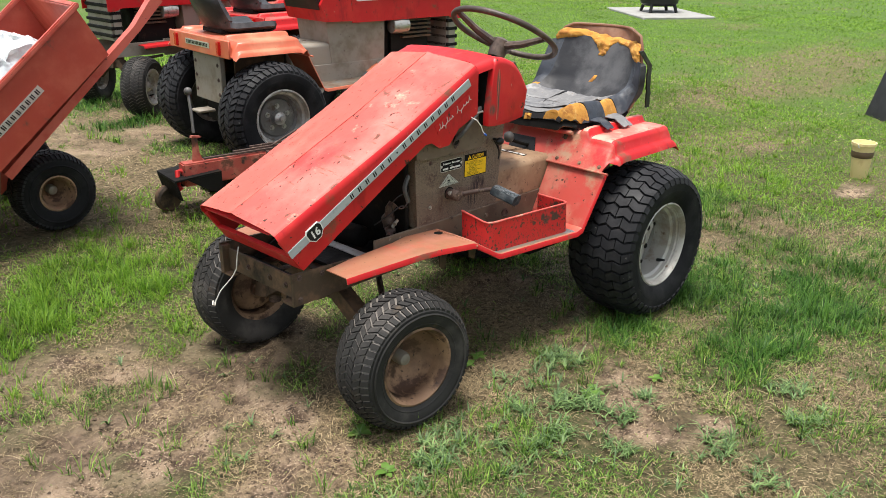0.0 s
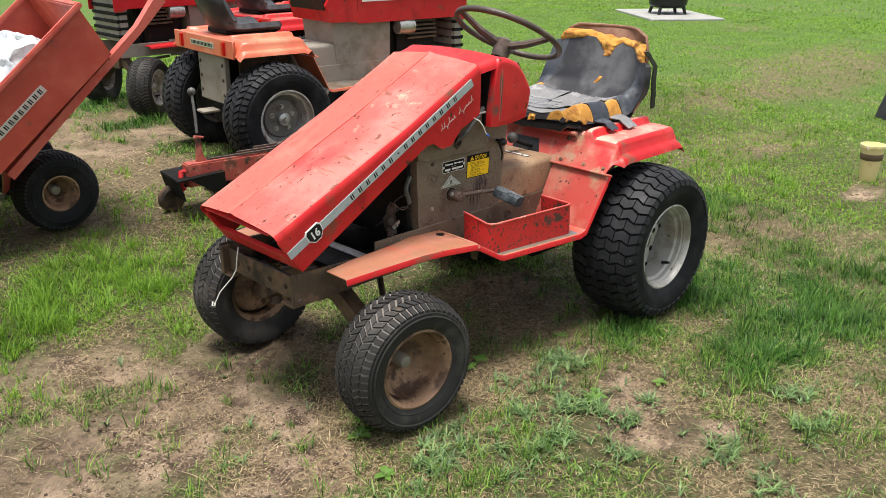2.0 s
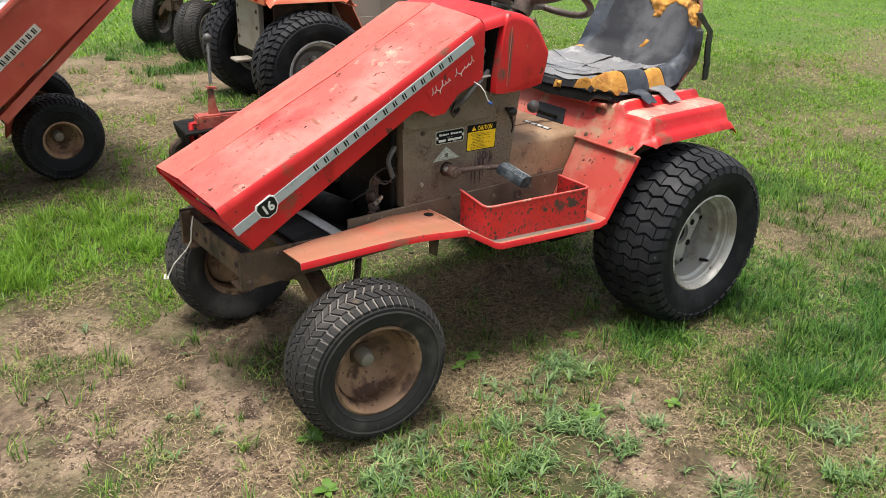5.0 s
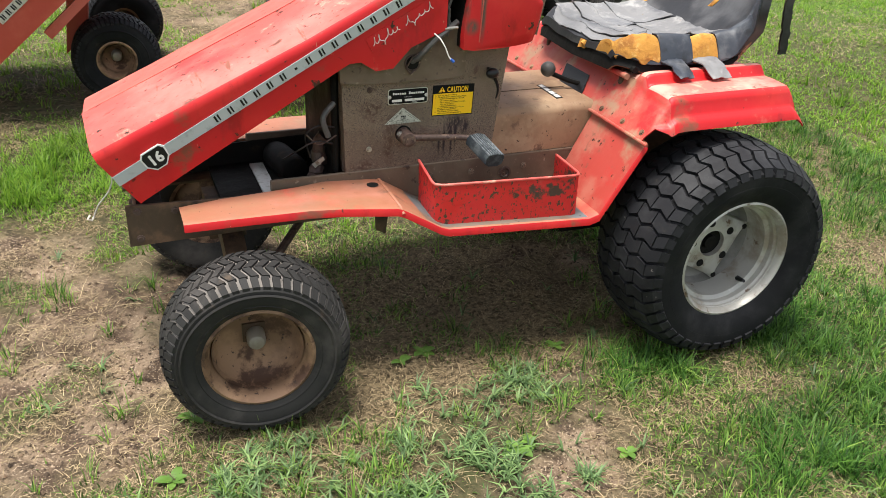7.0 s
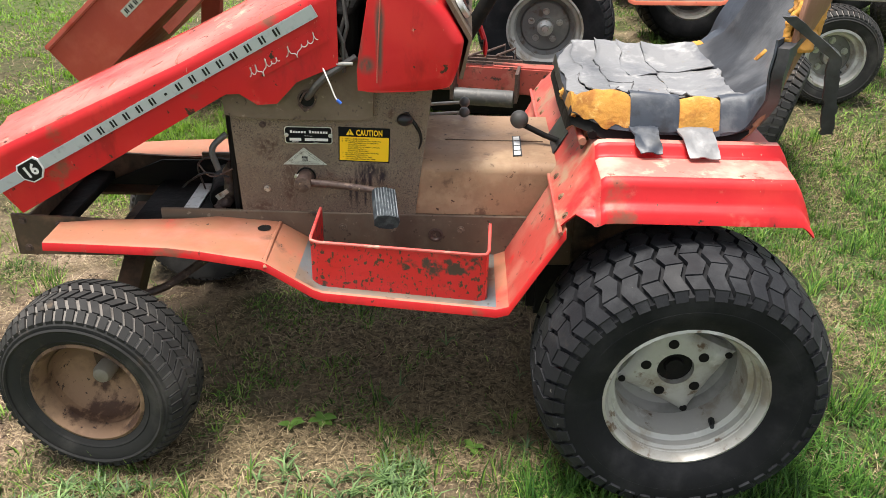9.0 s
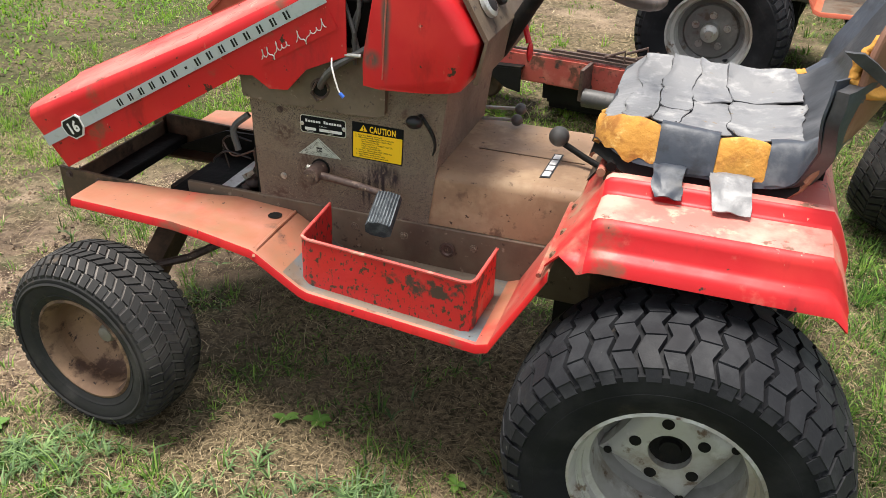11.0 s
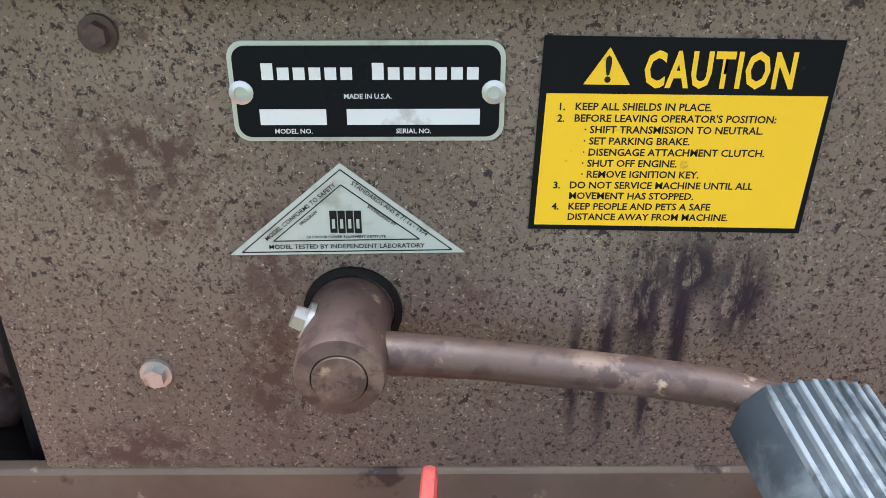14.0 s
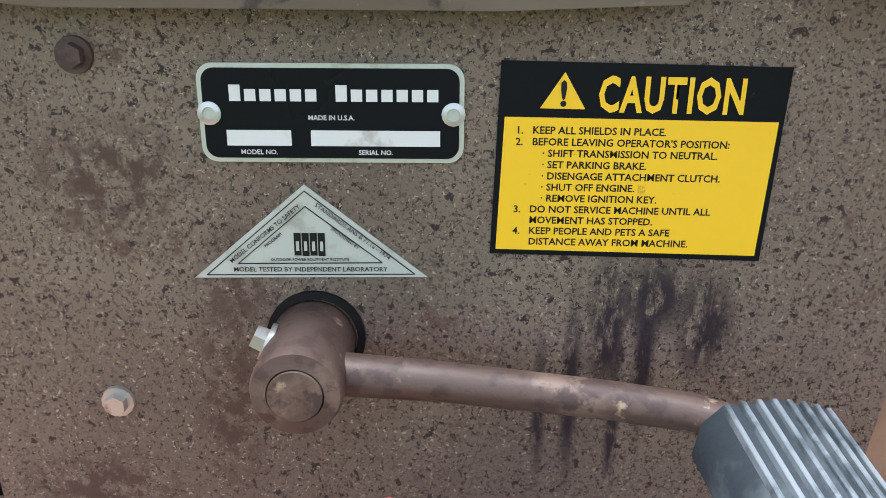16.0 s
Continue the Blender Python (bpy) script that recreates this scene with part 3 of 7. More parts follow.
ids = np.arange(nx * ny).reshape(nx, ny)
quads = np.stack([ids[:-1, :-1], ids[1:, :-1], ids[1:, 1:], ids[:-1, 1:]], -1).reshape(-1, 4)
gm = bpy.data.meshes.new("ground")
gm.from_pydata(np.stack([GX, GY, GZ], -1).reshape(-1, 3).tolist(), [], quads.tolist())
for key, vals in (("bare", gb), ("lush", gl), ("dry", gd), ("churned", gc), ("far", np.maximum(smooth(2.5, 6.0, np.hypot(GX, GY)), 0.6 * np.maximum(smooth(1.7, 2.3, -GY), smooth(2.0, 2.9, -GX) * smooth(-0.6, 0.6, -GY))))):
    gm.attributes.new(key, "FLOAT", "POINT").data.foreach_set("value", vals.reshape(-1))
gm.polygons.foreach_set("use_smooth", [True] * len(gm.polygons))


def soil():
    m = bpy.data.materials.new("soil_and_turf")
    m.use_nodes = True
    n, lk = m.node_tree.nodes, m.node_tree.links
    bsdf = n["Principled BSDF"]
    bsdf.inputs["Specular IOR Level"].default_value = 0.2
    tc = n.new("ShaderNodeTexCoord")

    def nz(scale, detail=6, lo=0.3, hi=0.7):
        t = n.new("ShaderNodeTexNoise")
        t.inputs["Scale"].default_value, t.inputs["Detail"].default_value, t.inputs["Roughness"].default_value = scale, detail, 0.65
        lk.new(tc.outputs["Object"], t.inputs["Vector"])
        r = n.new("ShaderNodeMapRange")
        r.inputs["From Min"].default_value, r.inputs["From Max"].default_value = lo, hi
        lk.new(t.outputs[0], r.inputs["Value"])
        return r.outputs[0], t.outputs[0]

    def mix(f, a, b):
        x = n.new("ShaderNodeMixRGB")
        for k, v in zip((0, 1, 2), (f, a, b)):
            if isinstance(v, tuple):
                x.inputs[k].default_value = (*v, 1)
            else:
                lk.new(v, x.inputs[k])
        return x.outputs[0]

    def attr(key):
        a = n.new("ShaderNodeAttribute")
        a.attribute_name = key
        return a.outputs["Fac"]

    earth = mix(nz(3, 6, 0.38, 0.62)[0], (0.125, 0.086, 0.058), (0.34, 0.255, 0.175))
    earth = mix(nz(45, 10, 0.48, 0.60)[0], earth, (0.28, 0.205, 0.14))
    earth = mix(nz(8, 10, 0.48, 0.58)[0], earth, (0.085, 0.058, 0.040))
    earth = mix(nz(60, 10, 0.54, 0.60)[0], earth, (0.055, 0.038, 0.027))
    earth = mix(nz(150, 8, 0.56, 0.62)[0], earth, (0.46, 0.36, 0.26))
    earth = mix(nz(1.7, 5, 0.54, 0.66)[0], earth, (0.36, 0.27, 0.19))
    earth = mix(attr("churned"), earth, mix(nz(40, 10, 0.42, 0.58)[0], (0.040, 0.028, 0.020), (0.13, 0.092, 0.062)))
    thatch = mix(nz(70, 10, 0.40, 0.60)[0], (0.065, 0.050, 0.030), (0.27, 0.205, 0.125))
    thatch = mix(nz(25, 8, 0.55, 0.66)[0], thatch, (0.05, 0.04, 0.022))
    turf = mix(nz(40, 10, 0.38, 0.62)[0], (0.028, 0.026, 0.014), (0.135, 0.115, 0.060))
    turf = mix(nz(12, 10, 0.46, 0.60)[0], turf, (0.062, 0.070, 0.028))
    turf = mix(attr("far"), turf, (0.080, 0.140, 0.028))
    field = mix(nz(0.9, 6, 0.54, 0.76)[0], turf, thatch)
    c = mix(attr("dry"), field, thatch)
    c = mix(attr("lush"), c, mix(nz(60, 8, 0.40, 0.60)[0], (0.040, 0.048, 0.018), (0.10, 0.11, 0.045)))
    c = mix(attr("bare"), c, earth)
    lk.new(c, bsdf.inputs["Base Color"])
    bsdf.inputs["Roughness"].default_value = 0.95
    last = None
    for scale, strength, dist in ((25, 0.7, 0.02), (110, 0.8, 0.008)):
        b = n.new("ShaderNodeBump")
        b.inputs["Strength"].default_value, b.inputs["Distance"].default_value = strength, dist
        lk.new(nz(scale, 8)[1], b.inputs["Height"])
        if last:
            lk.new(last, b.inputs["Normal"])
        last = b.outputs[0]
    lk.new(last, bsdf.inputs["Normal"])
    return m


gm.materials.append(soil())
ground = tagged(new("ground", gm), "bare sandy soil and patchy mown lawn", "ground", kind="structure")


# ---- wheels ----
def lug(bm, pts, crown, depth, side_mat=0):
    """A raised tread block from an outline of (angle, across)."""
    low, top = [], []
    for a, w in pts:
        r = crown(w)
        low.append(bm.verts.new(((r - 0.004) * math.cos(a), w, (r - 0.004) * math.sin(a))))
        top.append(bm.verts.new(((r + depth) * math.cos(a), w, (r + depth) * math.sin(a))))
    bm.faces.new(top)
    for i in range(len(pts)):
        j = (i + 1) % len(pts)
        bm.faces.new((low[i], low[j], top[j], top[i])).material_index = side_mat


def tyre_mesh(R, W, rr, tread):
    bm = B()
    tb = B()
    d = 0.011 if tread == "turf" else (0.006 if R < 0.25 else 0.010)
    base = R - d
    half = W / 2
    def crown(w):
        k = min(1, abs(w) / half)
        return base - 0.035 * R / 0.29 * k ** 3.2
    prof = [(rr, -half * 0.72), (rr + 0.012, -half * 0.86), (rr + (R - rr) * 0.42, -half * 1.02), (rr + (R - rr) * 0.66, -half * 1.0)]
    for k in range(13):
        w = -half * 0.92 + 2 * half * 0.92 * k / 12
        prof.append((crown(w), w))
    prof += [(r, -a) for r, a in prof[3::-1]]
    lathe(bm, prof[:5], 56)
    lathe(bm, prof[4:17], 56, mat=1)
    lathe(bm, prof[16:], 56)
    for a in (-0.80, -0.93):
        lathe(bm, [(rr + (R - rr) * 0.2 + 0.03 * (a < -0.9), half * a - 0.009), (rr + (R - rr) * 0.2 + 0.004 + 0.03 * (a < -0.9), half * a - 0.012),
                   (rr + (R - rr) * 0.2 + 0.008 + 0.03 * (a < -0.9), half * a - 0.009)], 56)
    if tread == "turf":
        n = 44
        p = 2 * math.pi / n
        cols = [-0.98, -0.80, -0.60, -0.40, -0.20, 0.0, 0.20, 0.40, 0.60, 0.80, 0.98]
        bend = [0.28 * (c % 2) for c in range(11)]
        for k in range(n):
            for a0, a1 in (((0, 1), (1, 3), (3, 5), (5, 7), (7, 9), (9, 10)) if k % 2 else ((0, 2), (2, 4), (4, 6), (6, 8), (8, 10))):
                def edge(shift):
                    out = []
                    for c in range(a0, a1 + 1):
                        w = cols[c] + (0.012 if c == a0 and c > 0 else 0) - (0.012 if c == a1 and c < 10 else 0)
                        out.append(((k + bend[c] + shift) * p, w * half))
                    return out
                lug(tb, edge(0.0) + edge(0.78)[::-1], crown, d)
        for sgn in (-1, 1):
            for k in range(n):
                a0, a1 = (k + 0.5 * (sgn > 0)) * p + 0.06 * p, (k + 0.5 * (sgn > 0)) * p + 0.72 * p
                q = []
                for a, r, w in ((a0, crown(half * 0.98) + d * 0.9, 0.975), (a1, crown(half * 0.98) + d * 0.9, 0.975), (a1, rr + (R - rr) * 0.62, 1.035), (a0, rr + (R - rr) * 0.62, 1.035)):
                    q.append((r * math.cos(a), sgn * half * w, r * math.sin(a)))
                inner = [(x * 0.985, y * 0.96, z * 0.985) for x, y, z in q]
                vo, vi = [tb.verts.new(v) for v in q], [tb.verts.new(v) for v in inner]
                tb.faces.new(vo)
                for i in range(4):
                    tb.faces.new((vo[i], vi[i], vi[(i + 1) % 4], vo[(i + 1) % 4]))
    else:
        n = 54 if R < 0.25 else 48
        p = 2 * math.pi / n
        for c, (w0, w1, slant) in enumerate([(-0.97, -0.72, 0.15), (-0.69, -0.37, 0.7), (-0.34, -0.02, -0.7), (0.02, 0.34, 0.7), (0.37, 0.69, -0.7), (0.72, 0.97, -0.15)]):
            for k in range(n):
                s = (k + (0.55 if c in (2, 4) else 0)) * p
                L = (0.68 if R < 0.25 else 0.66) * p
                lug(tb, [(s, w0 * half), (s + slant * p, w1 * half), (s + slant * p + L, w1 * half), (s + L, w0 * half)], crown, d)
    return bm, tb


def wheel(parent, m, R, W, rr, tread, style, label):
    """A wheel whose outer face looks along its own -y."""
    half = W / 2
    f = -half * 0.80
    bm = B()
    if style == "silver":
        lathe(bm, [(rr - 0.004, f + 0.012), (rr + 0.012, f), (rr + 0.013, f - 0.006), (rr + 0.006, f - 0.009), (rr - 0.001, f + 0.002), (rr - 0.003, f + 0.018), (rr - 0.009, f + 0.022),
                   (rr - 0.010, f + 0.036), (rr - 0.020, f + 0.042), (rr - 0.022, f + 0.108)], 48)
        # recessed disc: its shade is put into the darker silver
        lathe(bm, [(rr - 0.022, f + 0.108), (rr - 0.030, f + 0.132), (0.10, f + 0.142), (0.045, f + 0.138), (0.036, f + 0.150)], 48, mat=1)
        lathe(bm, [(rr - 0.022, f + 0.108), (rr - 0.022, half * 0.5), (rr + 0.01, half * 0.74), (rr + 0.012, half * 0.8)], 48)
    elif style == "hubbed":
        lathe(bm, [(rr - 0.004, f + 0.012), (rr + 0.012, f), (rr + 0.013, f - 0.006), (rr + 0.003, f - 0.008), (rr - 0.006, f + 0.02), (rr - 0.018, f + 0.026), (rr - 0.026, f + 0.065)], 48)
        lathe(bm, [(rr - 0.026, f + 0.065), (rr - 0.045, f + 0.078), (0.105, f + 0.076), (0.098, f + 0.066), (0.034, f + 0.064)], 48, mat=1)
        lathe(bm, [(rr - 0.02, f + 0.05), (rr - 0.02, half * 0.5), (rr + 0.01, half * 0.74), (rr + 0.012, half * 0.8)], 48)
    else:
        lathe(bm, [(rr - 0.002, f + 0.014), (rr + 0.009, f + 0.001), (rr + 0.01, f - 0.004), (rr + 0.004, f - 0.006), (rr - 0.003, f + 0.004), (rr - 0.006, f + 0.016), (rr - 0.009, f + 0.030),
                   (rr - 0.014, f + 0.058), (rr - 0.026, f + 0.082), (rr - 0.045, f + 0.094), (0.030, f + 0.100), (0.0, f + 0.100)], 48)
        lathe(bm, [(rr - 0.012, f + 0.028), (rr - 0.014, half * 0.5), (rr + 0.008, half * 0.7), (rr + 0.01, half * 0.8)], 48)
        lathe(bm, [(0.03, f + 0.102), (0.03, half * 0.7), (0, half * 0.72)], 24)
    rim = part("wheel", bm, {"rusty": RIMRUST, "silver": [RIMGREY, RIMSHADE], "hubbed": [RIMGREY, RIMDARK]}[style], parent, label)
    rim.matrix_basis = m
    carcass, blocks = tyre_mesh(R, W, rr, tread)
    part("tyre", carcass, [TYRE, TYRE] if tread in ("turf", "fine") or R > 0.25 else [TYREFRONT, GROOVE], rim, "black rubber tyre")
    tagged(part("tread", blocks, TREAD if tread in ("turf", "fine") or R > 0.25 else TYREFRONT, rim, "worn raised tread blocks"), kind="stuff")
    if style == "silver":
        # pressed centre plate: four pointed lobes that reach the barrel, dished towards the hub hole
        bm = B()
        N = 64
        rings = []
        for share, y in ((1.0, f + 0.132), (0.97, f + 0.106), (0.80, f + 0.098), (0.55, f + 0.092), (0.0, f + 0.090), (-1.0, f + 0.108)):
            ring = []
            for k in range(N):
                a = 2 * math.pi * k / N
                rad = 0.117 / (abs(math.cos(a)) ** 0.86 + abs(math.sin(a)) ** 0.86) ** (1 / 0.86) + 0.010
                rad = 0.037 + (rad - 0.037) * max(0.0, share)
                ring.append(bm.verts.new((rad * math.cos(a + 0.30), y, rad * math.sin(a + 0.30))))
            rings.append(ring)
        for a_, b_ in zip(rings, rings[1:]):
            for k in range(N):
                bm.faces.new((a_[k], a_[(k + 1) % N], b_[(k + 1) % N], b_[k]))
        part("centre_plate", bm, RIMGREY, rim, "silver centre plate with four pointed lobes")
        # axle end in black, so that the deep hub hole looks shaded
        bm = B()
        lathe(bm, [(0.037, f + 0.112), (0.0365, f + 0.104), (0.020, f + 0.106), (0.018, f + 0.096), (0.0, f + 0.096)], 20)
        part("axle_end", bm, IRONGAPS, rim, "rusty axle end, blackened for the shade in the hub hole")
        for k in range(5):
            a = 2 * math.pi * k / 5 + 0.5
            bm = B()
            lathe(bm, [(0, 0.0), (0.010, 0.0), (0.011, 0.002)], 14, Matrix.Translation((0.060 * math.cos(a), f + 0.0895, 0.060 * math.sin(a))))
            part("bolt_hole", bm, IRONGAPS, rim)
        for k in range(4):
            a = 2 * math.pi * k / 4 + 0.30
            bm = B()
            lathe(bm, [(0, 0.0), (0.007, 0.0), (0.008, 0.002)], 12, Matrix.Translation((0.108 * math.cos(a), f + 0.0955, 0.108 * math.sin(a))))
            part("rivet_hole", bm, IRONGAPS, rim)
    if style == "rusty":
        bm = B()
        lathe(bm, [(0.021, f + 0.098), (0.021, f + 0.066), (0.017, f + 0.057), (0.008, f + 0.053), (0.0, f + 0.052)], 24)
        part("hub_cap", bm, GREY, rim, "dusty grey hub cap")
    if style == "hubbed":
        bm = B()
        lathe(bm, [(0.036, f + 0.064), (0.034, f + 0.030), (0.026, f + 0.022), (0.016, f + 0.016), (0.014, f + 0.004), (0, f + 0.002)], 24)
        part("hub", bm, CHROME, rim, "bare steel hub")
        for k in range(5):
            a = 2 * math.pi * k / 5 + 0.3
            bm = B()
            hexbolt(bm, (0.062 * math.cos(a), f + 0.064, 0.062 * math.sin(a)), 0.010, 0.012, (0, -1, 0))
            part("wheel_bolt", bm, CHROME, rim)
    if style in ("silver", "hubbed"):
        bm = B()
        tube(bm, [((rr - 0.022) * 0.62, f + 0.055, -(rr - 0.022) * 0.78), ((rr - 0.035) * 0.62, f + 0.022, -(rr - 0.035) * 0.78)], [0.007, 0.0045], 8)
        part("valve_stem", bm, RUBBER, rim, "black rubber valve stem")
    return rim


# ---- parts that the tractors share, front towards -x, left side towards -y ----
def footboard(parent, sgn, paint, tray, edge=None):
    """One stamped footboard: front flat, slope down, flat tread, and the rise to the mudguard."""
    S = [(0.0, -0.612, -0.20, -0.285, 0.462), (0.10, -0.52, -0.19, -0.295, 0.466), (0.28, -0.34, -0.182, -0.31, 0.470), (0.36, -0.27, -0.166, -0.322, 0.470),
         (0.47, -0.145, -0.166, -0.34, 0.462), (0.49, -0.13, -0.166, -0.342, 0.456), (0.55, -0.04, -0.166, -0.347, 0.402), (0.58, -0.02, -0.166, -0.349, 0.396),
         (0.85, 0.335, -0.166, -0.388, 0.392), (0.87, 0.36, -0.166, -0.392, 0.402), (1.0, 0.458, -0.166, -0.408, 0.585)]
    shares = [s[0] for s in S]
    fine = sorted(set(shares + [i / 40 for i in range(41)]))
    def fn(u, v):
        x, y0, y1, z = along(S, fine[min(round(u * (len(fine) - 1)), len(fine) - 1)])
        if v <= 0.75:
            return (x, sgn * -(y0 + (y1 - y0) * v / 0.75) * -1, z)
        k = (v - 0.75) / 0.25
        a = k * math.pi / 2
        return (x, sgn * (y1 - 0.007 * math.sin(a)), z - 0.007 * (1 - math.cos(a)) - 0.009 * max(0, k - 0.5) * 2)
    bm = B()
    sheet(bm, fn, len(fine) - 1, 12, 0.003, lambda u, v: 2 if v > 0.78 else 3 if fine[round(u * (len(fine) - 1))] > 0.86 else (1 if (shares[5] + 0.02 < fine[round(u * (len(fine) - 1))] < 0.85 and v < 0.72) else 0))
    return part("footboard", bm, [paint, tray, edge or paint, DUSTRED if edge else paint], parent, "stamped steel footboard, paint worn to a dusty orange")


def fender_deck(parent, paint, edge, slot=True):
    """The stamped deck over both rear wheels: seat platform, two ridges, rolled outer edges, sloping front."""
    YS = [(-0.438, -0.074, 0), (-0.433, -0.058, 0), (-0.426, -0.050, 0), (-0.416, -0.046, 0), (-0.410, -0.040, 0), (-0.406, -0.016, 0), (-0.401, -0.006, 0), (-0.390, 0.0, 1), (-0.345, 0.003, 1), (-0.305, 0.002, 0), (-0.297, 0.006, 0),
          (-0.292, 0.019, 0), (-0.285, 0.025, 1), (-0.266, 0.025, 0), (-0.258, 0.020, 0), (-0.250, 0.010, 1), (-0.12, 0.008, 1), (0.0, 0.008, 1)]
    full = YS + [(-y, z, k) for y, z, k in YS[-2::-1]]
    XS = [0.445, 0.455, 0.47, 0.485, 0.498, 0.504, 0.508, 0.514, 0.522, 0.54, 0.60, 0.70, 0.80, 0.868, 0.882, 0.892, 0.906]
    SLOPE = [(0.445, 0.588), (0.498, 0.656), (0.504, 0.661), (0.508, 0.668), (0.514, 0.680), (0.522, 0.686), (0.54, 0.688)]
    def height(x, dz):
        if x <= 0.54:
            base = along([(p[0], p[1]) for p in SLOPE], x)[0]
            return base + dz * max(0, min(1, (x - 0.47) / 0.045))
        if x > 0.868:
            k = (x - 0.868) / 0.038
            return 0.688 + (dz if dz > 0 else dz * (1 - 0.75 * k)) - 0.075 * k ** 1.3
        return 0.688 + dz
    bm = B()
    n = len(full)
    def fn(u, v):
        x = XS[round(u * (len(XS) - 1))]
        y, dz, _ = full[round(v * (n - 1))]
        if abs(y) > 0.402:
            y = math.copysign(0.402 + (abs(y) - 0.402) * max(0, min(1, (x - 0.45) / 0.055)), y)
        return (x, y, height(x, dz))
    sheet(bm, fn, len(XS) - 1, n - 1, 0.0035, lambda u, v: full[round(v * (n - 1))][2] if u > 0.42 else 2)
    deck = part("mudguard_deck", bm, [edge, paint, DUSTRED if edge is RED else edge], parent, "stamped steel rear mudguard deck, paint faded pink on top", 50)
    bm = B()
    tube(bm, [(0.444, -0.43, 0.585), (0.444, -0.2, 0.588), (0.444, 0.2, 0.588), (0.444, 0.43, 0.585)], 0.0045, 8)
    part("rolled_edge", bm, DUSTRED if edge is RED else edge, deck)
    for sgn in (-1, 1):
        bm = B()
        box(bm, 0.50, 0.80, sgn * 0.205, sgn * 0.19, 0.38, 0.688)
        bevel(bm, 0.003, 1)
        part("inner_guard", bm, FRAME, deck, "dark steel inner guard")
        for y in (0.20, 0.30, 0.385):
            bm = B()
            hexbolt(bm, (0.456, sgn * y, 0.602), 0.0055, 0.004, (-0.8, 0, 0.62))
            part("bolt", bm, RIMRUST, deck)
    return deck


def pedestal(parent, mat, lid):
    bm = B()
    prism(bm, [(-0.218, 0.482), (0.159, 0.482), (0.199, 0.80), (0.02, 0.80), (-0.228, 0.80)], -0.165, 0.165)
    bevel(bm, 0.004, 2)
    ped = part("pedestal", bm, mat, parent, "rust-speckled brown steel side pedestal")
    bm = B()
    prof = []
    for k in range(7):
        a = math.pi / 2 * k / 6
        prof.append((0.162 - 0.022 + 0.022 * math.cos(a), 0.587 + 0.022 * math.sin(a)))
    poly = [(0.162, 0.49)] + prof + [(-y, z) for y, z in prof[::-1]] + [(-0.162, 0.49)]
    prism(bm, poly, 0.13, 0.46, "yz")
    tun = part("tunnel_cover", bm, lid, parent, "dusty tan steel tunnel cover")
    bm = B()
    box(bm, 0.22, 0.44, -0.024, -0.0215, 0.6085, 0.6105)
    part("seam", bm, FRAME, tun)
    bm = B()
    box(bm, -0.40, 0.62, -0.168, -0.158, 0.372, 0.489)
    box(bm, -0.40, 0.62, 0.158, 0.168, 0.372, 0.489)
    box(bm, -0.2, 0.6, -0.16, 0.16, 0.376, 0.39)
    bevel(bm, 0.002, 1)
    part("side_frame", bm, GRIME if mat is BROWN else mat, parent, "brown steel side frame under the tunnel")
    for x in (0.0, 0.11, 0.26, 0.40):
        bm = B()
        hexbolt(bm, (x, -0.168, 0.455), 0.006, 0.005, (0, -1, 0))
        part("bolt", bm, mat, parent)
    bm = B()
    lathe(bm, [(0.009, 0), (0.015, -0.001), (0.017, -0.005), (0.012, -0.006), (0.009, -0.002), (0.0, -0.001)], 24, Matrix.Translation((0.205, -0.168, 0.443)))
    part("bushing", bm, RUSTY, parent, "round steel bushing")
    bm = B()
    box(bm, 0.42, 0.84, -0.12, 0.12, 0.20, 0.45)
    bevel(bm, 0.02, 2)
    tube(bm, [(0.69, -0.36, 0.29), (0.69, 0.36, 0.29)], 0.04, 16)
    part("transaxle", bm, IRONGAPS, parent, "dark oily transaxle")
    return ped


def steering_wheel(parent, c, tilt, mat=None):
    m = Matrix.Translation(c) @ Matrix.Rotation(radians(tilt), 4, "Y")
    bm = B()
    R, N = 0.192, 48
    tube(bm, [m @ Vector((R * math.cos(2 * math.pi * k / N), R * math.sin(2 * math.pi * k / N), 0)) for k in range(N)], 0.0108, 10, True)
    sw = part("steering_wheel", bm, mat or WHEELPLASTIC, parent, "sun-bleached brown steering wheel rim")
    for a in (30, 150, 270):
        bm = B()
        ca, sa = math.cos(radians(a)), math.sin(radians(a))
        tube(bm, [m @ Vector((0.02 * ca, 0.02 * sa, -0.045)), m @ Vector((0.10 * ca, 0.10 * sa, -0.030)), m @ Vector((0.185 * ca, 0.185 * sa, -0.002))], [0.016, 0.013, 0.010], 8)
        part("spoke", bm, mat or WHEELPLASTIC, sw)
    bm = B()
    tube(bm, [m @ Vector((0, 0, -0.09)), m @ Vector((0, 0, -0.03)), m @ Vector((0, 0, -0.02))], [0.030, 0.036, 0.02], 18)
    part("hub", bm, mat or WHEELPLASTIC, sw)
    bm = B()
    tube(bm, [m @ Vector((0, 0, -0.06)), m @ Vector((0, 0, -0.26))], 0.016, 12)
    part("steering_column", bm, IRONGAPS, sw)
    return sw


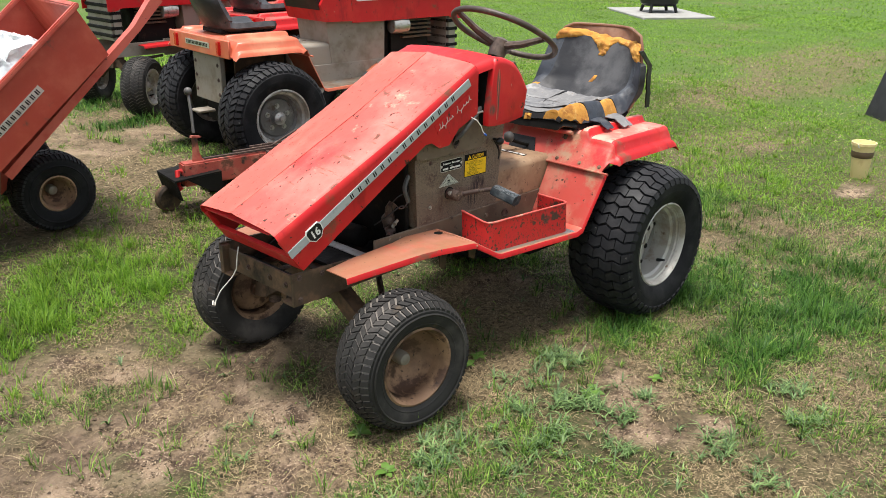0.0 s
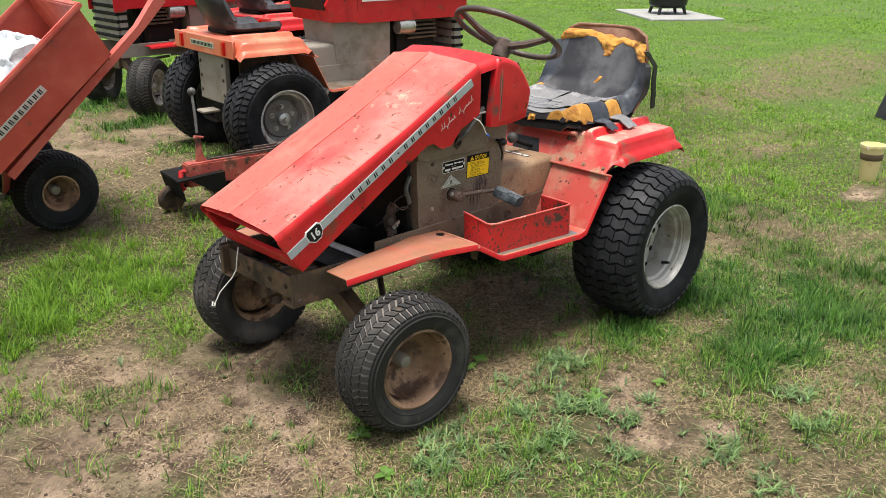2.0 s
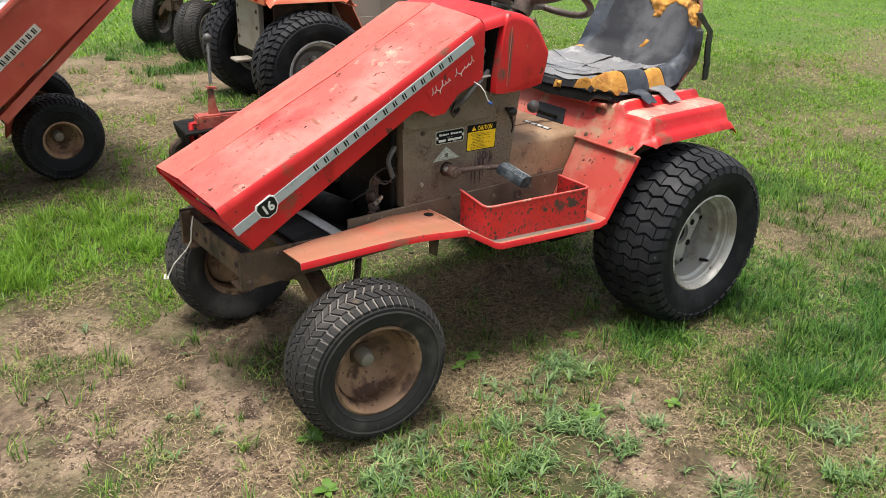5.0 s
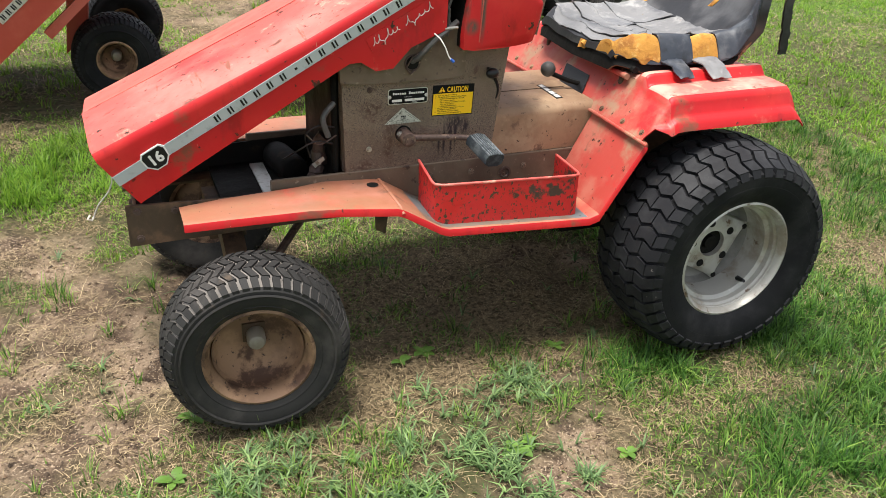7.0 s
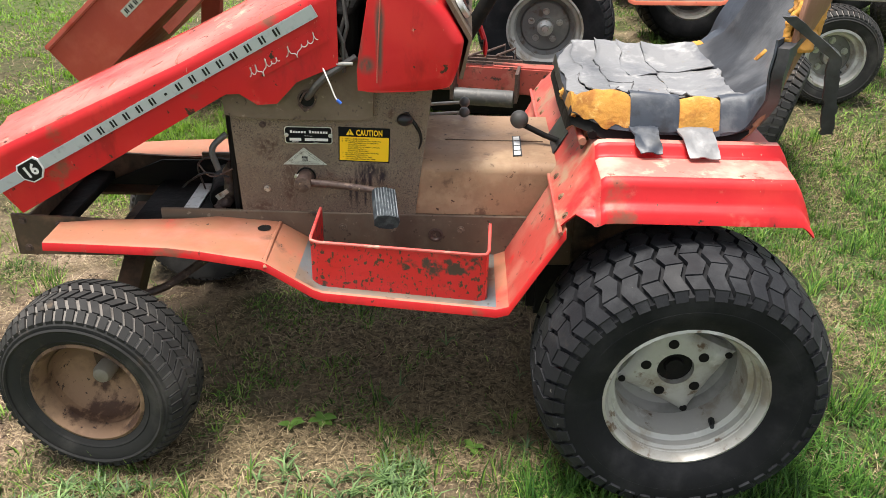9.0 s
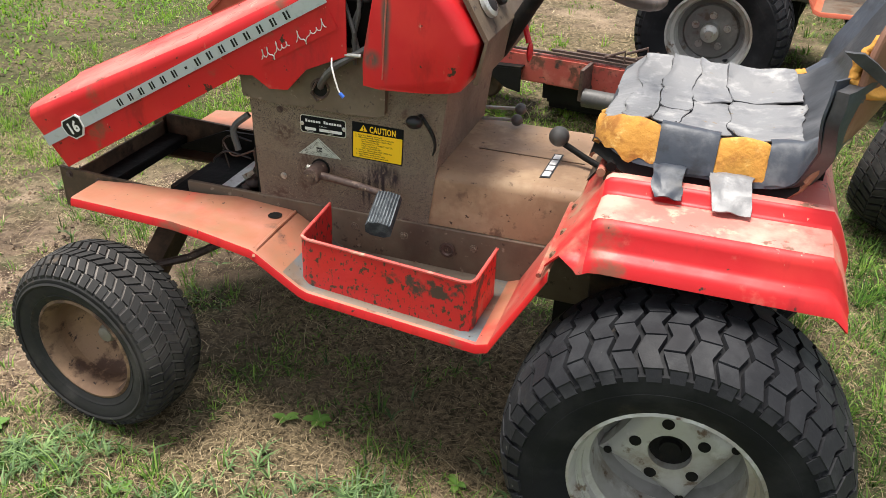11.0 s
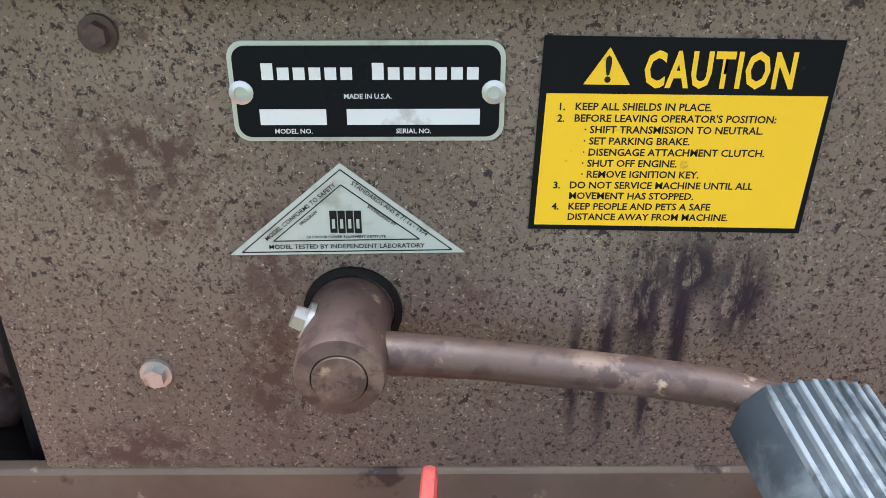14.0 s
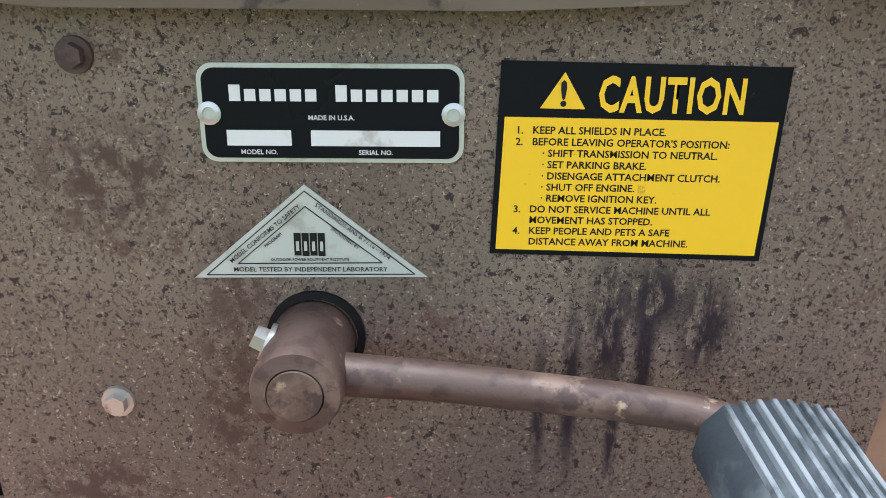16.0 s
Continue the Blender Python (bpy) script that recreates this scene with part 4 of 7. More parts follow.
def running_gear(parent, steer, front_style="rusty", rear_style="silver", rear_tread="turf", fx=-0.485):
    for sgn in (-1, 1):
        flip = 0 if sgn < 0 else 180
        wheel(parent, pose(0.699, sgn * 0.414, 0.286, 0, 0, flip), 0.290, 0.265, 0.149, rear_tread, rear_style, "large rear wheel with a silver steel rim")
        wheel(parent, pose(fx, sgn * 0.392, 0.206, 0, 0, flip + steer), 0.207, 0.165, 0.112, "chevron", front_style, "small front wheel with a rusty brown rim")
    bm = B()
    tube(bm, [(fx, -0.36, 0.21), (fx, -0.29, 0.22), (fx, -0.1, 0.335), (fx, 0.1, 0.335), (fx, 0.29, 0.22), (fx, 0.36, 0.21)], 0.036, 4)
    box(bm, fx - 0.045, fx + 0.045, -0.05, 0.05, 0.30, 0.40)
    part("front_axle", bm, FRAME, parent, "grimy cast front axle")
    for sgn in (-1, 1):
        bm = B()
        tube(bm, [(-0.47, sgn * 0.29, 0.17), (-0.47, sgn * 0.29, 0.25)], 0.022, 10)
        tube(bm, [(-0.47, sgn * 0.25, 0.30), (-0.40, sgn * 0.20, 0.31), (-0.30, sgn * 0.06, 0.34)], 0.010, 8)
        part("steering_knuckle", bm, RUSTY, parent, "rusty steering knuckle and rod")


# ---- the red garden tractor ----
tractor = thing("garden_tractor", pose(0, 0, 0), "worn red garden tractor with a tipped bonnet, on patchy grass", "tractor")
running_gear(tractor, -5, fx=-0.492)
pedestal(tractor, BROWN, TANLID)
footboard(tractor, 1, FOOT, WORNTRAY, RED)
footboard(tractor, -1, FOOT, FOOT, RED)
bm = B()
tube(bm, [(-0.137, -0.17, 0.4625), (-0.137, -0.25, 0.4635), (-0.136, -0.338, 0.4605), (-0.134, -0.350, 0.450)], 0.0045, 8)
part("board_seam", bm, FOOT, tractor, "folded seam across the footboard")
deck = fender_deck(tractor, DECKTOP, RED)

# front frame rails with a cross plate
for sgn in (-1, 1):
    bm = B()
    prism(bm, [(-0.724, 0.378), (-0.20, 0.385), (-0.20, 0.462), (-0.29, 0.464), (-0.40, 0.464), (-0.56, 0.470), (-0.724, 0.477)], sgn * 0.190, sgn * 0.182)
    prism(bm, [(-0.724, 0.378), (-0.20, 0.385), (-0.20, 0.391), (-0.724, 0.384)], sgn * 0.181, sgn * 0.13)
    bevel(bm, 0.0015, 1)
    rail = part("frame_rail", bm, FRAME, tractor, "grimy brown steel frame rail")
    for x, z in ((-0.70, 0.462), (-0.70, 0.395), (-0.62, 0.455), (-0.40, 0.42)):
        bm = B()
        hexbolt(bm, (x, sgn * 0.190, z), 0.0065, 0.005, (0, sgn, 0))
        part("bolt", bm, RUSTY, rail)
bm = B()
box(bm, -0.706, -0.699, -0.182, 0.182, 0.392, 0.460)
box(bm, -0.728, -0.699, 0.166, 0.1815, 0.384, 0.472)
bevel(bm, 0.0015, 1)
cross = part("front_plate", bm, FRAME, tractor, "greasy brown front cross plate")
for y in (-0.13, -0.05, 0.06, 0.12):
    bm = B()
    hexbolt(bm, (-0.706, y, 0.425), 0.007, 0.007, (-1, 0, 0))
    part("bolt", bm, RUSTY, cross)

# bonnet: a tapering shell, peaked along its middle, tipped nose-down
HT = [(0, -0.777, 0.612), (0.6, -0.311, 0.829), (1, 0.002, 0.988)]
HB = [(0, -0.690, 0.484), (0.60, -0.217, 0.764), (0.64, -0.19, 0.766), (0.69, -0.155, 0.744), (0.75, -0.115, 0.748), (0.82, -0.073, 0.793), (1, 0.012, 0.829)]
US = [0, 0.02, 0.06, 0.12, 0.2, 0.3, 0.4, 0.5, 0.6, 0.64, 0.665, 0.69, 0.72, 0.75, 0.785, 0.82, 0.88, 0.94, 0.985, 1.0]
NS, NA, NTOP = 5, 6, 8


def bonnet_section(u):
    """Points across the shell from the lower left edge over the top to the lower right edge."""
    tx, tz = along(HT, u)
    bx, bz = along(HB, u)
    half, r = 0.198 + 0.010 * u, 0.028
    nx_, nz_ = -0.413, 0.911
    left = []
    for k in range(NS):
        f = k / NS
        left.append((bx + (tx - bx) * f - nx_ * r * f, -half, bz + (tz - bz) * f - nz_ * r * f))
    for k in range(NA + 1):
        a = math.pi / 2 * k / NA
        left.append((tx - nx_ * r * (1 - math.sin(a)), -half + r * (1 - math.cos(a)), tz - nz_ * r * (1 - math.sin(a))))
    for k in range(1, NTOP + 1):
        f = k / NTOP
        h = 0.017 * f ** 0.8 + (0.004 if f > 0.93 else 0)
        left.append((tx + nx_ * h, (-half + r) * (1 - f), tz + nz_ * h))
    return left + [(x, -y, z) for x, y, z in left[-2::-1]]


def bonnet_point(u, v):
    s = bonnet_section(US[round(u * (len(US) - 1))])
    x, y, z = s[round(v * (len(s) - 1))]
    k = noise.noise(Vector((x * 4, y * 5, z * 4))) * 0.0018
    return (x - 0.413 * k, y + k * (0.6 if abs(y) > 0.19 else 0), z + 0.911 * k)


nsec = 2 * (NS + NA + 1 + NTOP) - 1
bm = B()
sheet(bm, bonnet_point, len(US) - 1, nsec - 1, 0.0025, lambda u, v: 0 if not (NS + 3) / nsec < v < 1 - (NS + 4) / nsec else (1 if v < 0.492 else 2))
bonnet = part("bonnet", bm, [RED, FADEDSHEEN, FARSHEEN], tractor, "red steel bonnet, scratched, its top pink from fading and painted sky sheen")
bm = B()
tube(bm, [(along(HT, u)[0] - 0.413 * 0.0215, 0.0, along(HT, u)[1] + 0.911 * 0.0215) for u in (0.02, 0.3, 0.6, 0.8, 0.99)], 0.0011, 6)
part("centre_crease", bm, DUSTRED, bonnet)
# nose: red frame round a dark slot with two headlamps
e1, e2 = Vector((-0.777, 0, 0.606)), Vector((-0.690, 0, 0.484))
down = (e2 - e1).normalized()
fwd = Vector((down.z, 0, -down.x))
fm = Matrix(((0, down.x, -fwd.x, e1.x), (1, 0, 0, 0), (0, down.z, -fwd.z, e1.z), (0, 0, 0, 1)))
if (fm.to_3x3() @ Vector((0, 0, 1))).x > 0:
    fm = fm @ Matrix.Diagonal((1, 1, -1, 1))


def nose_box(bm, a0, a1, b0, b1, c0, c1):
    return box(bm, a0, a1, b0, b1, c0, c1, fm)


bm = B()
nose_box(bm, -0.165, 0.165, 0.002, 0.008, -0.02, 0.0)
nose_box(bm, -0.194, 0.194, 0.092, 0.146, -0.012, 0.002)
nose_box(bm, -0.194, -0.182, 0.030, 0.092, -0.012, 0.001)
nose_box(bm, 0.182, 0.194, 0.030, 0.092, -0.012, 0.001)
bevel(bm, 0.002, 1)
nose = part("nose_frame", bm, RED, bonnet, "red nose frame with a bent lower lip")
bm = B()
nose_box(bm, -0.185, 0.185, 0.010, 0.095, -0.055, -0.05)
part("slot_back", bm, IRONGAPS, bonnet)
for a in (-0.09, 0.09):
    bm = B()
    nose_box(bm, a - 0.078, a + 0.078, 0.014, 0.080, -0.049, -0.028)
    bevel(bm, 0.010, 3)
    part("headlamp", bm, LENS, bonnet, "cloudy rectangular headlamp")
# stripe along the left side, with the letter-sized bars and the numbered badge
SA, SB = Vector((-0.734, 0, 0.5415)), Vector((-0.0285, 0, 0.9345))
sd = (SB - SA).normalized()
sn = Vector((-sd.z, 0, sd.x))


def side_y(p):
    return -(0.198 + 0.010 * (p.x + 0.777) / 0.777) - 0.0035


def side_plate(bm, c, half_l, half_w, y_off=0.0, skew=0.0):
    """A thin plate on the bonnet's left side, turned along the stripe."""
    quad = [c - sd * (half_l + skew) - sn * half_w, c + sd * (half_l - skew) - sn * half_w, c + sd * (half_l + skew) + sn * half_w, c - sd * (half_l - skew) + sn * half_w]
    lo = [bm.verts.new((q.x, side_y(q) + 0.003, q.z)) for q in quad]
    hi = [bm.verts.new((q.x, side_y(q) - y_off, q.z)) for q in quad]
    bm.faces.new(hi)
    for i in range(4):
        bm.faces.new((lo[i], lo[(i + 1) % 4], hi[(i + 1) % 4], hi[i]))


bm = B()
side_plate(bm, (SA + SB) / 2, (SB - SA).length / 2, 0.0125)
stripe = part("stripe", bm, STRIPE, bonnet, "grey stripe along the bonnet side")
for k in range(15):
    s = 0.315 + 0.578 * k / 14
    bm = B()
    c = SA.lerp(SB, s)
    if k == 6:
        side_plate(bm, c, 0.003, 0.0025, 0.0006)
    else:
        side_plate(bm, c - sd * 0.004, 0.0022, 0.0075, 0.0006)
        side_plate(bm, c + sd * 0.0035, 0.0018, 0.0075, 0.0006)
    part("letter_bar", bm, INK, stripe)
bm = B()
bc = Vector((-0.648, 0, 0.589))


def badge_ring(bm, scale, y, depth):
    pts = [(-0.030, 0.012), (-0.022, 0.022), (0.022, 0.022), (0.030, 0.012), (0.028, -0.010), (0.012, -0.026), (-0.012, -0.026), (-0.028, -0.010)]
    v3 = [bc + sd * (a * scale) + sn * (b * scale) for a, b in pts]
    lo = [bm.verts.new((q.x, side_y(q) + 0.003, q.z)) for q in v3]
    hi = [bm.verts.new((q.x, side_y(q) - y, q.z)) for q in v3]
    bm.faces.new(hi)
    for i in range(8):
        bm.faces.new((lo[i], lo[(i + 1) % 8], hi[(i + 1) % 8], hi[i]))


badge_ring(bm, 1.0, 0.0015, 0)
badge = part("badge", bm, WHITE, bonnet, "black shield badge with a white rim, numbered 16")
bm = B()
badge_ring(bm, 0.88, 0.0025, 0)
part("badge_face", bm, INK, badge)
tb = bc - sd * 0.0005 - sn * 0.0125
words("16", 0.034, Matrix.Translation((tb.x, side_y(tb) - 0.0030, tb.z)) @ Euler((radians(90), 0, 0)).to_matrix().to_4x4() @ Matrix.Rotation(math.atan2(sd.z, sd.x), 4, "Z"), WHITE, badge, "CENTER", 0.0012)
# chrome script below the stripe, drawn as a running flourish
def script_pts(s0, s1, strokes, drop):
    """A running line of loops; strokes: how far each one reaches above or below the line."""
    out, n = [], len(strokes)
    for k in range(n * 10 + 1):
        f = k / (n * 10)
        h = strokes[min(int(f * n), n - 1)]
        a = (f * n % 1.0) * 2 * math.pi
        c = SA.lerp(SB, s0 + (s1 - s0) * f) - sn * drop
        c = c + sn * 0.0055 * h * (1 - math.cos(a)) + sd * (0.0030 * math.sin(a) + 0.0035 * h * (1 - math.cos(a)) * 0.5)
        out.append((c.x, side_y(c) - 0.001, c.z))
    return out


for s0, s1, strokes in ((0.775, 0.862, (1.5, 1.5, -1.0, 1.6, 0.7, 0.8)), (0.882, 0.972, (1.6, -1.0, 0.7, 0.7, 1.6))):
    bm = B()
    tube(bm, script_pts(s0, s1, strokes, 0.050), 0.0010, 6)
    part("chrome_script", bm, SILVER, bonnet, "small chrome script emblem")
bm = B()
side_plate(bm, SA.lerp(SB, 0.880) - sn * 0.045, 0.092, 0.016, -0.0022)
part("script_panel", bm, RED, bonnet)

# dash cowl behind the bonnet
CW = [(0.050, 0.784), (0.084, 0.780), (0.226, 0.787), (0.240, 0.80), (0.257, 0.872), (0.254, 0.885), (0.205, 0.962), (0.16, 0.988), (0.11, 1.0), (0.080, 1.0), (0.070, 0.955), (0.050, 0.82)]


def softened(pts, keep, share=0.32):
    """Cuts the corners of an outline, but for those in keep."""
    out, n = [], len(pts)
    for k, p in enumerate(pts):
        if k in keep:
            out.append(p)
            continue
        a, b = pts[k - 1], pts[(k + 1) % n]
        out += [(p[0] + share * (a[0] - p[0]), p[1] + share * (a[1] - p[1])), (p[0] + share * (b[0] - p[0]), p[1] + share * (b[1] - p[1]))]
    return out


ROUND = softened(softened(CW, (0, 1, 11)), (0, 1), 0.25)
bm = B()
rings = []
for side in (-1, 1):
    for k in range(7):
        a = math.pi / 2 * (k / 6 if side < 0 else 1 - k / 6)
        d_, y_ = 0.024 * (1 - math.sin(a)), side * (0.222 - 0.024 * (1 - math.cos(a)))
        ring = []
        for x, z in ROUND:
            v = Vector((0.145 - x, 0, 0.885 - z)).normalized() * d_
            ring.append(bm.verts.new((x + v.x * (x > 0.09), y_, z + v.z * (z > 0.80))))
        rings.append(ring)
for ra, rb in zip(rings, rings[1:]):
    for k in range(len(ROUND)):
        q = (k + 1) % len(ROUND)
        bm.faces.new((ra[k], ra[q], rb[q], rb[k]))
bm.faces.new(rings[0][::-1])
bm.faces.new(rings[-1])
bmesh.ops.recalc_face_normals(bm, faces=bm.faces[:])
bm.normal_update()
# front faces in black stand for the cowl's shaded open inside
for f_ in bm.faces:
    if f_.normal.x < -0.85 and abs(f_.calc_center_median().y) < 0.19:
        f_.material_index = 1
cowl = part("dash_cowl", bm, [COWLRED, IRONGAPS], tractor, "red steel dash cowl", 50)
bm = B()
def lip(u, v):
    x = 0.016 + 0.076 * u
    t = abs(2 * v - 1)
    half = 0.205 + 0.014 * u
    s_ = t * (half + 0.017)
    if s_ < half - 0.03:
        y, z = s_, 0.010 * (1 - (s_ / half) ** 2)
    else:
        a = (s_ - half + 0.03) / 0.047 * math.pi / 2
        y, z = half - 0.03 + 0.03 * math.sin(a), -0.03 * (1 - math.cos(a))
    return (x, math.copysign(y, 2 * v - 1), 0.984 + 0.017 * u + z)
sheet(bm, lip, 4, 40, 0.003)
part("cowl_lip", bm, RED, cowl, "red front lip along the cowl's top")
bm = B()
tube(bm, [(0.088, -0.2222, 0.80), (0.092, -0.2222, 0.87), (0.098, -0.2222, 0.962)], 0.0016, 6)
part("cowl_seam", bm, DUSTRED, cowl)
bm = B()
prism(bm, [(0.2655, 0.876), (0.272, 0.882), (0.218, 0.972), (0.211, 0.967)], -0.185, 0.185)
prism(bm, [(0.248, 0.80), (0.256, 0.80), (0.272, 0.882), (0.2655, 0.876)], -0.185, 0.185)
bevel(bm, 0.002, 1)
dash = part("dash_panel", bm, GRIME, cowl, "grimy brown steel dash panel")
dn = Vector((0.86, 0, 0.51)).normalized()
for y, r, mt in ((-0.12, 0.026, SILVER), (-0.045, 0.02, BLACKPAINT), (0.09, 0.024, SILVER)):
    bm = B()
    c = Vector((0.245, y, 0.927)) + dn * 0.002
    tube(bm, [c, c + dn * 0.008, c + dn * 0.012], [r, r, r * 0.8], 24)
    g = part("gauge", bm, mt, dash, "round dash gauge with a bright ring")
    bm = B()
    tube(bm, [c + dn * 0.0121, c + dn * 0.0128], r * 0.68, 24)
    part("gauge_face", bm, INK, g)
bm = B()
tube(bm, [(0.268, 0.02, 0.87), (0.285, 0.02, 0.868), (0.30, 0.01, 0.83)], 0.006, 8)
ball(bm, (0.303, 0.01, 0.812), 0.016, 12, (0.35, 1, 1.3))
part("key_tag", bm, RED, dash, "red tag hanging from the ignition key")
steering_wheel(tractor, (0.374, 0.0, 1.034), 30)

# upper side plate over the pedestal, ragged at its rear corner
for sgn in (-1, 1):
    bm = B()
    prism(bm, [(-0.231, 0.712), (-0.16, 0.706), (0.0, 0.7055), (0.062, 0.708), (0.074, 0.716), (0.076, 0.76), (0.07, 0.80), (0.06, 0.835), (-0.05, 0.83), (-0.235, 0.775)], sgn * 0.1655, sgn * 0.180)
    bevel(bm, 0.0015, 1)
    up = part("upper_side_plate", bm, GRIME, tractor, "brown upper side plate with a ragged corner")
bm = B()
lathe(bm, [(0.020, 0.001), (0.0195, -0.002), (0.016, -0.002), (0.0155, 0.001)], 24, Matrix.Translation((-0.059, -0.180, 0.750)))
part("grommet", bm, RUSTY, tractor, "torn rubber grommet in the side plate")
bm = B()
lathe(bm, [(0.0, -0.0012), (0.0155, -0.0012), (0.0155, 0.0)], 24, Matrix.Translation((-0.059, -0.180, 0.750)))
part("grommet_hole", bm, IRONGAPS, tractor)
for nm, pts, r, mt, lb in (("hose", [(-0.062, -0.172, 0.748), (-0.050, -0.193, 0.764), (-0.033, -0.202, 0.787), (-0.012, -0.205, 0.808), (0.010, -0.203, 0.822), (0.045, -0.19, 0.842)], 0.0068, DULLKNOB, "grey rubber hose"),
                           ("wire", [(-0.018, -0.208, 0.822), (-0.010, -0.226, 0.814), (-0.001, -0.235, 0.7965), (0.0067, -0.238, 0.776), (0.012, -0.240, 0.769)], 0.0016, WIRE, "bare white wire"),
                           ("wire_loop", [(-0.045, -0.190, 0.776), (-0.062, -0.188, 0.765), (-0.076, -0.186, 0.740), (-0.065, -0.184, 0.7255), (-0.050, -0.183, 0.734)], 0.0022, RUSTY, "rusty wire loop"),
                           ("pipe_end", [(0.008, -0.205, 0.831), (0.040, -0.205, 0.832)], 0.0035, CHROME, "short zinc pipe end")):
    bm = B()
    tube(bm, pts, r, 8)
    part(nm, bm, mt, tractor, lb)
bm = B()
tube(bm, [(0.011, -0.240, 0.770), (0.019, -0.241, 0.763)], 0.0033, 8)
part("wire_plug", bm, BLUEPLUG, tractor, "blue crimp plug on a wire")
# dark box added to give the shaded gap behind the bonnet its black
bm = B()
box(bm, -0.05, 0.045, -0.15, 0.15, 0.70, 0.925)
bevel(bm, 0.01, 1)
part("firewall", bm, IRONGAPS, tractor, "dark box filling the shaded gap behind the bonnet")
for pts in ([(0.02, -0.16, 0.95), (0.03, -0.19, 0.90), (0.015, -0.185, 0.85), (0.03, -0.17, 0.80)], [(0.03, -0.15, 0.94), (0.012, -0.18, 0.88), (0.03, -0.19, 0.83)], [(-0.01, -0.17, 0.93), (0.022, -0.195, 0.87), (0.02, -0.19, 0.81)]):
    bm = B()
    tube(bm, pts, 0.004, 6)
    part("cable", bm, DULLKNOB, tractor, "loose dark cable")

# bolts, lever and its slot on the pedestal
for x, z, mt in ((-0.160, 0.542, CHROME), (-0.158, 0.688, RUSTY)):
    bm = B()
    hexbolt(bm, (x, -0.165, z), 0.0050, 0.0055, (0, -1, 0))
    part("bolt", bm, mt, tractor, "hex bolt on the pedestal")
bm = B()
tube(bm, [(0.150 + 0.022 * math.sin(t * 2.6 - 0.35), -0.1655, 0.72 - 0.078 * t) for t in [k / 14 for k in range(15)]], [0.0042 * (1 - 0.6 * (k / 14) ** 3) for k in range(15)], 8)
part("lever_slot", bm, INK, tractor, "curved black slot")
bm = B()
tube(bm, [(0.142, -0.165, 0.718), (0.142, -0.185, 0.718)], 0.005, 10)
ball(bm, (0.14, -0.195, 0.716), 0.0135, 16, (1.25, 1, 0.95))
part("lever_knob", bm, BLACKPAINT, tractor, "black ball knob")

# data plate, triangular decal and warning decal
py = -0.1652
bm = B()
def rounded(x0, x1, z0, z1, r):
    out = []
    for cx, cz, a0 in ((x1 - r, z1 - r, 0), (x0 + r, z1 - r, 90), (x0 + r, z0 + r, 180), (x1 - r, z0 + r, 270)):
        out += [(cx + r * math.cos(radians(a0 + 15 * k)), cz + r * math.sin(radians(a0 + 15 * k))) for k in range(7)]
    return out


prism(bm, rounded(-0.1135, -0.0135, 0.648, 0.6855, 0.006), py, py - 0.0012)
plate = part("data_plate", bm, SILVER, tractor, "black and silver data plate with blank number fields")
bm = B()
prism(bm, rounded(-0.1117, -0.0153, 0.6497, 0.6838, 0.0048), py - 0.0012, py - 0.0016)
part("plate_face", bm, DARKPLATE, plate)
for x0, x1 in ((-0.1035, -0.079), (-0.0715, -0.0225)):
    bm = B()
    prism(bm, [(x0, 0.6545), (x1, 0.6545), (x1, 0.6605), (x0, 0.6605)], py - 0.0016, py - 0.0019)
    part("blank_field", bm, WHITE, plate)
for k in range(14):
    if k == 6:
        continue
    x = -0.1015 + 0.0057 * k
    bm = B()
    prism(bm, [(x, 0.6715), (x + 0.0042, 0.6715), (x + 0.0042, 0.6760 + 0.0016 * (k in (0, 7))), (x, 0.6760 + 0.0016 * (k in (0, 7)))], py - 0.0016, py - 0.0019)
    part("name_bar", bm, WHITE, plate)
for x in (-0.1095, -0.0175):
    bm = B()
    lathe(bm, [(0.0045, 0.0), (0.0045, -0.0021), (0.0025, -0.0028), (0.0022, -0.0018), (0, -0.0018)], 16, Matrix.Translation((x, py, 0.6668)))
    part("rivet", bm, SILVER, plate)
for txt, x, z, s in (("MADE IN U.S.A.", -0.0635, 0.6645, 0.0026), ("MODEL NO.", -0.0915, 0.6512, 0.0026), ("SERIAL NO.", -0.047, 0.6512, 0.0026)):
    words(txt, s, on_side(x, z, py - 0.0019), WHITE, plate, "CENTER", 0.00004)

bm = B()
prism(bm, [(-0.1215, 0.5995), (-0.0275, 0.6005), (-0.0755, 0.6388)], py, py - 0.0005)
tri_decal = part("triangle_decal", bm, PALE, tractor, "pale triangular safety decal with black print")
def edge_line(p, q, w):
    bm = B()
    d = (Vector((q[0], 0, q[1])) - Vector((p[0], 0, p[1]))).normalized() 
    n2 = Vector((-d.z, 0, d.x)) * w
    P, Q = Vector((p[0], 0, p[1])), Vector((q[0], 0, q[1]))
    prism(bm, [((P - n2).x, (P - n2).z), ((Q - n2).x, (Q - n2).z), ((Q + n2).x, (Q + n2).z), ((P + n2).x, (P + n2).z)], py - 0.0005, py - 0.0008)
    part("rule", bm, INK, tri_decal)


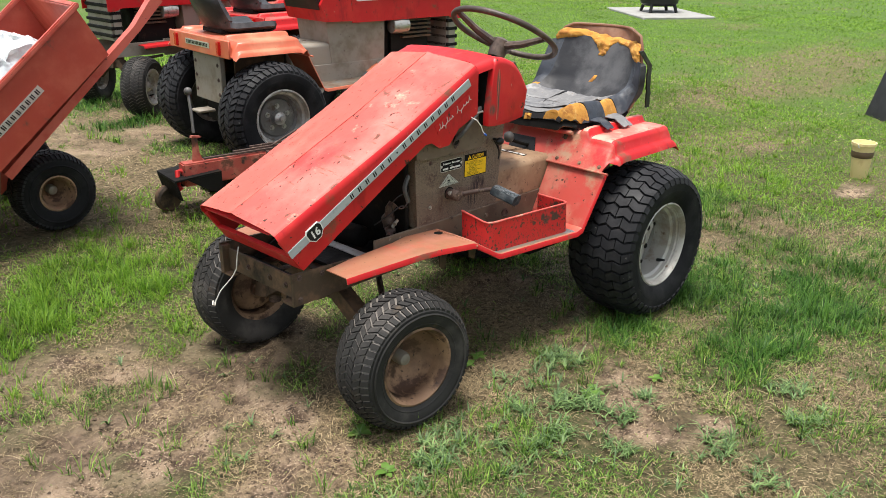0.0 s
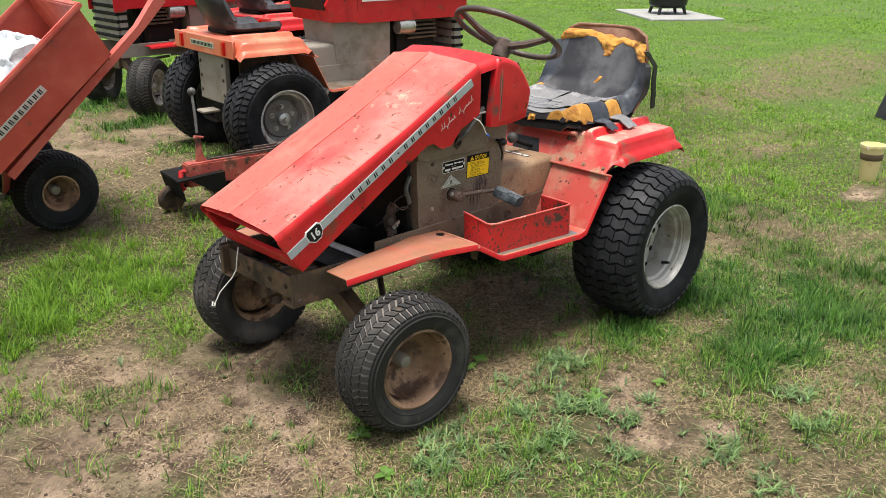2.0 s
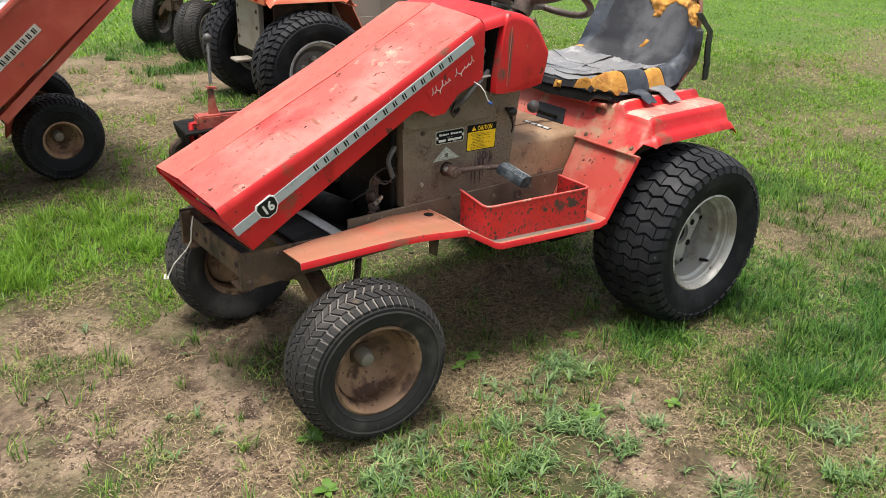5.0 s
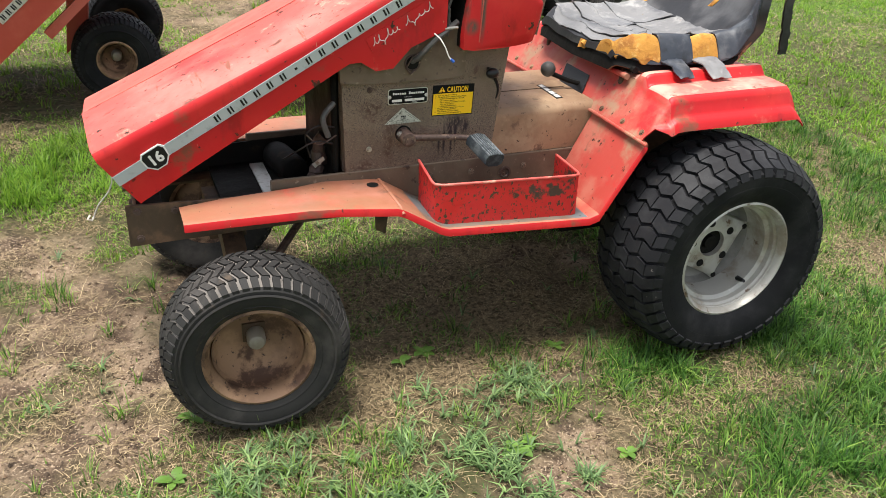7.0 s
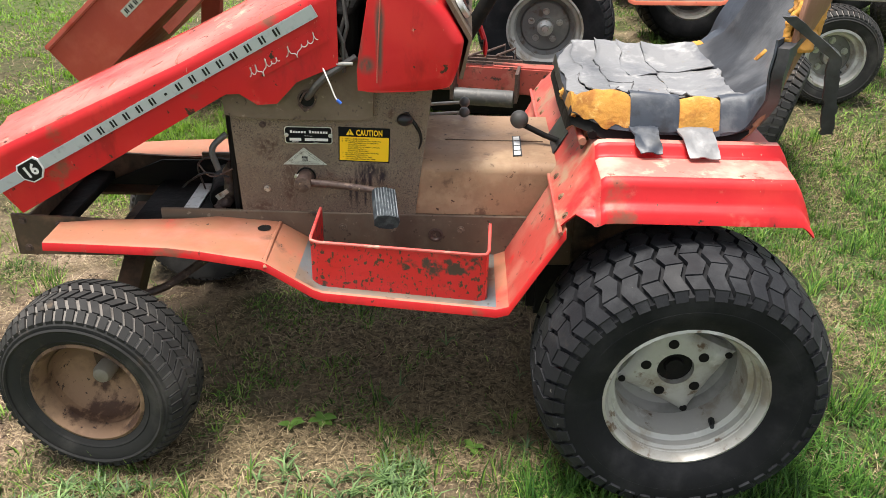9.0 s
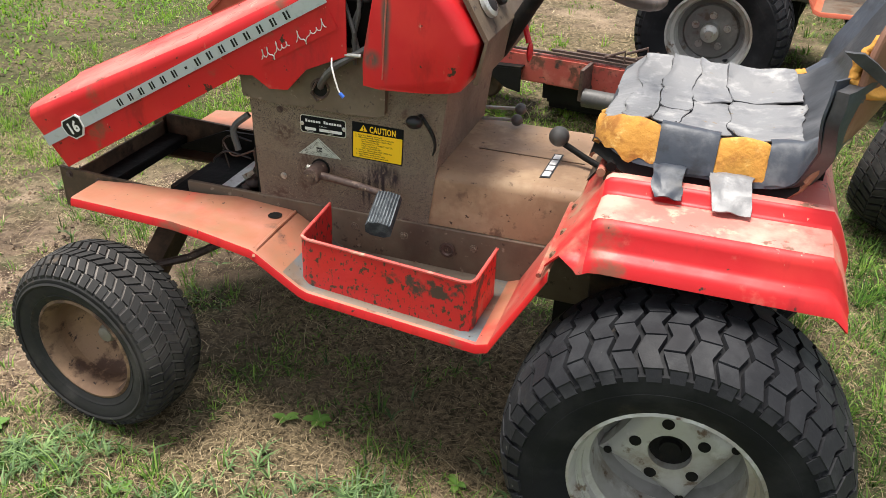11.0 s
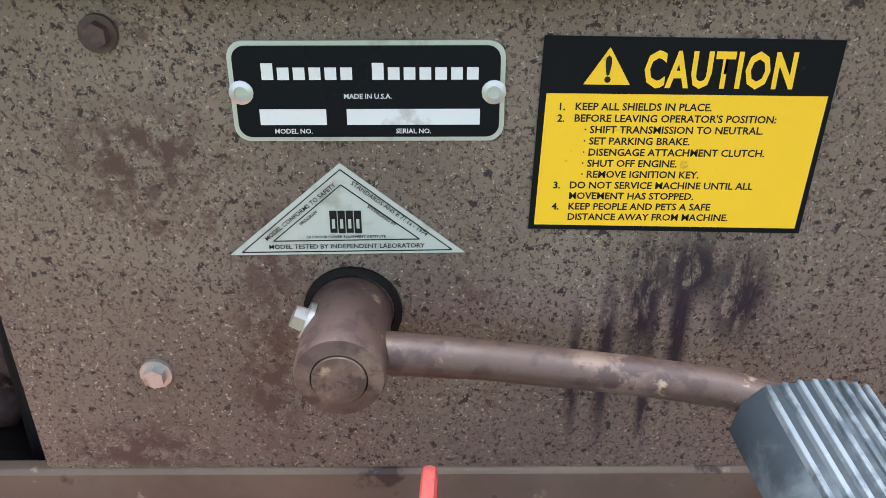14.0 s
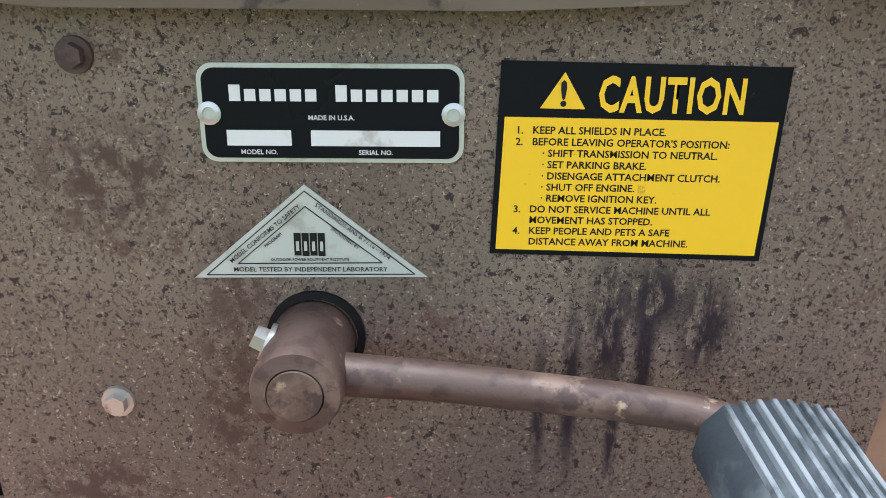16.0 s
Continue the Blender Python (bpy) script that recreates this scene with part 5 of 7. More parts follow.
T1, T2, T3 = (-0.1165, 0.6008), (-0.0325, 0.6018), (-0.0755, 0.6363)
for p, q in ((T1, T2), (T2, T3), (T3, T1)):
    edge_line(p, q, 0.00018)
I1, I2, I3 = (-0.1035, 0.6058), (-0.0455, 0.6066), (-0.0755, 0.6300)
for p, q in ((I1, I2), (I2, I3), (I3, I1)):
    edge_line(p, q, 0.00018)
words("MODEL TESTED BY INDEPENDENT LABORATORY", 0.0028, on_side(-0.0745, 0.6027, py - 0.0009, 0.5), INK, tri_decal, "CENTER", 0.00003)
words("OUTDOOR POWER EQUIPMENT INSTITUTE", 0.0016, on_side(-0.0745, 0.6073, py - 0.0009, 0.5), INK, tri_decal, "CENTER", 0.00003)
words("MODEL CONFORMS TO SAFETY", 0.0026, on_side(-0.0916, 0.6178, py - 0.0009, 39.5), INK, tri_decal, "CENTER", 0.00003)
words("STANDARDS ANS B 71.1a - 1974", 0.0026, on_side(-0.0574, 0.6191, py - 0.0009, -38), INK, tri_decal, "CENTER", 0.00003)
words("PROGRAM", 0.0019, on_side(-0.0885, 0.6155, py - 0.0009, 39.5), INK, tri_decal, "CENTER", 0.00003)
words("SPONSORED BY", 0.0019, on_side(-0.0605, 0.6165, py - 0.0009, -38), INK, tri_decal, "CENTER", 0.00003)
for k in range(4):
    bm = B()
    x = -0.0806 + 0.0032 * k
    prism(bm, [(x, 0.6095 - 0.0002 * (k % 2)), (x + 0.0028, 0.6095 - 0.0002 * (k % 2)), (x + 0.0028, 0.6190), (x, 0.6190)], py - 0.0005, py - 0.0008)
    part("logo_block", bm, INK, tri_decal)
    bm = B()
    prism(bm, [(x + 0.0008, 0.6115), (x + 0.0020, 0.6115), (x + 0.0020, 0.6155), (x + 0.0008, 0.6155)], py - 0.0008, py - 0.0010)
    part("logo_gap", bm, PALE, tri_decal)

bm = B()
prism(bm, [(-0.0025, 0.611), (0.1050, 0.6085), (0.108, 0.685), (0.0, 0.687)], py, py - 0.0005)
caution = part("warning_decal", bm, DARKPLATE, tractor, "yellow and black warning decal reading CAUTION")
bm = B()
prism(bm, [(-0.0003, 0.6130), (0.1028, 0.6108), (0.1052, 0.6645), (0.0018, 0.6660)], py - 0.0005, py - 0.0008)
part("yellow_field", bm, YELLOW, caution)
words("CAUTION", 0.0182, on_side(0.0365, 0.6686, py - 0.0009, -0.8) @ Matrix.Diagonal((0.62, 1, 1, 1)), YELLOW, caution, "LEFT", 0.0006, spacing=1.12)
bm = B()
prism(bm, [(0.0150, 0.6693), (0.0320, 0.6690), (0.0238, 0.6828)], py - 0.0005, py - 0.0008)
sign = part("alert_triangle", bm, YELLOW, caution, "yellow alert triangle")
words("!", 0.0130, on_side(0.0236, 0.6704, py - 0.0009), INK, sign, "CENTER", 0.0004)
LINES = [("1.", "KEEP ALL SHIELDS IN PLACE.", 0), ("2.", "BEFORE LEAVING OPERATOR'S POSITION:", 0), ("", "\u00b7 SHIFT TRANSMISSION TO NEUTRAL.", 1), ("", "\u00b7 SET PARKING BRAKE.", 1),
         ("", "\u00b7 DISENGAGE ATTACHMENT CLUTCH.", 1), ("", "\u00b7 SHUT OFF ENGINE.", 1), ("", "\u00b7 REMOVE IGNITION KEY.", 1), ("3.", "DO NOT SERVICE MACHINE UNTIL ALL", 0), ("", "MOVEMENT HAS STOPPED.", 0),
         ("4.", "KEEP PEOPLE AND PETS A SAFE", 0), ("", "DISTANCE AWAY FROM MACHINE.", 0)]
for k, (num, txt, ind) in enumerate(LINES):
    z = 0.6597 - 0.00447 * k
    if num:
        words(num, 0.0040, on_side(0.0062, z, py - 0.0009, -0.7), INK, caution, "LEFT", 0.00008)
    words(txt, 0.0040, on_side(0.0125 + 0.0040 * ind, z, py - 0.0009, -0.7), INK, caution, "LEFT", 0.00008)

# foot pedal
bm = B()
lathe(bm, [(0.0205, 0.001), (0.0205, -0.002), (0.0175, -0.0025), (0.0172, -0.001)], 28, Matrix.Translation((-0.0735, -0.165, 0.5735)))
part("bearing_ring", bm, IRONGAPS, tractor)
bm = B()
lathe(bm, [(0.0172, 0.0), (0.0175, -0.044), (0.0165, -0.047), (0.0108, -0.048), (0.0104, -0.0465), (0.0101, -0.049), (0.0, -0.0495)], 32, Matrix.Translation((-0.0745, -0.165, 0.5725)))
pedal = part("pedal_hub", bm, RUSTY, tractor, "rusty pedal shaft collar")
bm = B()
hexbolt(bm, (-0.0885, -0.185, 0.580), 0.0055, 0.007, (-0.9, 0, 0.45))
part("set_screw", bm, CHROME, pedal)
bm = B()
tube(bm, [(-0.062, -0.192, 0.5705), (-0.02, -0.196, 0.5695), (0.04, -0.203, 0.5665), (0.07, -0.208, 0.5645), (0.086, -0.214, 0.5625), (0.094, -0.225, 0.558), (0.097, -0.25, 0.550)], [0.0088, 0.0080, 0.0076, 0.0076, 0.0078, 0.0072, 0.0066], 12)
part("pedal_arm", bm, RUSTY, pedal, "bent rusty pedal arm")
pm = Matrix.Translation((0.104, -0.259, 0.552)) @ Euler((radians(14), radians(8), radians(11))).to_matrix().to_4x4()
bm = B()
prism(bm, [(-0.024, -0.016), (-0.012, -0.022), (0.012, -0.022), (0.024, -0.016), (0.026, 0.0), (0.021, 0.009), (0.0, 0.013), (-0.021, 0.009), (-0.026, 0.0)], -0.046, 0.046)
bevel(bm, 0.0025, 2)
bm.transform(pm)
pad = part("pedal_pad", bm, PADRUBBER, pedal, "ribbed black rubber pedal pad")
for k in range(8):
    bm = B()
    x = -0.0205 + 0.00586 * k
    zt = 0.0128 - 8.0 * x * x
    box(bm, x - 0.0011, x + 0.0011, -0.0455, 0.0455, zt - 0.003, zt + 0.0016, pm)
    bevel(bm, 0.0005, 1)
    part("rib", bm, PADWORN, pad)

# gear lever on the tunnel
bm = B()
tube(bm, [(0.50, -0.06, 0.615), (0.44, -0.04, 0.632), (0.392, -0.03, 0.652)], 0.0065, 10)
lev = part("gear_lever", bm, IRONGAPS, tractor, "thin gear lever")
bm = B()
ball(bm, (0.384, -0.028, 0.663), 0.0205, 20)
part("knob", bm, DULLKNOB, lev, "dull grey ball knob")
GA, GB, GC, GD = Vector((0.372, 0.005, 0)), Vector((0.391, 0.008, 0)), Vector((0.389, -0.112, 0)), Vector((0.369, -0.116, 0))
bm = B()
prism(bm, [(p.x, p.y) for p in (GA, GB, GC, GD)], 0.6086, 0.6104, "xy")
lab = part("gear_label", bm, INK, tractor, "worn black and white gear label on the tunnel")
for k in range(4):
    bm = B()
    a, b = 0.04 + 0.24 * k, 0.23 + 0.24 * k
    q = [GA.lerp(GD, a).lerp(GB.lerp(GC, a), 0.15), GA.lerp(GD, a).lerp(GB.lerp(GC, a), 0.85), GA.lerp(GD, b).lerp(GB.lerp(GC, b), 0.85), GA.lerp(GD, b).lerp(GB.lerp(GC, b), 0.15)]
    prism(bm, [(p.x, p.y) for p in q], 0.6104, 0.6110, "xy")
    part("label_bar", bm, WHITE, lab)
for y0, z0 in ((0.16, 0.63), (0.13, 0.615)):
    bm = B()
    tube(bm, [(0.18, y0, z0), (0.255, y0 - 0.01, z0 + 0.01)], 0.004, 8)
    rod = part("control_rod", bm, CHROME, tractor, "small control rod with a grey ball")
    bm = B()
    ball(bm, (0.262, y0 - 0.012, z0 + 0.011), 0.013, 14)
    part("knob", bm, DULLKNOB, rod)

bm = B()
sheet(bm, lambda u, v: (0.449 + 0.040 * u, -0.100 + 0.125 * v + 0.03 * u, 0.5965 + 0.0513 * u + 0.003), 2, 2, 0.001)
part("lever_opening", bm, INK, deck, "dark opening for the gear lever")

# tool tray: three upright sides with a rounded front corner
bm = B()
outer = [(-0.042, -0.195), (-0.047, -0.30), (-0.045, -0.316), (-0.030, -0.325), (0.13, -0.343), (0.298, -0.362), (0.312, -0.358), (0.317, -0.345), (0.322, -0.225)]
zb = 0.394
def tray_pt(u, v):
    i = round(u * (len(outer) - 1))
    x, y = outer[i]
    zt = 0.512 if i == 0 else 0.498
    if 0 < i < 3:
        zt = 0.499
    return (x, y - 0.004 * (1 - v), zb + (zt - zb) * v)
sheet(bm, tray_pt, len(outer) - 1, 3, 0.0035)
tray = part("tool_tray", bm, PITTED, tractor, "open red tool tray with chipped and rusted paint")
bm = B()
tube(bm, [(x, y + 0.001, 0.4985 if k else 0.5125) for k, (x, y) in enumerate(outer)], 0.0034, 8)
part("tray_lip", bm, FADEDSHEEN, tray, "worn pale upper edge")

# hole in the left footboard and hangers under it
bm = B()
lathe(bm, [(0.0, 0.0), (0.0135, 0.0), (0.0145, 0.0006)], 20, Matrix.Translation((-0.164, -0.207, 0.4672)) @ Matrix.Rotation(radians(90), 4, "X"))
part("footboard_hole", bm, IRONGAPS, tractor)
for x, y in ((-0.16, -0.2), (-0.02, -0.2), (-0.12, 0.2), (0.02, 0.22)):
    bm = B()
    top = 0.45 if x < -0.1 else 0.388
    prism(bm, [(x, top), (x + 0.045, top), (x + 0.03, 0.33), (x + 0.006, 0.345)], y, y - 0.006)
    bevel(bm, 0.0015, 1)
    part("hanger", bm, FRAME, tractor, "dark hanger bracket under the frame")

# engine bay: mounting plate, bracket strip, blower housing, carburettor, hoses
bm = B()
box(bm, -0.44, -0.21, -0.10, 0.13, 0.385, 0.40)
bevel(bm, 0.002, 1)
part("engine_plate", bm, IRONGAPS, tractor, "black engine mounting plate")
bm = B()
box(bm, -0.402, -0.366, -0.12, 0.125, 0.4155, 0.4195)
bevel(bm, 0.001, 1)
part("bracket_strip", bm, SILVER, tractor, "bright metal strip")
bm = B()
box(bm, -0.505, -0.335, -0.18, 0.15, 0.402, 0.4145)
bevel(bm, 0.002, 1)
part("cross_plate", bm, IRONGAPS, tractor, "black cross plate under the engine")
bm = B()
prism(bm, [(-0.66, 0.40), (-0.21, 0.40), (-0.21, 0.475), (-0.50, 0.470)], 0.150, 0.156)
part("far_panel", bm, IRONGAPS, tractor, "black inner side panel")
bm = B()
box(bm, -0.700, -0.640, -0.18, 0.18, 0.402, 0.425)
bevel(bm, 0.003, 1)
part("cross_beam", bm, IRONGAPS, tractor, "black cross beam under the bonnet")
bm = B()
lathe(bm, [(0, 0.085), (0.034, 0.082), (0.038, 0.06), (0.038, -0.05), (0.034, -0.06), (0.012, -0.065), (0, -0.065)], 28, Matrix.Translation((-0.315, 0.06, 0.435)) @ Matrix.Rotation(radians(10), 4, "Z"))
part("starter_motor", bm, IRONGAPS, tractor, "grimy black starter motor")
# dark panel added to close the engine bay, no such part known
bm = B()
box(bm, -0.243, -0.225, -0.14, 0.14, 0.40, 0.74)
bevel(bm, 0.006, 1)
part("bay_wall", bm, IRONGAPS, tractor, "dark filler panel added in front of the pedestal")
bm = B()
ball(bm, (-0.262, -0.075, 0.500), 0.024, 16, (0.8, 0.9, 1.3), 0.3, 30)
ball(bm, (-0.275, -0.100, 0.478), 0.018, 14, (1.0, 1.0, 0.8), 0.3, 30)
tube(bm, [(-0.262, -0.080, 0.52), (-0.264, -0.085, 0.545), (-0.252, -0.09, 0.56)], [0.015, 0.014, 0.015], 14)
tube(bm, [(-0.275, -0.100, 0.475), (-0.292, -0.112, 0.462)], [0.009, 0.012], 12)
carb = part("carburettor", bm, RUSTY, tractor, "rusty brown carburettor casting")
bm = B()
prism(bm, [(-0.290, 0.500), (-0.262, 0.518), (-0.258, 0.510), (-0.282, 0.490)], -0.122, -0.118)
hexbolt(bm, (-0.273, -0.122, 0.503), 0.004, 0.004, (0, -1, 0))
part("throttle_lever", bm, CHROME, carb, "small zinc throttle lever")
bm = B()
for x0, z0, r in ((-0.262, 0.425, 0.016), (-0.285, 0.430, 0.012), (-0.258, 0.445, 0.014)):
    ball(bm, (x0, -0.135, z0), r, 12, (1, 1, 0.9), 0.35, 40)
part("oily_fittings", bm, IRONGAPS, tractor, "lumpy oily fittings beside the pedestal")

def eased(pts, n=6):
    """Points along a smooth curve through the given ones."""
    p = [Vector(q) for q in pts]
    p = [p[0] * 2 - p[1]] + p + [p[-1] * 2 - p[-2]]
    out = []
    for a, b_, c, d_ in zip(p, p[1:], p[2:], p[3:]):
        for k in range(n):
            t = k / n
            out.append(0.5 * (2 * b_ + (c - a) * t + (2 * a - 5 * b_ + 4 * c - d_) * t * t + (3 * b_ - a - 3 * c + d_) * t ** 3))
    return out + [p[-2]]


for pts, r, mt in (([(-0.24, -0.15, 0.66), (-0.27, -0.165, 0.63), (-0.26, -0.17, 0.585)], 0.007, DULLKNOB), ([(-0.245, -0.15, 0.56), (-0.29, -0.165, 0.575), (-0.33, -0.15, 0.55), (-0.36, -0.12, 0.52)], 0.0022, BLACKPAINT),
                   ([(-0.24, -0.15, 0.60), (-0.28, -0.16, 0.61), (-0.31, -0.15, 0.585), (-0.30, -0.15, 0.53)], 0.002, BLACKPAINT), ([(-0.235, -0.15, 0.58), (-0.28, -0.16, 0.565), (-0.31, -0.15, 0.59)], 0.002, RUSTY)):
    bm = B()
    tube(bm, eased(pts), r, 7)
    part("engine_wire", bm, mt, tractor, "loose wiring in the engine bay")
# pale cord hanging from the nose
bm = B()
tube(bm, [(-0.735, 0.06, 0.50), (-0.742, 0.06, 0.47), (-0.745, 0.065, 0.43), (-0.755, 0.075, 0.405), (-0.785, 0.10, 0.36), (-0.80, 0.11, 0.325)], 0.0019, 7)
tube(bm, [(-0.80, 0.11, 0.325), (-0.805, 0.105, 0.318), (-0.815, 0.10, 0.325), (-0.808, 0.108, 0.332)], 0.0026, 6)
part("hanging_cord", bm, WIRE, tractor, "white cord hanging from the nose")

# seat: pan, cushions, torn cover pieces and foam
SC = [(0.0, 0.468, 0.722, 0.185), (0.06, 0.475, 0.752, 0.20), (0.14, 0.515, 0.764, 0.235), (0.30, 0.62, 0.757, 0.25), (0.46, 0.735, 0.752, 0.25), (0.56, 0.82, 0.768, 0.254), (0.64, 0.878, 0.812, 0.258),
      (0.76, 0.922, 0.890, 0.252), (0.88, 0.958, 0.965, 0.244), (0.96, 0.976, 1.008, 0.222), (1.0, 0.986, 1.024, 0.182)]


def seat_pt(u, v, lift=0.0):
    x, z, half = along(SC, u)
    a = 2 * v - 1
    k_ = abs(a)
    bol = 0.42 * float(smooth(0.45, 0.80, k_)) - 1.35 * max(0, (k_ - 0.84) / 0.16) ** 1.7
    back = smooth(0.5, 0.72, u)
    y = half * a - 0.04 * float(back)
    z2 = z + (1 - back) * 0.048 * bol * min(1, u * 5) + lift * (1 - back)
    x2 = x - back * ((0.075 + 0.06 * float(smooth(0.64, 0.92, u))) if a < 0 else 0.045) * abs(a) ** 2.2 - lift * back * 0.9
    dip = -0.008 * (1 - abs(a)) * (1 - back)
    return Vector((x2, y, z2 + dip + lift * back * 0.3))


def pan_pt(u, v):
    back = float(smooth(0.5, 0.72, u))
    return seat_pt(u, 0.5 + (v - 0.5) * (1 - 0.07 * back)) + Vector((0.020 * back, 0, -0.022 * (1 - back) - 0.004 * back))


bm = B()
sheet(bm, pan_pt, 30, 20, 0.006, lambda u, v: 1 if u < 0.55 else 0)
seat = part("seat_pan", bm, [SHELL, IRONGAPS], tractor, "rusty brown steel seat pan")
bm = B()
tube(bm, [pan_pt(u / 24, 0.0) for u in range(14, 25)] + [pan_pt(1.0, v / 12) for v in range(1, 12)] + [pan_pt(u / 24, 1.0) for u in range(24, 13, -1)], 0.006, 8)
part("pan_rim", bm, SHELL, seat, "rolled rusty rim of the seat back")
COVER_TOP = [(0.0, 0.78), (0.10, 0.80), (0.22, 0.865), (0.38, 0.885), (0.44, 0.86), (0.475, 0.80), (0.53, 0.795), (0.57, 0.86), (0.66, 0.90), (0.80, 0.905), (0.92, 0.88), (1.0, 0.86)]


def cover_pt(u, v):
    uu = 0.02 + (along(COVER_TOP, v)[0] - 0.02 + 0.012 * noise.noise(Vector((v * 23, 2, 0)))) * u
    return seat_pt(uu, 0.004 + 0.992 * v) + Vector((0, 0, 0.004 * noise.noise(Vector((uu * 9, v * 6, 0)))))


bm = B()
sheet(bm, cover_pt, 44, 44, 0.022, lambda u, v: 1 if (v < 0.115 or v > 0.885) and u > 0.22 else 0)
cover = part("seat_cover", bm, [VINYL, BLUEVINYL], seat, "torn black vinyl bucket seat with yellow foam showing")


def warped(u, v, amount):
    return (u + amount * noise.noise(Vector((u * 11, v * 5, 3.3))) + 0.3 * amount * noise.noise(Vector((u * 34, v * 17, 1))),
            v + 1.6 * amount * noise.noise(Vector((u * 9, v * 6, 8.1))) + 0.5 * amount * noise.noise(Vector((u * 31, v * 19, 6))))


def patch(u0, u1, v0, v1, lift, thick, mat, name, label, seedv, warp=0.02, puff=0.0, curl=0.0):
    """A torn piece that follows the seat's surface; neighbours share their wandering edges."""
    b = B()
    def fn(u, v):
        uu, vv = warped(u0 + (u1 - u0) * u, v0 + (v1 - v0) * v, warp)
        up = lift + puff * (max(0.0, math.sin(math.pi * u)) ** 0.5 * max(0.0, math.sin(math.pi * v)) ** 0.5 + 0.35 * noise.noise(Vector((uu * 26, vv * 13, seedv))))
        up += curl * (abs(2 * u - 1) ** 6 + abs(2 * v - 1) ** 6) * max(0, 0.3 + noise.noise(Vector((u * 1.7, v * 1.7, seedv))))
        return seat_pt(min(max(uu, 0), 1), min(max(vv, 0), 1), up)
    sheet(b, fn, 18, 18, thick)
    return part(name, b, mat, seat, label)


# foam under the torn top of the back, along the near edge and in the tears
def back_foam(u, v):
    lo, hi = 0.765, 0.915 + 0.045 * float(smooth(0.35, 0.95, v)) + 0.012 * noise.noise(Vector((v * 12, 0, 4)))
    uu = lo + (hi - lo) * u
    round_ = math.sin(math.pi * min(1, 0.18 + 0.82 * u)) ** 0.45 if u < 1 else 0
    hidden = 0.03 * float(smooth(0.0, 0.03, along(COVER_TOP, 0.05 + 0.90 * v)[0] - uu))
    lump = -hidden + 0.014 * noise.noise(Vector((u * 3.2, v * 6.5, 2))) + 0.006 * noise.noise(Vector((u * 9, v * 20, 5)))
    return seat_pt(uu, 0.05 + 0.90 * v, -0.016 + 0.026 * round_ + lump)


bm = B()
sheet(bm, back_foam, 24, 60, 0.012)
part("foam", bm, FOAM, seat, "crumbly yellow foam along the torn top of the back", 180)
for k, (u0, u1, v0, v1) in enumerate([(0.055, 0.255, 0.005, 0.105), (0.02, 0.08, 0.05, 0.20), (0.385, 0.49, 0.005, 0.10), (0.64, 0.675, 0.47, 0.50), (0.545, 0.575, 0.88, 0.94), (0.005, 0.05, 0.36, 0.44)]):
    patch(u0, u1, v0, v1, 0.0, 0.012, FOAM, "foam", "exposed crumbly yellow foam", k * 3.3, 0.014, 0.016 if k < 3 else 0.004)
# bleached strips of the cracked cushion cover, sky sheen put into their grey
cells = [(0.065, 0.135, 0.12, 0.50), (0.065, 0.135, 0.50, 0.88), (0.135, 0.215, 0.11, 0.62), (0.135, 0.215, 0.62, 0.90), (0.215, 0.30, 0.11, 0.42), (0.215, 0.30, 0.42, 0.91),
         (0.30, 0.40, 0.11, 0.56), (0.30, 0.40, 0.56, 0.91), (0.40, 0.56, 0.11, 0.34), (0.40, 0.56, 0.34, 0.62), (0.40, 0.545, 0.62, 0.90)]
for k, (u0, u1, v0, v1) in enumerate(cells):
    patch(u0 + 0.0015, u1 - 0.0015, v0 + 0.003, v1 - 0.003, 0.003 + 0.0012 * (k % 3), 0.002, GREYVINYL, "vinyl_piece", "cracked grey vinyl piece, bleached and with painted sheen", 40 + k * 1.7, 0.030, 0.0, 0.006)
for k, (u0, u1, v0, v1) in enumerate([(0.25, 0.385, -0.0, 0.115), (0.49, 0.66, -0.0, 0.12), (0.66, 0.80, 0.0, 0.09)]):
    patch(u0, u1, v0, v1, 0.009 if k == 0 else 0.006, 0.004, BLUEVINYL, "vinyl_flap", "bluish faded vinyl bolster piece", 80 + k * 2.1, 0.008, 0.004)
for u0, w, h in ((0.285, 0.055, 0.050), (0.425, 0.072, 0.085)):
    b = B()
    def flap(u, v):
        x0 = seat_pt(u0, 0.02).x
        path = [(0.0, x0, -0.238, 0.728), (0.25, x0, -0.258, 0.729), (0.55, x0 + 0.002, -0.288, 0.722), (0.75, x0 + 0.004, -0.300, 0.712), (1.0, x0 + 0.008, -0.300 - 0.28 * h, 0.708 - 0.12 * h)]
        p = Vector(along(path, v))
        return p + Vector((w * (u - 0.5) * (1 - 0.2 * v) + 0.006 * noise.noise(Vector((u * 3, v * 3, u0 * 9))), 0.004 * noise.noise(Vector((u * 2, v * 4, 1))), 0.007 * noise.noise(Vector((u * 2.5, v * 2.5, 2)))))
    sheet(b, flap, 8, 14, 0.003)
    part("vinyl_flap", b, BLUEVINYL if u0 < 0.3 else GREYVINYL, seat, "hanging torn vinyl flap")
b = B()
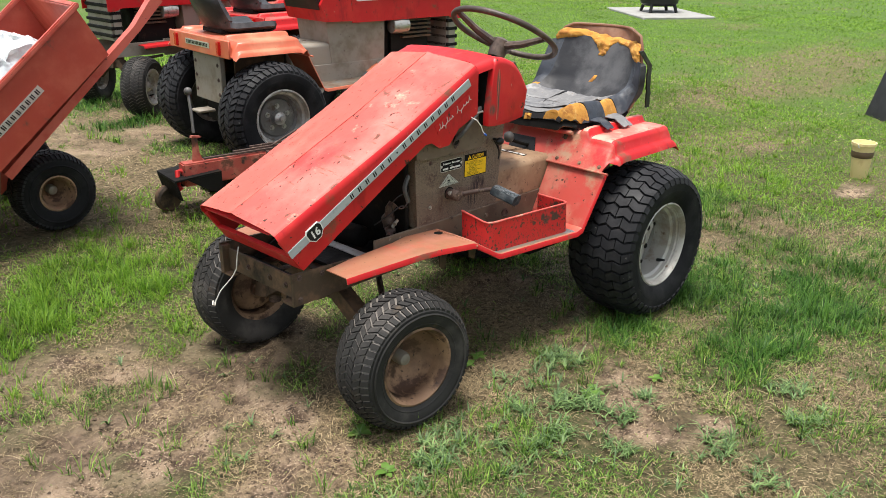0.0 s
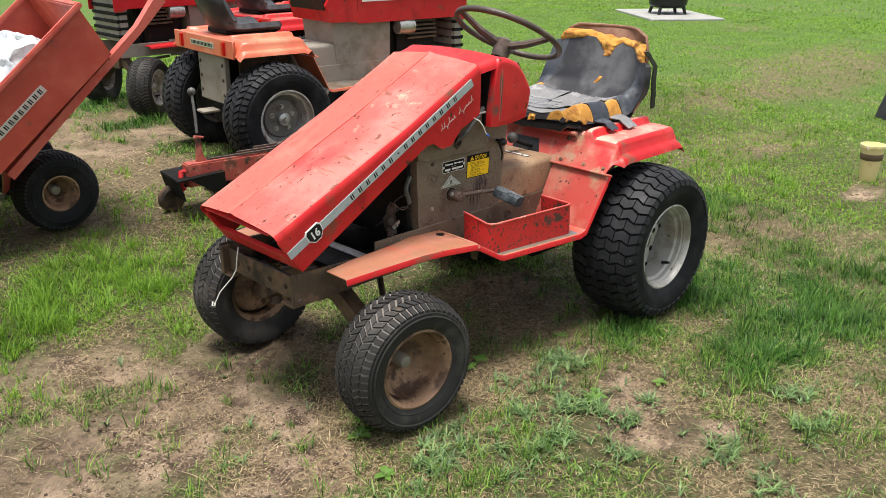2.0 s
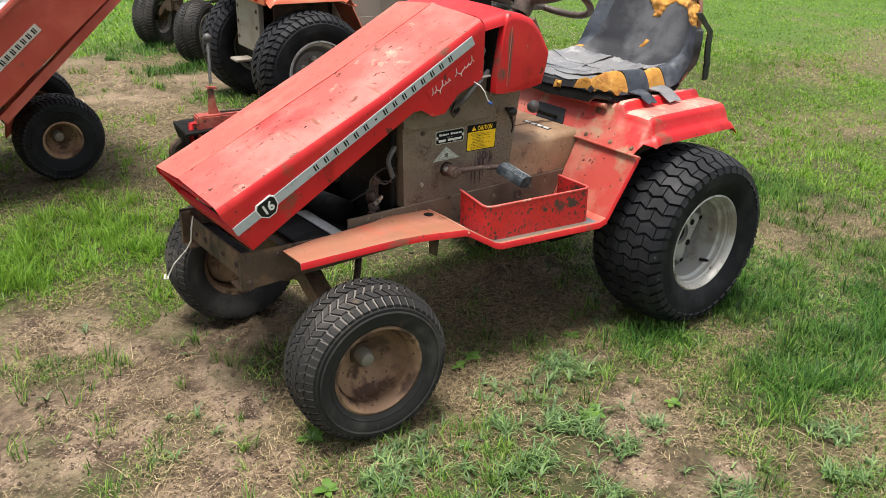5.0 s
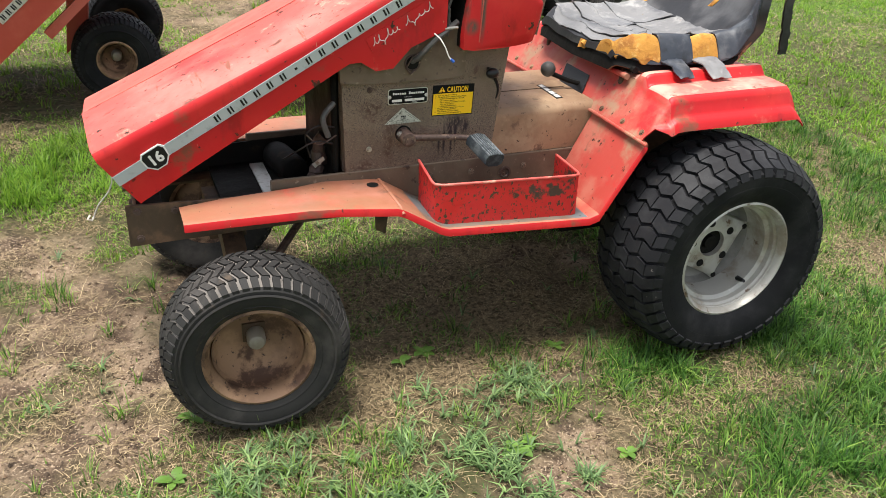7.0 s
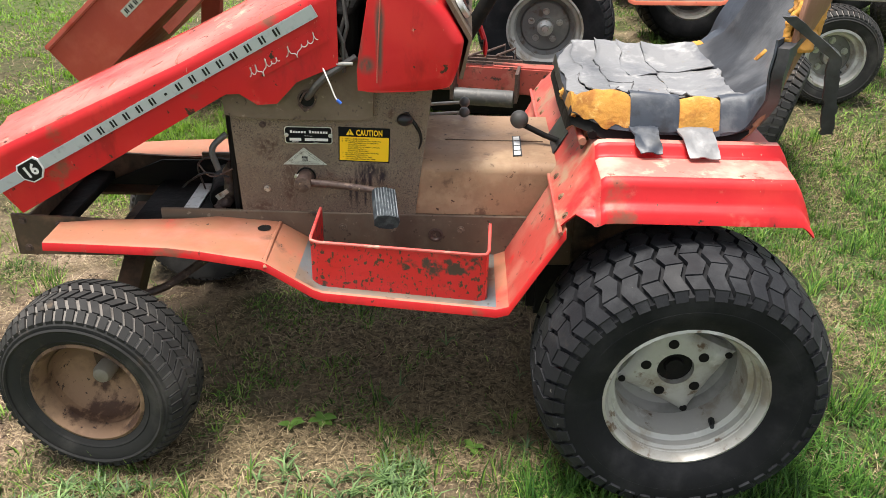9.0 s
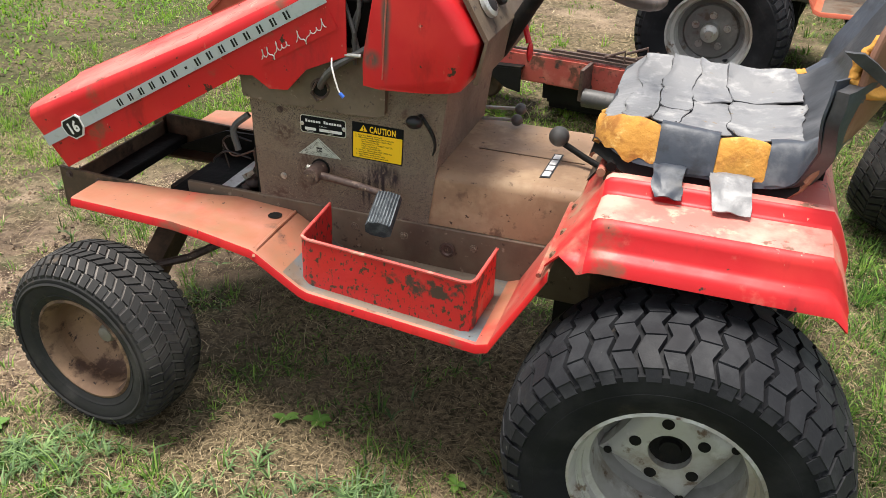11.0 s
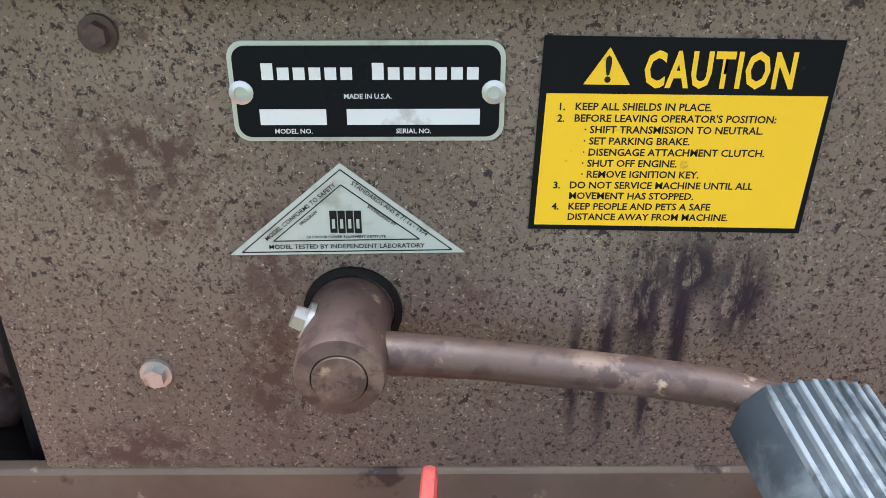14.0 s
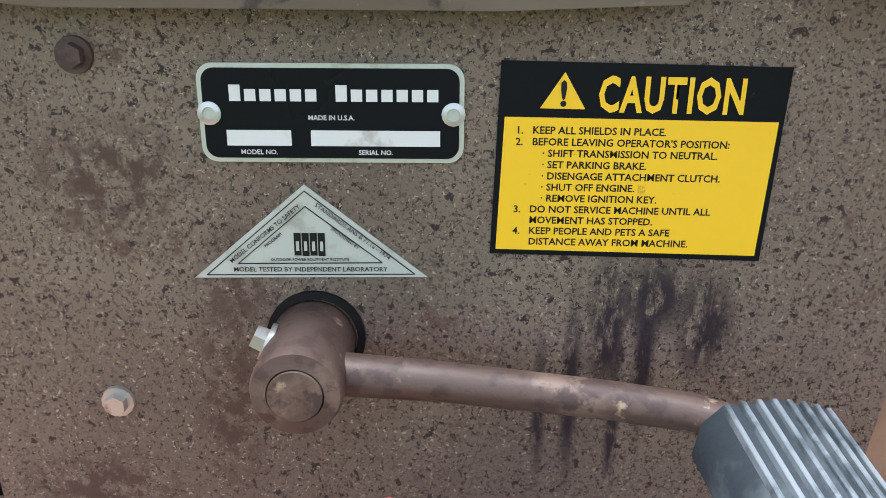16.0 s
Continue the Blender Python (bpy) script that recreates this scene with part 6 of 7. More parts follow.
def strap(u, v):
    top = seat_pt(0.87, 0.01) + Vector((0.006, 0.004, 0.0))
    hang = Vector((0.940, -0.262, 0.885))
    p = top.lerp(hang, min(1, v / 0.22)) if v < 0.22 else Vector((0.938 + 0.030 * v, -0.262 + 0.025 * v + 0.004 * math.sin(v * 5), 0.885 - 0.16 * (v - 0.22) / 0.78))
    return p + Vector((0.026 * (u - 0.5) * (1 + 0.35 * noise.noise(Vector((0, v * 14, 3)))) + 0.004 * noise.noise(Vector((0, v * 9, 1))), 0, 0.004 * noise.noise(Vector((u * 3, v * 9, 1)))))
sheet(b, strap, 4, 26, 0.006)
part("strap", b, VINYL, seat, "ragged black strap hanging from the seat back")
bm = B()
tube(bm, [(0.515, -0.24, 0.709), (0.515, 0.24, 0.709)], 0.009, 8)
box(bm, 0.54, 0.86, -0.14, 0.14, 0.70, 0.722)
part("seat_bracket", bm, IRONGAPS, seat, "dark seat bracket")
bm = B()
tube(bm, [(0.498, -0.232, 0.692), (0.498, 0.232, 0.692)], 0.008, 10)
part("seat_hinge_rod", bm, DUSTRED, seat, "worn red hinge rod in front of the seat")
# rear hitch
bm = B()
box(bm, 0.80, 0.845, -0.12, 0.12, 0.26, 0.42)
box(bm, 0.84, 0.93, -0.04, 0.04, 0.26, 0.275)
bevel(bm, 0.004, 1)
part("hitch_plate", bm, FRAME, tractor, "dark rear hitch plate")


# ---- the other machines behind ----
def plain_seat(parent):
    pts = [(0.0, 0.50, 0.705, 0.15), (0.1, 0.52, 0.730, 0.17), (0.5, 0.76, 0.728, 0.175), (0.60, 0.81, 0.745, 0.175), (0.95, 0.875, 0.875, 0.16), (1.0, 0.88, 0.89, 0.14)]
    def fn(u, v):
        x, z, half = along(pts, u)
        a = 2 * v - 1
        k = float(smooth(0.5, 0.7, u))
        return (x - k * 0.05 * abs(a) ** 2.5, half * a, z + (1 - k) * 0.03 * abs(a) ** 3)
    bm = B()
    sheet(bm, fn, 24, 14, 0.03)
    s = part("seat", bm, VINYL, parent, "black vinyl seat")
    bm = B()
    box(bm, 0.56, 0.82, -0.12, 0.12, 0.70, 0.725)
    bevel(bm, 0.004, 1)
    part("seat_bracket", bm, IRONGAPS, s)


def level_bonnet(parent, paint, number):
    def fn(u, v):
        x = -0.80 + 0.83 * u
        a = 2 * v - 1
        half, r = 0.202, 0.03
        s = abs(a) * (half + 0.20)
        if s < half - r:
            y, z = s, 0.985 - 0.012 * (s / half) ** 2
        elif s < half + r:
            t = (s - half + r) / (2 * r) * math.pi / 2
            y, z = half - r + r * math.sin(t), 0.973 - r * (1 - math.cos(t))
        else:
            y, z = half, 0.943 - (s - half - r)
        return (x, math.copysign(y, a), z - (0.02 * (1 - u) if u < 0.08 else 0))
    bm = B()
    sheet(bm, fn, 16, 36, 0.003)
    b = part("bonnet", bm, paint, parent, "red steel bonnet, closed")
    for y in (-0.2065, 0.2065):
        bm = B()
        box(bm, -0.79, 0.0, y - 0.0012, y + 0.0012, 0.895, 0.925)
        st = part("stripe", bm, WHITE, b, "white stripe with dark letter bars")
        for k in range(14):
            bm = B()
            x = -0.60 + 0.038 * k
            box(bm, x, x + 0.012, y - 0.0022, y + 0.0022, 0.902, 0.918)
            part("letter_bar", bm, INK, st)
        bm = B()
        sg = -1 if y < 0 else 1
        lathe(bm, [(0, -0.004), (0.027, -0.004), (0.029, 0.0)], 24, Matrix.Translation((-0.75, y, 0.91)) @ Matrix.Rotation(math.pi if sg > 0 else 0, 4, "Z"))
        bd = part("badge", bm, WHITE, b, "round white numbered badge")
        bm = B()
        lathe(bm, [(0, -0.0055), (0.0235, -0.0055), (0.0235, -0.003)], 24, Matrix.Translation((-0.75, y, 0.91)) @ Matrix.Rotation(math.pi if sg > 0 else 0, 4, "Z"))
        part("badge_face", bm, INK, bd)
        if number:
            words(number, 0.036, Matrix.Translation((-0.75, y + sg * 0.0062, 0.8975)) @ Euler((radians(90), 0, radians(180 if sg > 0 else 0))).to_matrix().to_4x4(), WHITE, bd, "CENTER", 0.0016)
    bm = B()
    box(bm, -0.81, -0.79, -0.20, 0.20, 0.86, 0.965)
    bevel(bm, 0.008, 2)
    part("nose", bm, paint, b)
    for y in (-0.10, 0.10):
        bm = B()
        box(bm, -0.818, -0.805, y - 0.07, y + 0.07, 0.885, 0.945)
        bevel(bm, 0.008, 2)
        part("headlamp", bm, LENS, b, "rectangular headlamp")
    bm = B()
    box(bm, -0.775, -0.70, -0.19, 0.19, 0.50, 0.79)
    bevel(bm, 0.012, 2)
    g = part("grille", bm, GREY, parent, "grey front grille with dark slots")
    for k in range(5):
        bm = B()
        box(bm, -0.785, -0.70, -0.192, 0.192, 0.525 + 0.05 * k, 0.548 + 0.05 * k)
        bevel(bm, 0.004, 1)
        part("slot", bm, IRONGAPS, g)
    return b


def garden_machine(m, label, paint, deck_top, deck_edge, body, number, front_style="hubbed", rear_style="hubbed", rear_tread="chevron", fx=-0.485, steer=4):
    t = thing("garden_tractor", m, label, "tractor", "parked garden tractors")
    running_gear(t, steer, front_style, rear_style, rear_tread, fx)
    pedestal(t, body, body)
    footboard(t, 1, deck_edge, WORNTRAY)
    footboard(t, -1, deck_edge, WORNTRAY)
    fender_deck(t, deck_top, deck_edge)
    plain_seat(t)
    level_bonnet(t, paint, number).location.z = -0.055
    steering_wheel(t, (0.36, 0, 1.06), 34, BLACKPAINT)
    bm = B()
    prism(bm, [(0.035, 0.78), (0.22, 0.785), (0.25, 0.88), (0.20, 0.97), (0.05, 0.985)], -0.215, 0.215)
    bevel(bm, 0.012, 2)
    bm.transform(Matrix.Translation((0, 0, -0.05)))
    c = part("dash_cowl", bm, paint, t, "red dash cowl")
    bm = B()
    prism(bm, [(0.245, 0.80), (0.268, 0.885), (0.215, 0.972), (0.20, 0.965)], -0.19, 0.19)
    part("dash_panel", bm, BLACKPAINT, c, "black dash panel")
    bm = B()
    box(bm, -0.60, -0.26, -0.14, 0.14, 0.45, 0.80)
    bevel(bm, 0.03, 2)
    e = part("engine", bm, IRONGAPS, t, "dark oily engine")
    for y in (-0.15, 0.15):
        for k in range(6):
            bm = B()
            box(bm, -0.58, -0.36, y - 0.02, y + 0.02, 0.60 + 0.025 * k, 0.612 + 0.025 * k)
            part("cooling_fin", bm, FRAME, e)
        bm = B()
        lathe(bm, [(0, -0.06), (0.045, -0.055), (0.05, 0.0), (0.045, 0.06), (0, 0.06)], 20, Matrix.Translation((-0.33, y * 1.1, 0.68)) @ Matrix.Rotation(radians(90), 4, "Z"))
        part("air_filter", bm, CHROME, e, "round grey air filter")
    for sg in (-1, 1):
        bm = B()
        box(bm, -0.78, -0.15, sg * 0.18, sg * 0.19, 0.39, 0.48)
        bevel(bm, 0.002, 1)
        part("frame_rail", bm, body, t)
        bm = B()
        box(bm, 0.906, 0.926, sg * 0.27 - 0.017, sg * 0.27 + 0.017, 0.612, 0.682)
        bevel(bm, 0.004, 2)
        part("tail_lamp", bm, REDLENS, t, "red tail lamp")
    bm = B()
    box(bm, 0.896, 0.912, -0.38, 0.38, 0.60, 0.694)
    bevel(bm, 0.004, 1)
    back = part("deck_back", bm, deck_edge, t, "rear apron of the mudguard deck")
    bm = B()
    box(bm, 0.9125, 0.9145, -0.15, 0.15, 0.635, 0.665)
    em = part("emblem", bm, SILVER, back, "silver emblem strip with dark bars")
    for k in range(15):
        bm = B()
        y = -0.135 + 0.018 * k
        box(bm, 0.9145, 0.9155, y, y + 0.011, 0.641, 0.659)
        part("letter_bar", bm, INK, em)
    bm = B()
    box(bm, 0.84, 0.87, -0.17, 0.17, 0.33, 0.62)
    box(bm, 0.86, 0.96, -0.05, 0.05, 0.275, 0.29)
    bevel(bm, 0.004, 1)
    h = part("rear_plate", bm, body, t, "grey rear plate with bolt holes")
    for y in (-0.14, 0.14):
        for z in (0.38, 0.46, 0.54):
            bm = B()
            hexbolt(bm, (0.87, y, z), 0.008, 0.006, (1, 0, 0))
            part("bolt", bm, RUSTY, h)
    return t


garden_machine(pose(1.343, 2.159, 0.148, 0, 0, 174), "orange-decked garden tractor numbered 14, parked on the grass", RED, ORANGE, ORANGE, GREY, "14")
garden_machine(pose(2.12, 3.14, 0.15, 0, 0, 180), "red garden tractor with a faded deck, parked behind another", RED, FADEDSHEEN, RED, GREY, "")
garden_machine(pose(1.45, 3.98, 0.15, 0, 0, 0), "red garden tractor with a grey slotted grille", RED, FADEDSHEEN, RED, GREY, "", fx=-0.70, steer=38)

# ---- tipped dump cart ----
YAW, PITCH = radians(-6), radians(41)
CO = Vector((-0.465, 1.365, 0.907))
CU = Vector((math.cos(YAW) * math.cos(PITCH), math.sin(YAW) * math.cos(PITCH), math.sin(PITCH)))
CW_ = Vector((-math.sin(YAW), math.cos(YAW), 0))
CV = CW_.cross(CU) * -1
cm = Matrix(((CU.x, CW_.x, CV.x, CO.x), (CU.y, CW_.y, CV.y, CO.y), (CU.z, CW_.z, CV.z, CO.z), (0, 0, 0, 1)))
cart = thing("dump_cart", Matrix.Translation((-0.70, 1.6, 0.15)), "dull orange-red steel dump cart, tipped back with its drawbar raised", "cart")
cart_in = cart.matrix_basis.inverted()


def cart_part(name, bm, mat, parent, label=""):
    bm.transform(cart_in @ cm)
    return part(name, bm, mat, parent, label)


bm = B()
T = 0.006
prism(bm, [(-1.05, 0.0), (0.0, 0.0), (0.045, 0.215), (-1.05, 0.215)], 0.0, T)
side = cart_part("side_panel", bm, CART, cart, "flat red side panel with a lettered strip")
bm = B()
prism(bm, [(-1.05, 0.0), (0.0, 0.0), (0.045, 0.215), (-1.05, 0.215)], 0.76 - T, 0.76)
cart_part("side_panel", bm, CART, cart)
bm = B()
prism(bm, [(-0.006, 0.0), (0.0, 0.0), (0.045, 0.215), (0.039, 0.215)], T, 0.76 - T)
cart_part("front_panel", bm, CART, cart, "red front panel")
bm = B()
box(bm, -1.05, -0.006, T, 0.76 - T, 0.0, 0.005)
cart_part("floor_panel", bm, CART, cart, "red bin floor")
bm = B()
for a, b in (((-1.05, -0.012), (0.062, 0.012)), ((-1.05, 0.748), (0.062, 0.772)), ((0.038, 0.012), (0.062, 0.748))):
    box(bm, a[0], b[0], a[1], b[1], 0.202, 0.224)
bevel(bm, 0.005, 2)
cart_part("rim", bm, CARTRIM, cart, "faded pink rolled rim")
for w in (0.03,):
    bm = B()
    prism(bm, [(-0.62, -0.062), (0.16, -0.038), (0.32, -0.024), (0.32, 0.010), (0.28, 0.016), (0.16, -0.008), (-0.62, -0.026)], w, w + 0.05)
    bevel(bm, 0.004, 2)
    bar = cart_part("drawbar", bm, CARTRIM, cart, "raised steel drawbar, scuffed red paint")
    bm = B()
    tube(bm, [(0.30, w + 0.025, -0.03), (0.30, w + 0.025, 0.05)], 0.008, 8)
    tube(bm, [(0.31, w + 0.025, 0.02), (0.33, w + 0.0, -0.01), (0.36, w - 0.02, -0.05)], 0.004, 6)
    cart_part("hitch_pin", bm, RUSTY, bar, "rusty hitch pin and clip")
bm = B()
prism(bm, [(-0.70, -0.16), (-0.52, -0.005), (-0.40, -0.005), (-0.58, -0.16)], 0.30, 0.34)
bevel(bm, 0.004, 1)
cart_part("axle_bracket", bm, CART, cart, "red axle bracket")
bm = B()
box(bm, -0.69, -0.275, -0.0012, 0.0, 0.085, 0.117)
strip = cart_part("lettered_strip", bm, SILVER, side, "silver strip with dark letter bars")
for k in range(15):
    bm = B()
    x = -0.675 + 0.0265 * k
    box(bm, x, x + 0.006, -0.0022, -0.0012, 0.091, 0.111)
    box(bm, x + 0.009, x + 0.014, -0.0022, -0.0012, 0.091, 0.111)
    cart_part("letter_bar", bm, INK, strip)
for w, fl in ((0.0, 0), (0.64, 180)):
    c = Vector((-0.667, 1.65, 0.323)) + CW_ * w
    wheel(cart, cart_in @ pose(c.x, c.y, c.z, 0, 0, math.degrees(YAW) + 4 + fl), 0.172, 0.175, 0.068, "fine", "rusty", "small cart wheel with a rusty rim")
bm = B()
a0, a1 = Vector((-0.667, 1.65, 0.323)), Vector((-0.667, 1.65, 0.323)) + CW_ * 0.64
tube(bm, [cart_in @ a0, cart_in @ a1], 0.016, 10)
part("axle", bm, RUSTY, cart)
# crumpled clear sheet in the cart
def crumple(u, v):
    p = Vector((-0.52 + 0.44 * u, 0.10 + 0.55 * v, 0.012 + 0.27 * max(0.0, math.sin(math.pi * u)) ** 0.45 * max(0.0, math.sin(math.pi * v)) ** 0.35))
    n3 = Vector([noise.noise(p * 9 + Vector((k * 7, 0, 0))) for k in range(3)])
    k = min(1.0, 6 * min(u, 1 - u, v, 1 - v))
    return p + 0.045 * n3 * k + 0.02 * k * Vector([noise.noise(p * 27 + Vector((k_ * 5, 3, 0))) for k_ in range(3)])
bm = B()
sheet(bm, crumple, 40, 40, 0.002)
bm.transform(cm)
tagged(obj("plastic_sheet", bm, PLASTIC, angle=25), "crumpled clear and white plastic sheet lying in the cart", "plastic sheet")

# ---- mower deck frame on the grass between the tractors ----
mower = thing("mower_deck", Matrix.Translation((0.25, 1.40, 0.15)), "red mower deck frame with a lever, lying on the grass", "mower deck")
mi = mower.matrix_basis.inverted()


def mow(name, bm, mat, parent, label=""):
    bm.transform(mi)
    return part(name, bm, mat, parent, label)


MB0, MB1 = Vector((-0.17, 1.43, 0.335)), Vector((0.75, 1.30, 0.345))
bd = (MB1 - MB0).normalized()
bmx = Matrix(((bd.x, -bd.y, 0, MB0.x), (bd.y, bd.x, 0, MB0.y), (0, 0, 1, MB0.z), (0, 0, 0, 1)))
bm = B()
L = (MB1 - MB0).length
box(bm, 0, L, -0.035, 0.035, -0.05, 0.055, bmx)
bevel(bm, 0.006, 2)
beam = mow("beam", bm, RUSTRED, mower, "rust-eaten faded red box beam")
bm = B()
tube(bm, [bmx @ Vector((0.0, 0, 0.02)), bmx @ Vector((-0.02, 0, 0.02)), bmx @ Vector((-0.03, -0.02, -0.04)), bmx @ Vector((-0.02, -0.03, -0.06))], 0.012, 8)
mow("hook", bm, RED, mower, "red hook at the beam's end")
bm = B()
prism(bm, [(0.055, 0.05), (0.105, 0.05), (0.090, 0.09), (0.084, 0.165), (0.062, 0.170), (0.060, 0.09)], -0.006, 0.006)
prism(bm, [(0.055, 0.165), (0.098, 0.160), (0.100, 0.167), (0.06, 0.175)], -0.012, 0.012)
bm.transform(bmx)
bevel(bm, 0.002, 1)
post = mow("post", bm, RUSTRED, mower, "short flat red post with a folded top")
bm = B()
tube(bm, [bmx @ Vector((0.08, 0.02, 0.18)), bmx @ Vector((0.09, 0.05, 0.26)), bmx @ Vector((0.10, 0.09, 0.34))], 0.007, 8)
ball(bm, bmx @ Vector((0.102, 0.095, 0.355)), 0.019, 14)
mow("lever", bm, DULLKNOB, mower, "grey lever with a ball knob")
bm = B()
for k, (a, b, h) in enumerate(((0.10, 0.55, 0.062), (0.25, 0.66, 0.07), (0.34, 0.62, 0.078))):
    box(bm, a, b, -0.03 + 0.014 * k, -0.018 + 0.014 * k, h, h + 0.008, bmx)
    tube(bm, [bmx @ Vector((b - 0.03, -0.02 + 0.014 * k, h)), bmx @ Vector((b - 0.03, -0.02 + 0.014 * k, h + 0.05)), bmx @ Vector((b - 0.10, -0.02 + 0.014 * k, h + 0.02))], 0.005, 6)
mow("linkage", bm, RUSTY, mower, "rusty flat linkage bars")
bm = B()
tube(bm, [bmx @ Vector((0.42, -0.12, -0.04)), bmx @ Vector((0.64, -0.12, -0.04))], 0.032, 18)
mow("roller", bm, DULLKNOB, mower, "grey rubber roller")
for x in (0.41, 0.65):
    bm = B()
    prism(bm, [(x - 0.006, -0.14), (x + 0.006, -0.14), (x + 0.006, -0.03), (x - 0.006, -0.03)], -0.05, 0.06, "xy")
    bm.transform(bmx)
    mow("roller_arm", bm, RUSTY, mower)
# dark box stands for the black shadow in the hollow under the beam
bm = B()
box(bm, 0.20, 0.80, 0.04, 0.40, -0.17, -0.03, bmx)
bevel(bm, 0.03, 2)
mow("deck_shell", bm, IRONGAPS, mower, "dark box standing for the shaded hollow under the beam")
bm = B()
prism(bm, [(-0.06, -0.012), (0.16, 0.004), (0.16, 0.010), (-0.06, -0.004)], -0.07, 0.16, "xz")
prism(bm, [(-0.06, -0.012), (0.16, 0.004), (0.16, -0.095), (0.02, -0.10)], 0.150, 0.156, "xz")
prism(bm, [(0.0, -0.010), (0.16, 0.004), (0.16, -0.085), (0.10, -0.075)], -0.07, -0.064, "xz")
prism(bm, [(-0.062, -0.010), (-0.054, -0.010), (-0.030, -0.10), (-0.038, -0.10)], -0.07, 0.155, "xz")
bm.transform(bmx)
mow("chute", bm, IRONGAPS, mower, "dark open discharge chute")
for x, y in ((-0.04, 0.10), (0.75, 0.12)):
    c = bmx @ Vector((x, y, -0.125))
    bm = B()
    lathe(bm, [(0, -0.022), (0.05, -0.022), (0.06, -0.014), (0.062, 0.014), (0.05, 0.022), (0, 0.022)], 24, Matrix.Translation(c))
    mow("gauge_wheel", bm, FRAME, mower, "small dirty gauge wheel")

# ---- loose wheel and boards behind the rear of the tractor ----
spare = thing("loose_wheel", pose(1.30, 1.12, 0.30, 0, -8, 62), "loose tractor wheel with a chevron tread, standing on the grass", "wheel")
wheel(spare, pose(0, 0, 0, 12, 0, 0), 0.25, 0.24, 0.14, "chevron", "hubbed", "steel rim")
tagged(obj("wooden_board", bevel(box(B(), -0.05, 0.05, -0.42, 0.42, 0.0, 0.035, pose(0.63, 1.27, 0.085, 6, 0, -18)), 0.003, 1), WOOD), "pale weathered board lying behind the tractor", "board")

# ---- cream pot, fire pit on its slab, dark cart edge ----
pot = thing("plant_pot", pose(3.25, -0.345, 0.0), "tall cream plastic pot with a brown band, on a bare patch", "pot")
bm = B()
pot.scale = (0.88, 0.88, 0.83)
prof = [(0.0, 0.0), (0.050, 0.0), (0.053, 0.01), (0.072, 0.24), (0.080, 0.245), (0.080, 0.262), (0.072, 0.262), (0.068, 0.24), (0.05, 0.2), (0.0, 0.2)]
lathe(bm, [(r, a) for r, a in prof], 32, Matrix.Rotation(radians(90), 4, "X"))
part("pot_body", bm, CREAM, pot, "cream plastic pot wall")
bm = B()
lathe(bm, [(0.0665, 0.155), (0.0695, 0.16), (0.0715, 0.195), (0.0690, 0.20)], 32, Matrix.Rotation(radians(90), 4, "X"))
part("band", bm, BANDBROWN, pot, "brown printed band")
bm = B()
for sg in (-1, 1):
    tube(bm, [(sg * 0.078, 0, 0.235), (sg * 0.10, 0, 0.245), (sg * 0.105, 0, 0.262)], 0.004, 6)
part("handle", bm, WHITE, pot, "thin white handle")

slab = thing("concrete_slab", pose(10.25, 5.30, 0.03, 0, 0, -38), "pale concrete slab in the lawn", "slab")
bm = B()
box(bm, -0.56, 0.56, -0.88, 0.88, 0.02, 0.15)
bevel(bm, 0.012, 1)
part("slab_top", bm, CONCRETE, slab)
pit = thing("fire_pit", pose(10.25, 5.30, 0.18, 0, 0, -38), "round black steel fire pit on short legs", "fire pit")
bm = B()
lathe(bm, [(0.0, 0.10), (0.24, 0.10), (0.29, 0.14), (0.31, 0.34), (0.33, 0.35), (0.33, 0.37), (0.30, 0.37), (0.28, 0.20), (0.0, 0.15)], 28, Matrix.Rotation(radians(90), 4, "X"))
part("bowl", bm, BLACKPAINT, pit, "black steel bowl")
for k in range(4):
    a = math.pi / 4 + math.pi / 2 * k
    bm = B()
    tube(bm, [(0.22 * math.cos(a), 0.22 * math.sin(a), 0.22), (0.30 * math.cos(a), 0.30 * math.sin(a), 0.0)], [0.03, 0.025], 8)
    part("leg", bm, BLACKPAINT, pit)

frame_box = thing("dark_trailer", pose(4.84, -0.16, 0.0, 0, 0, -42), "edge of a black-painted trailer with a bright latch", "trailer")
bm = B()
prism(bm, [(-0.05, 0.0), (0.9, 0.0), (0.9, 0.62), (0.14, 0.62)], -0.0, 0.6)
bevel(bm, 0.01, 1)
part("trailer_body", bm, BLACKPAINT, frame_box, "black steel trailer body")
bm = B()
prism(bm, [(-0.005, 0.10), (0.03, 0.22), (0.02, 0.225), (-0.015, 0.105)], 0.05, 0.17)
part("latch", bm, SILVER, frame_box, "bright metal latch")

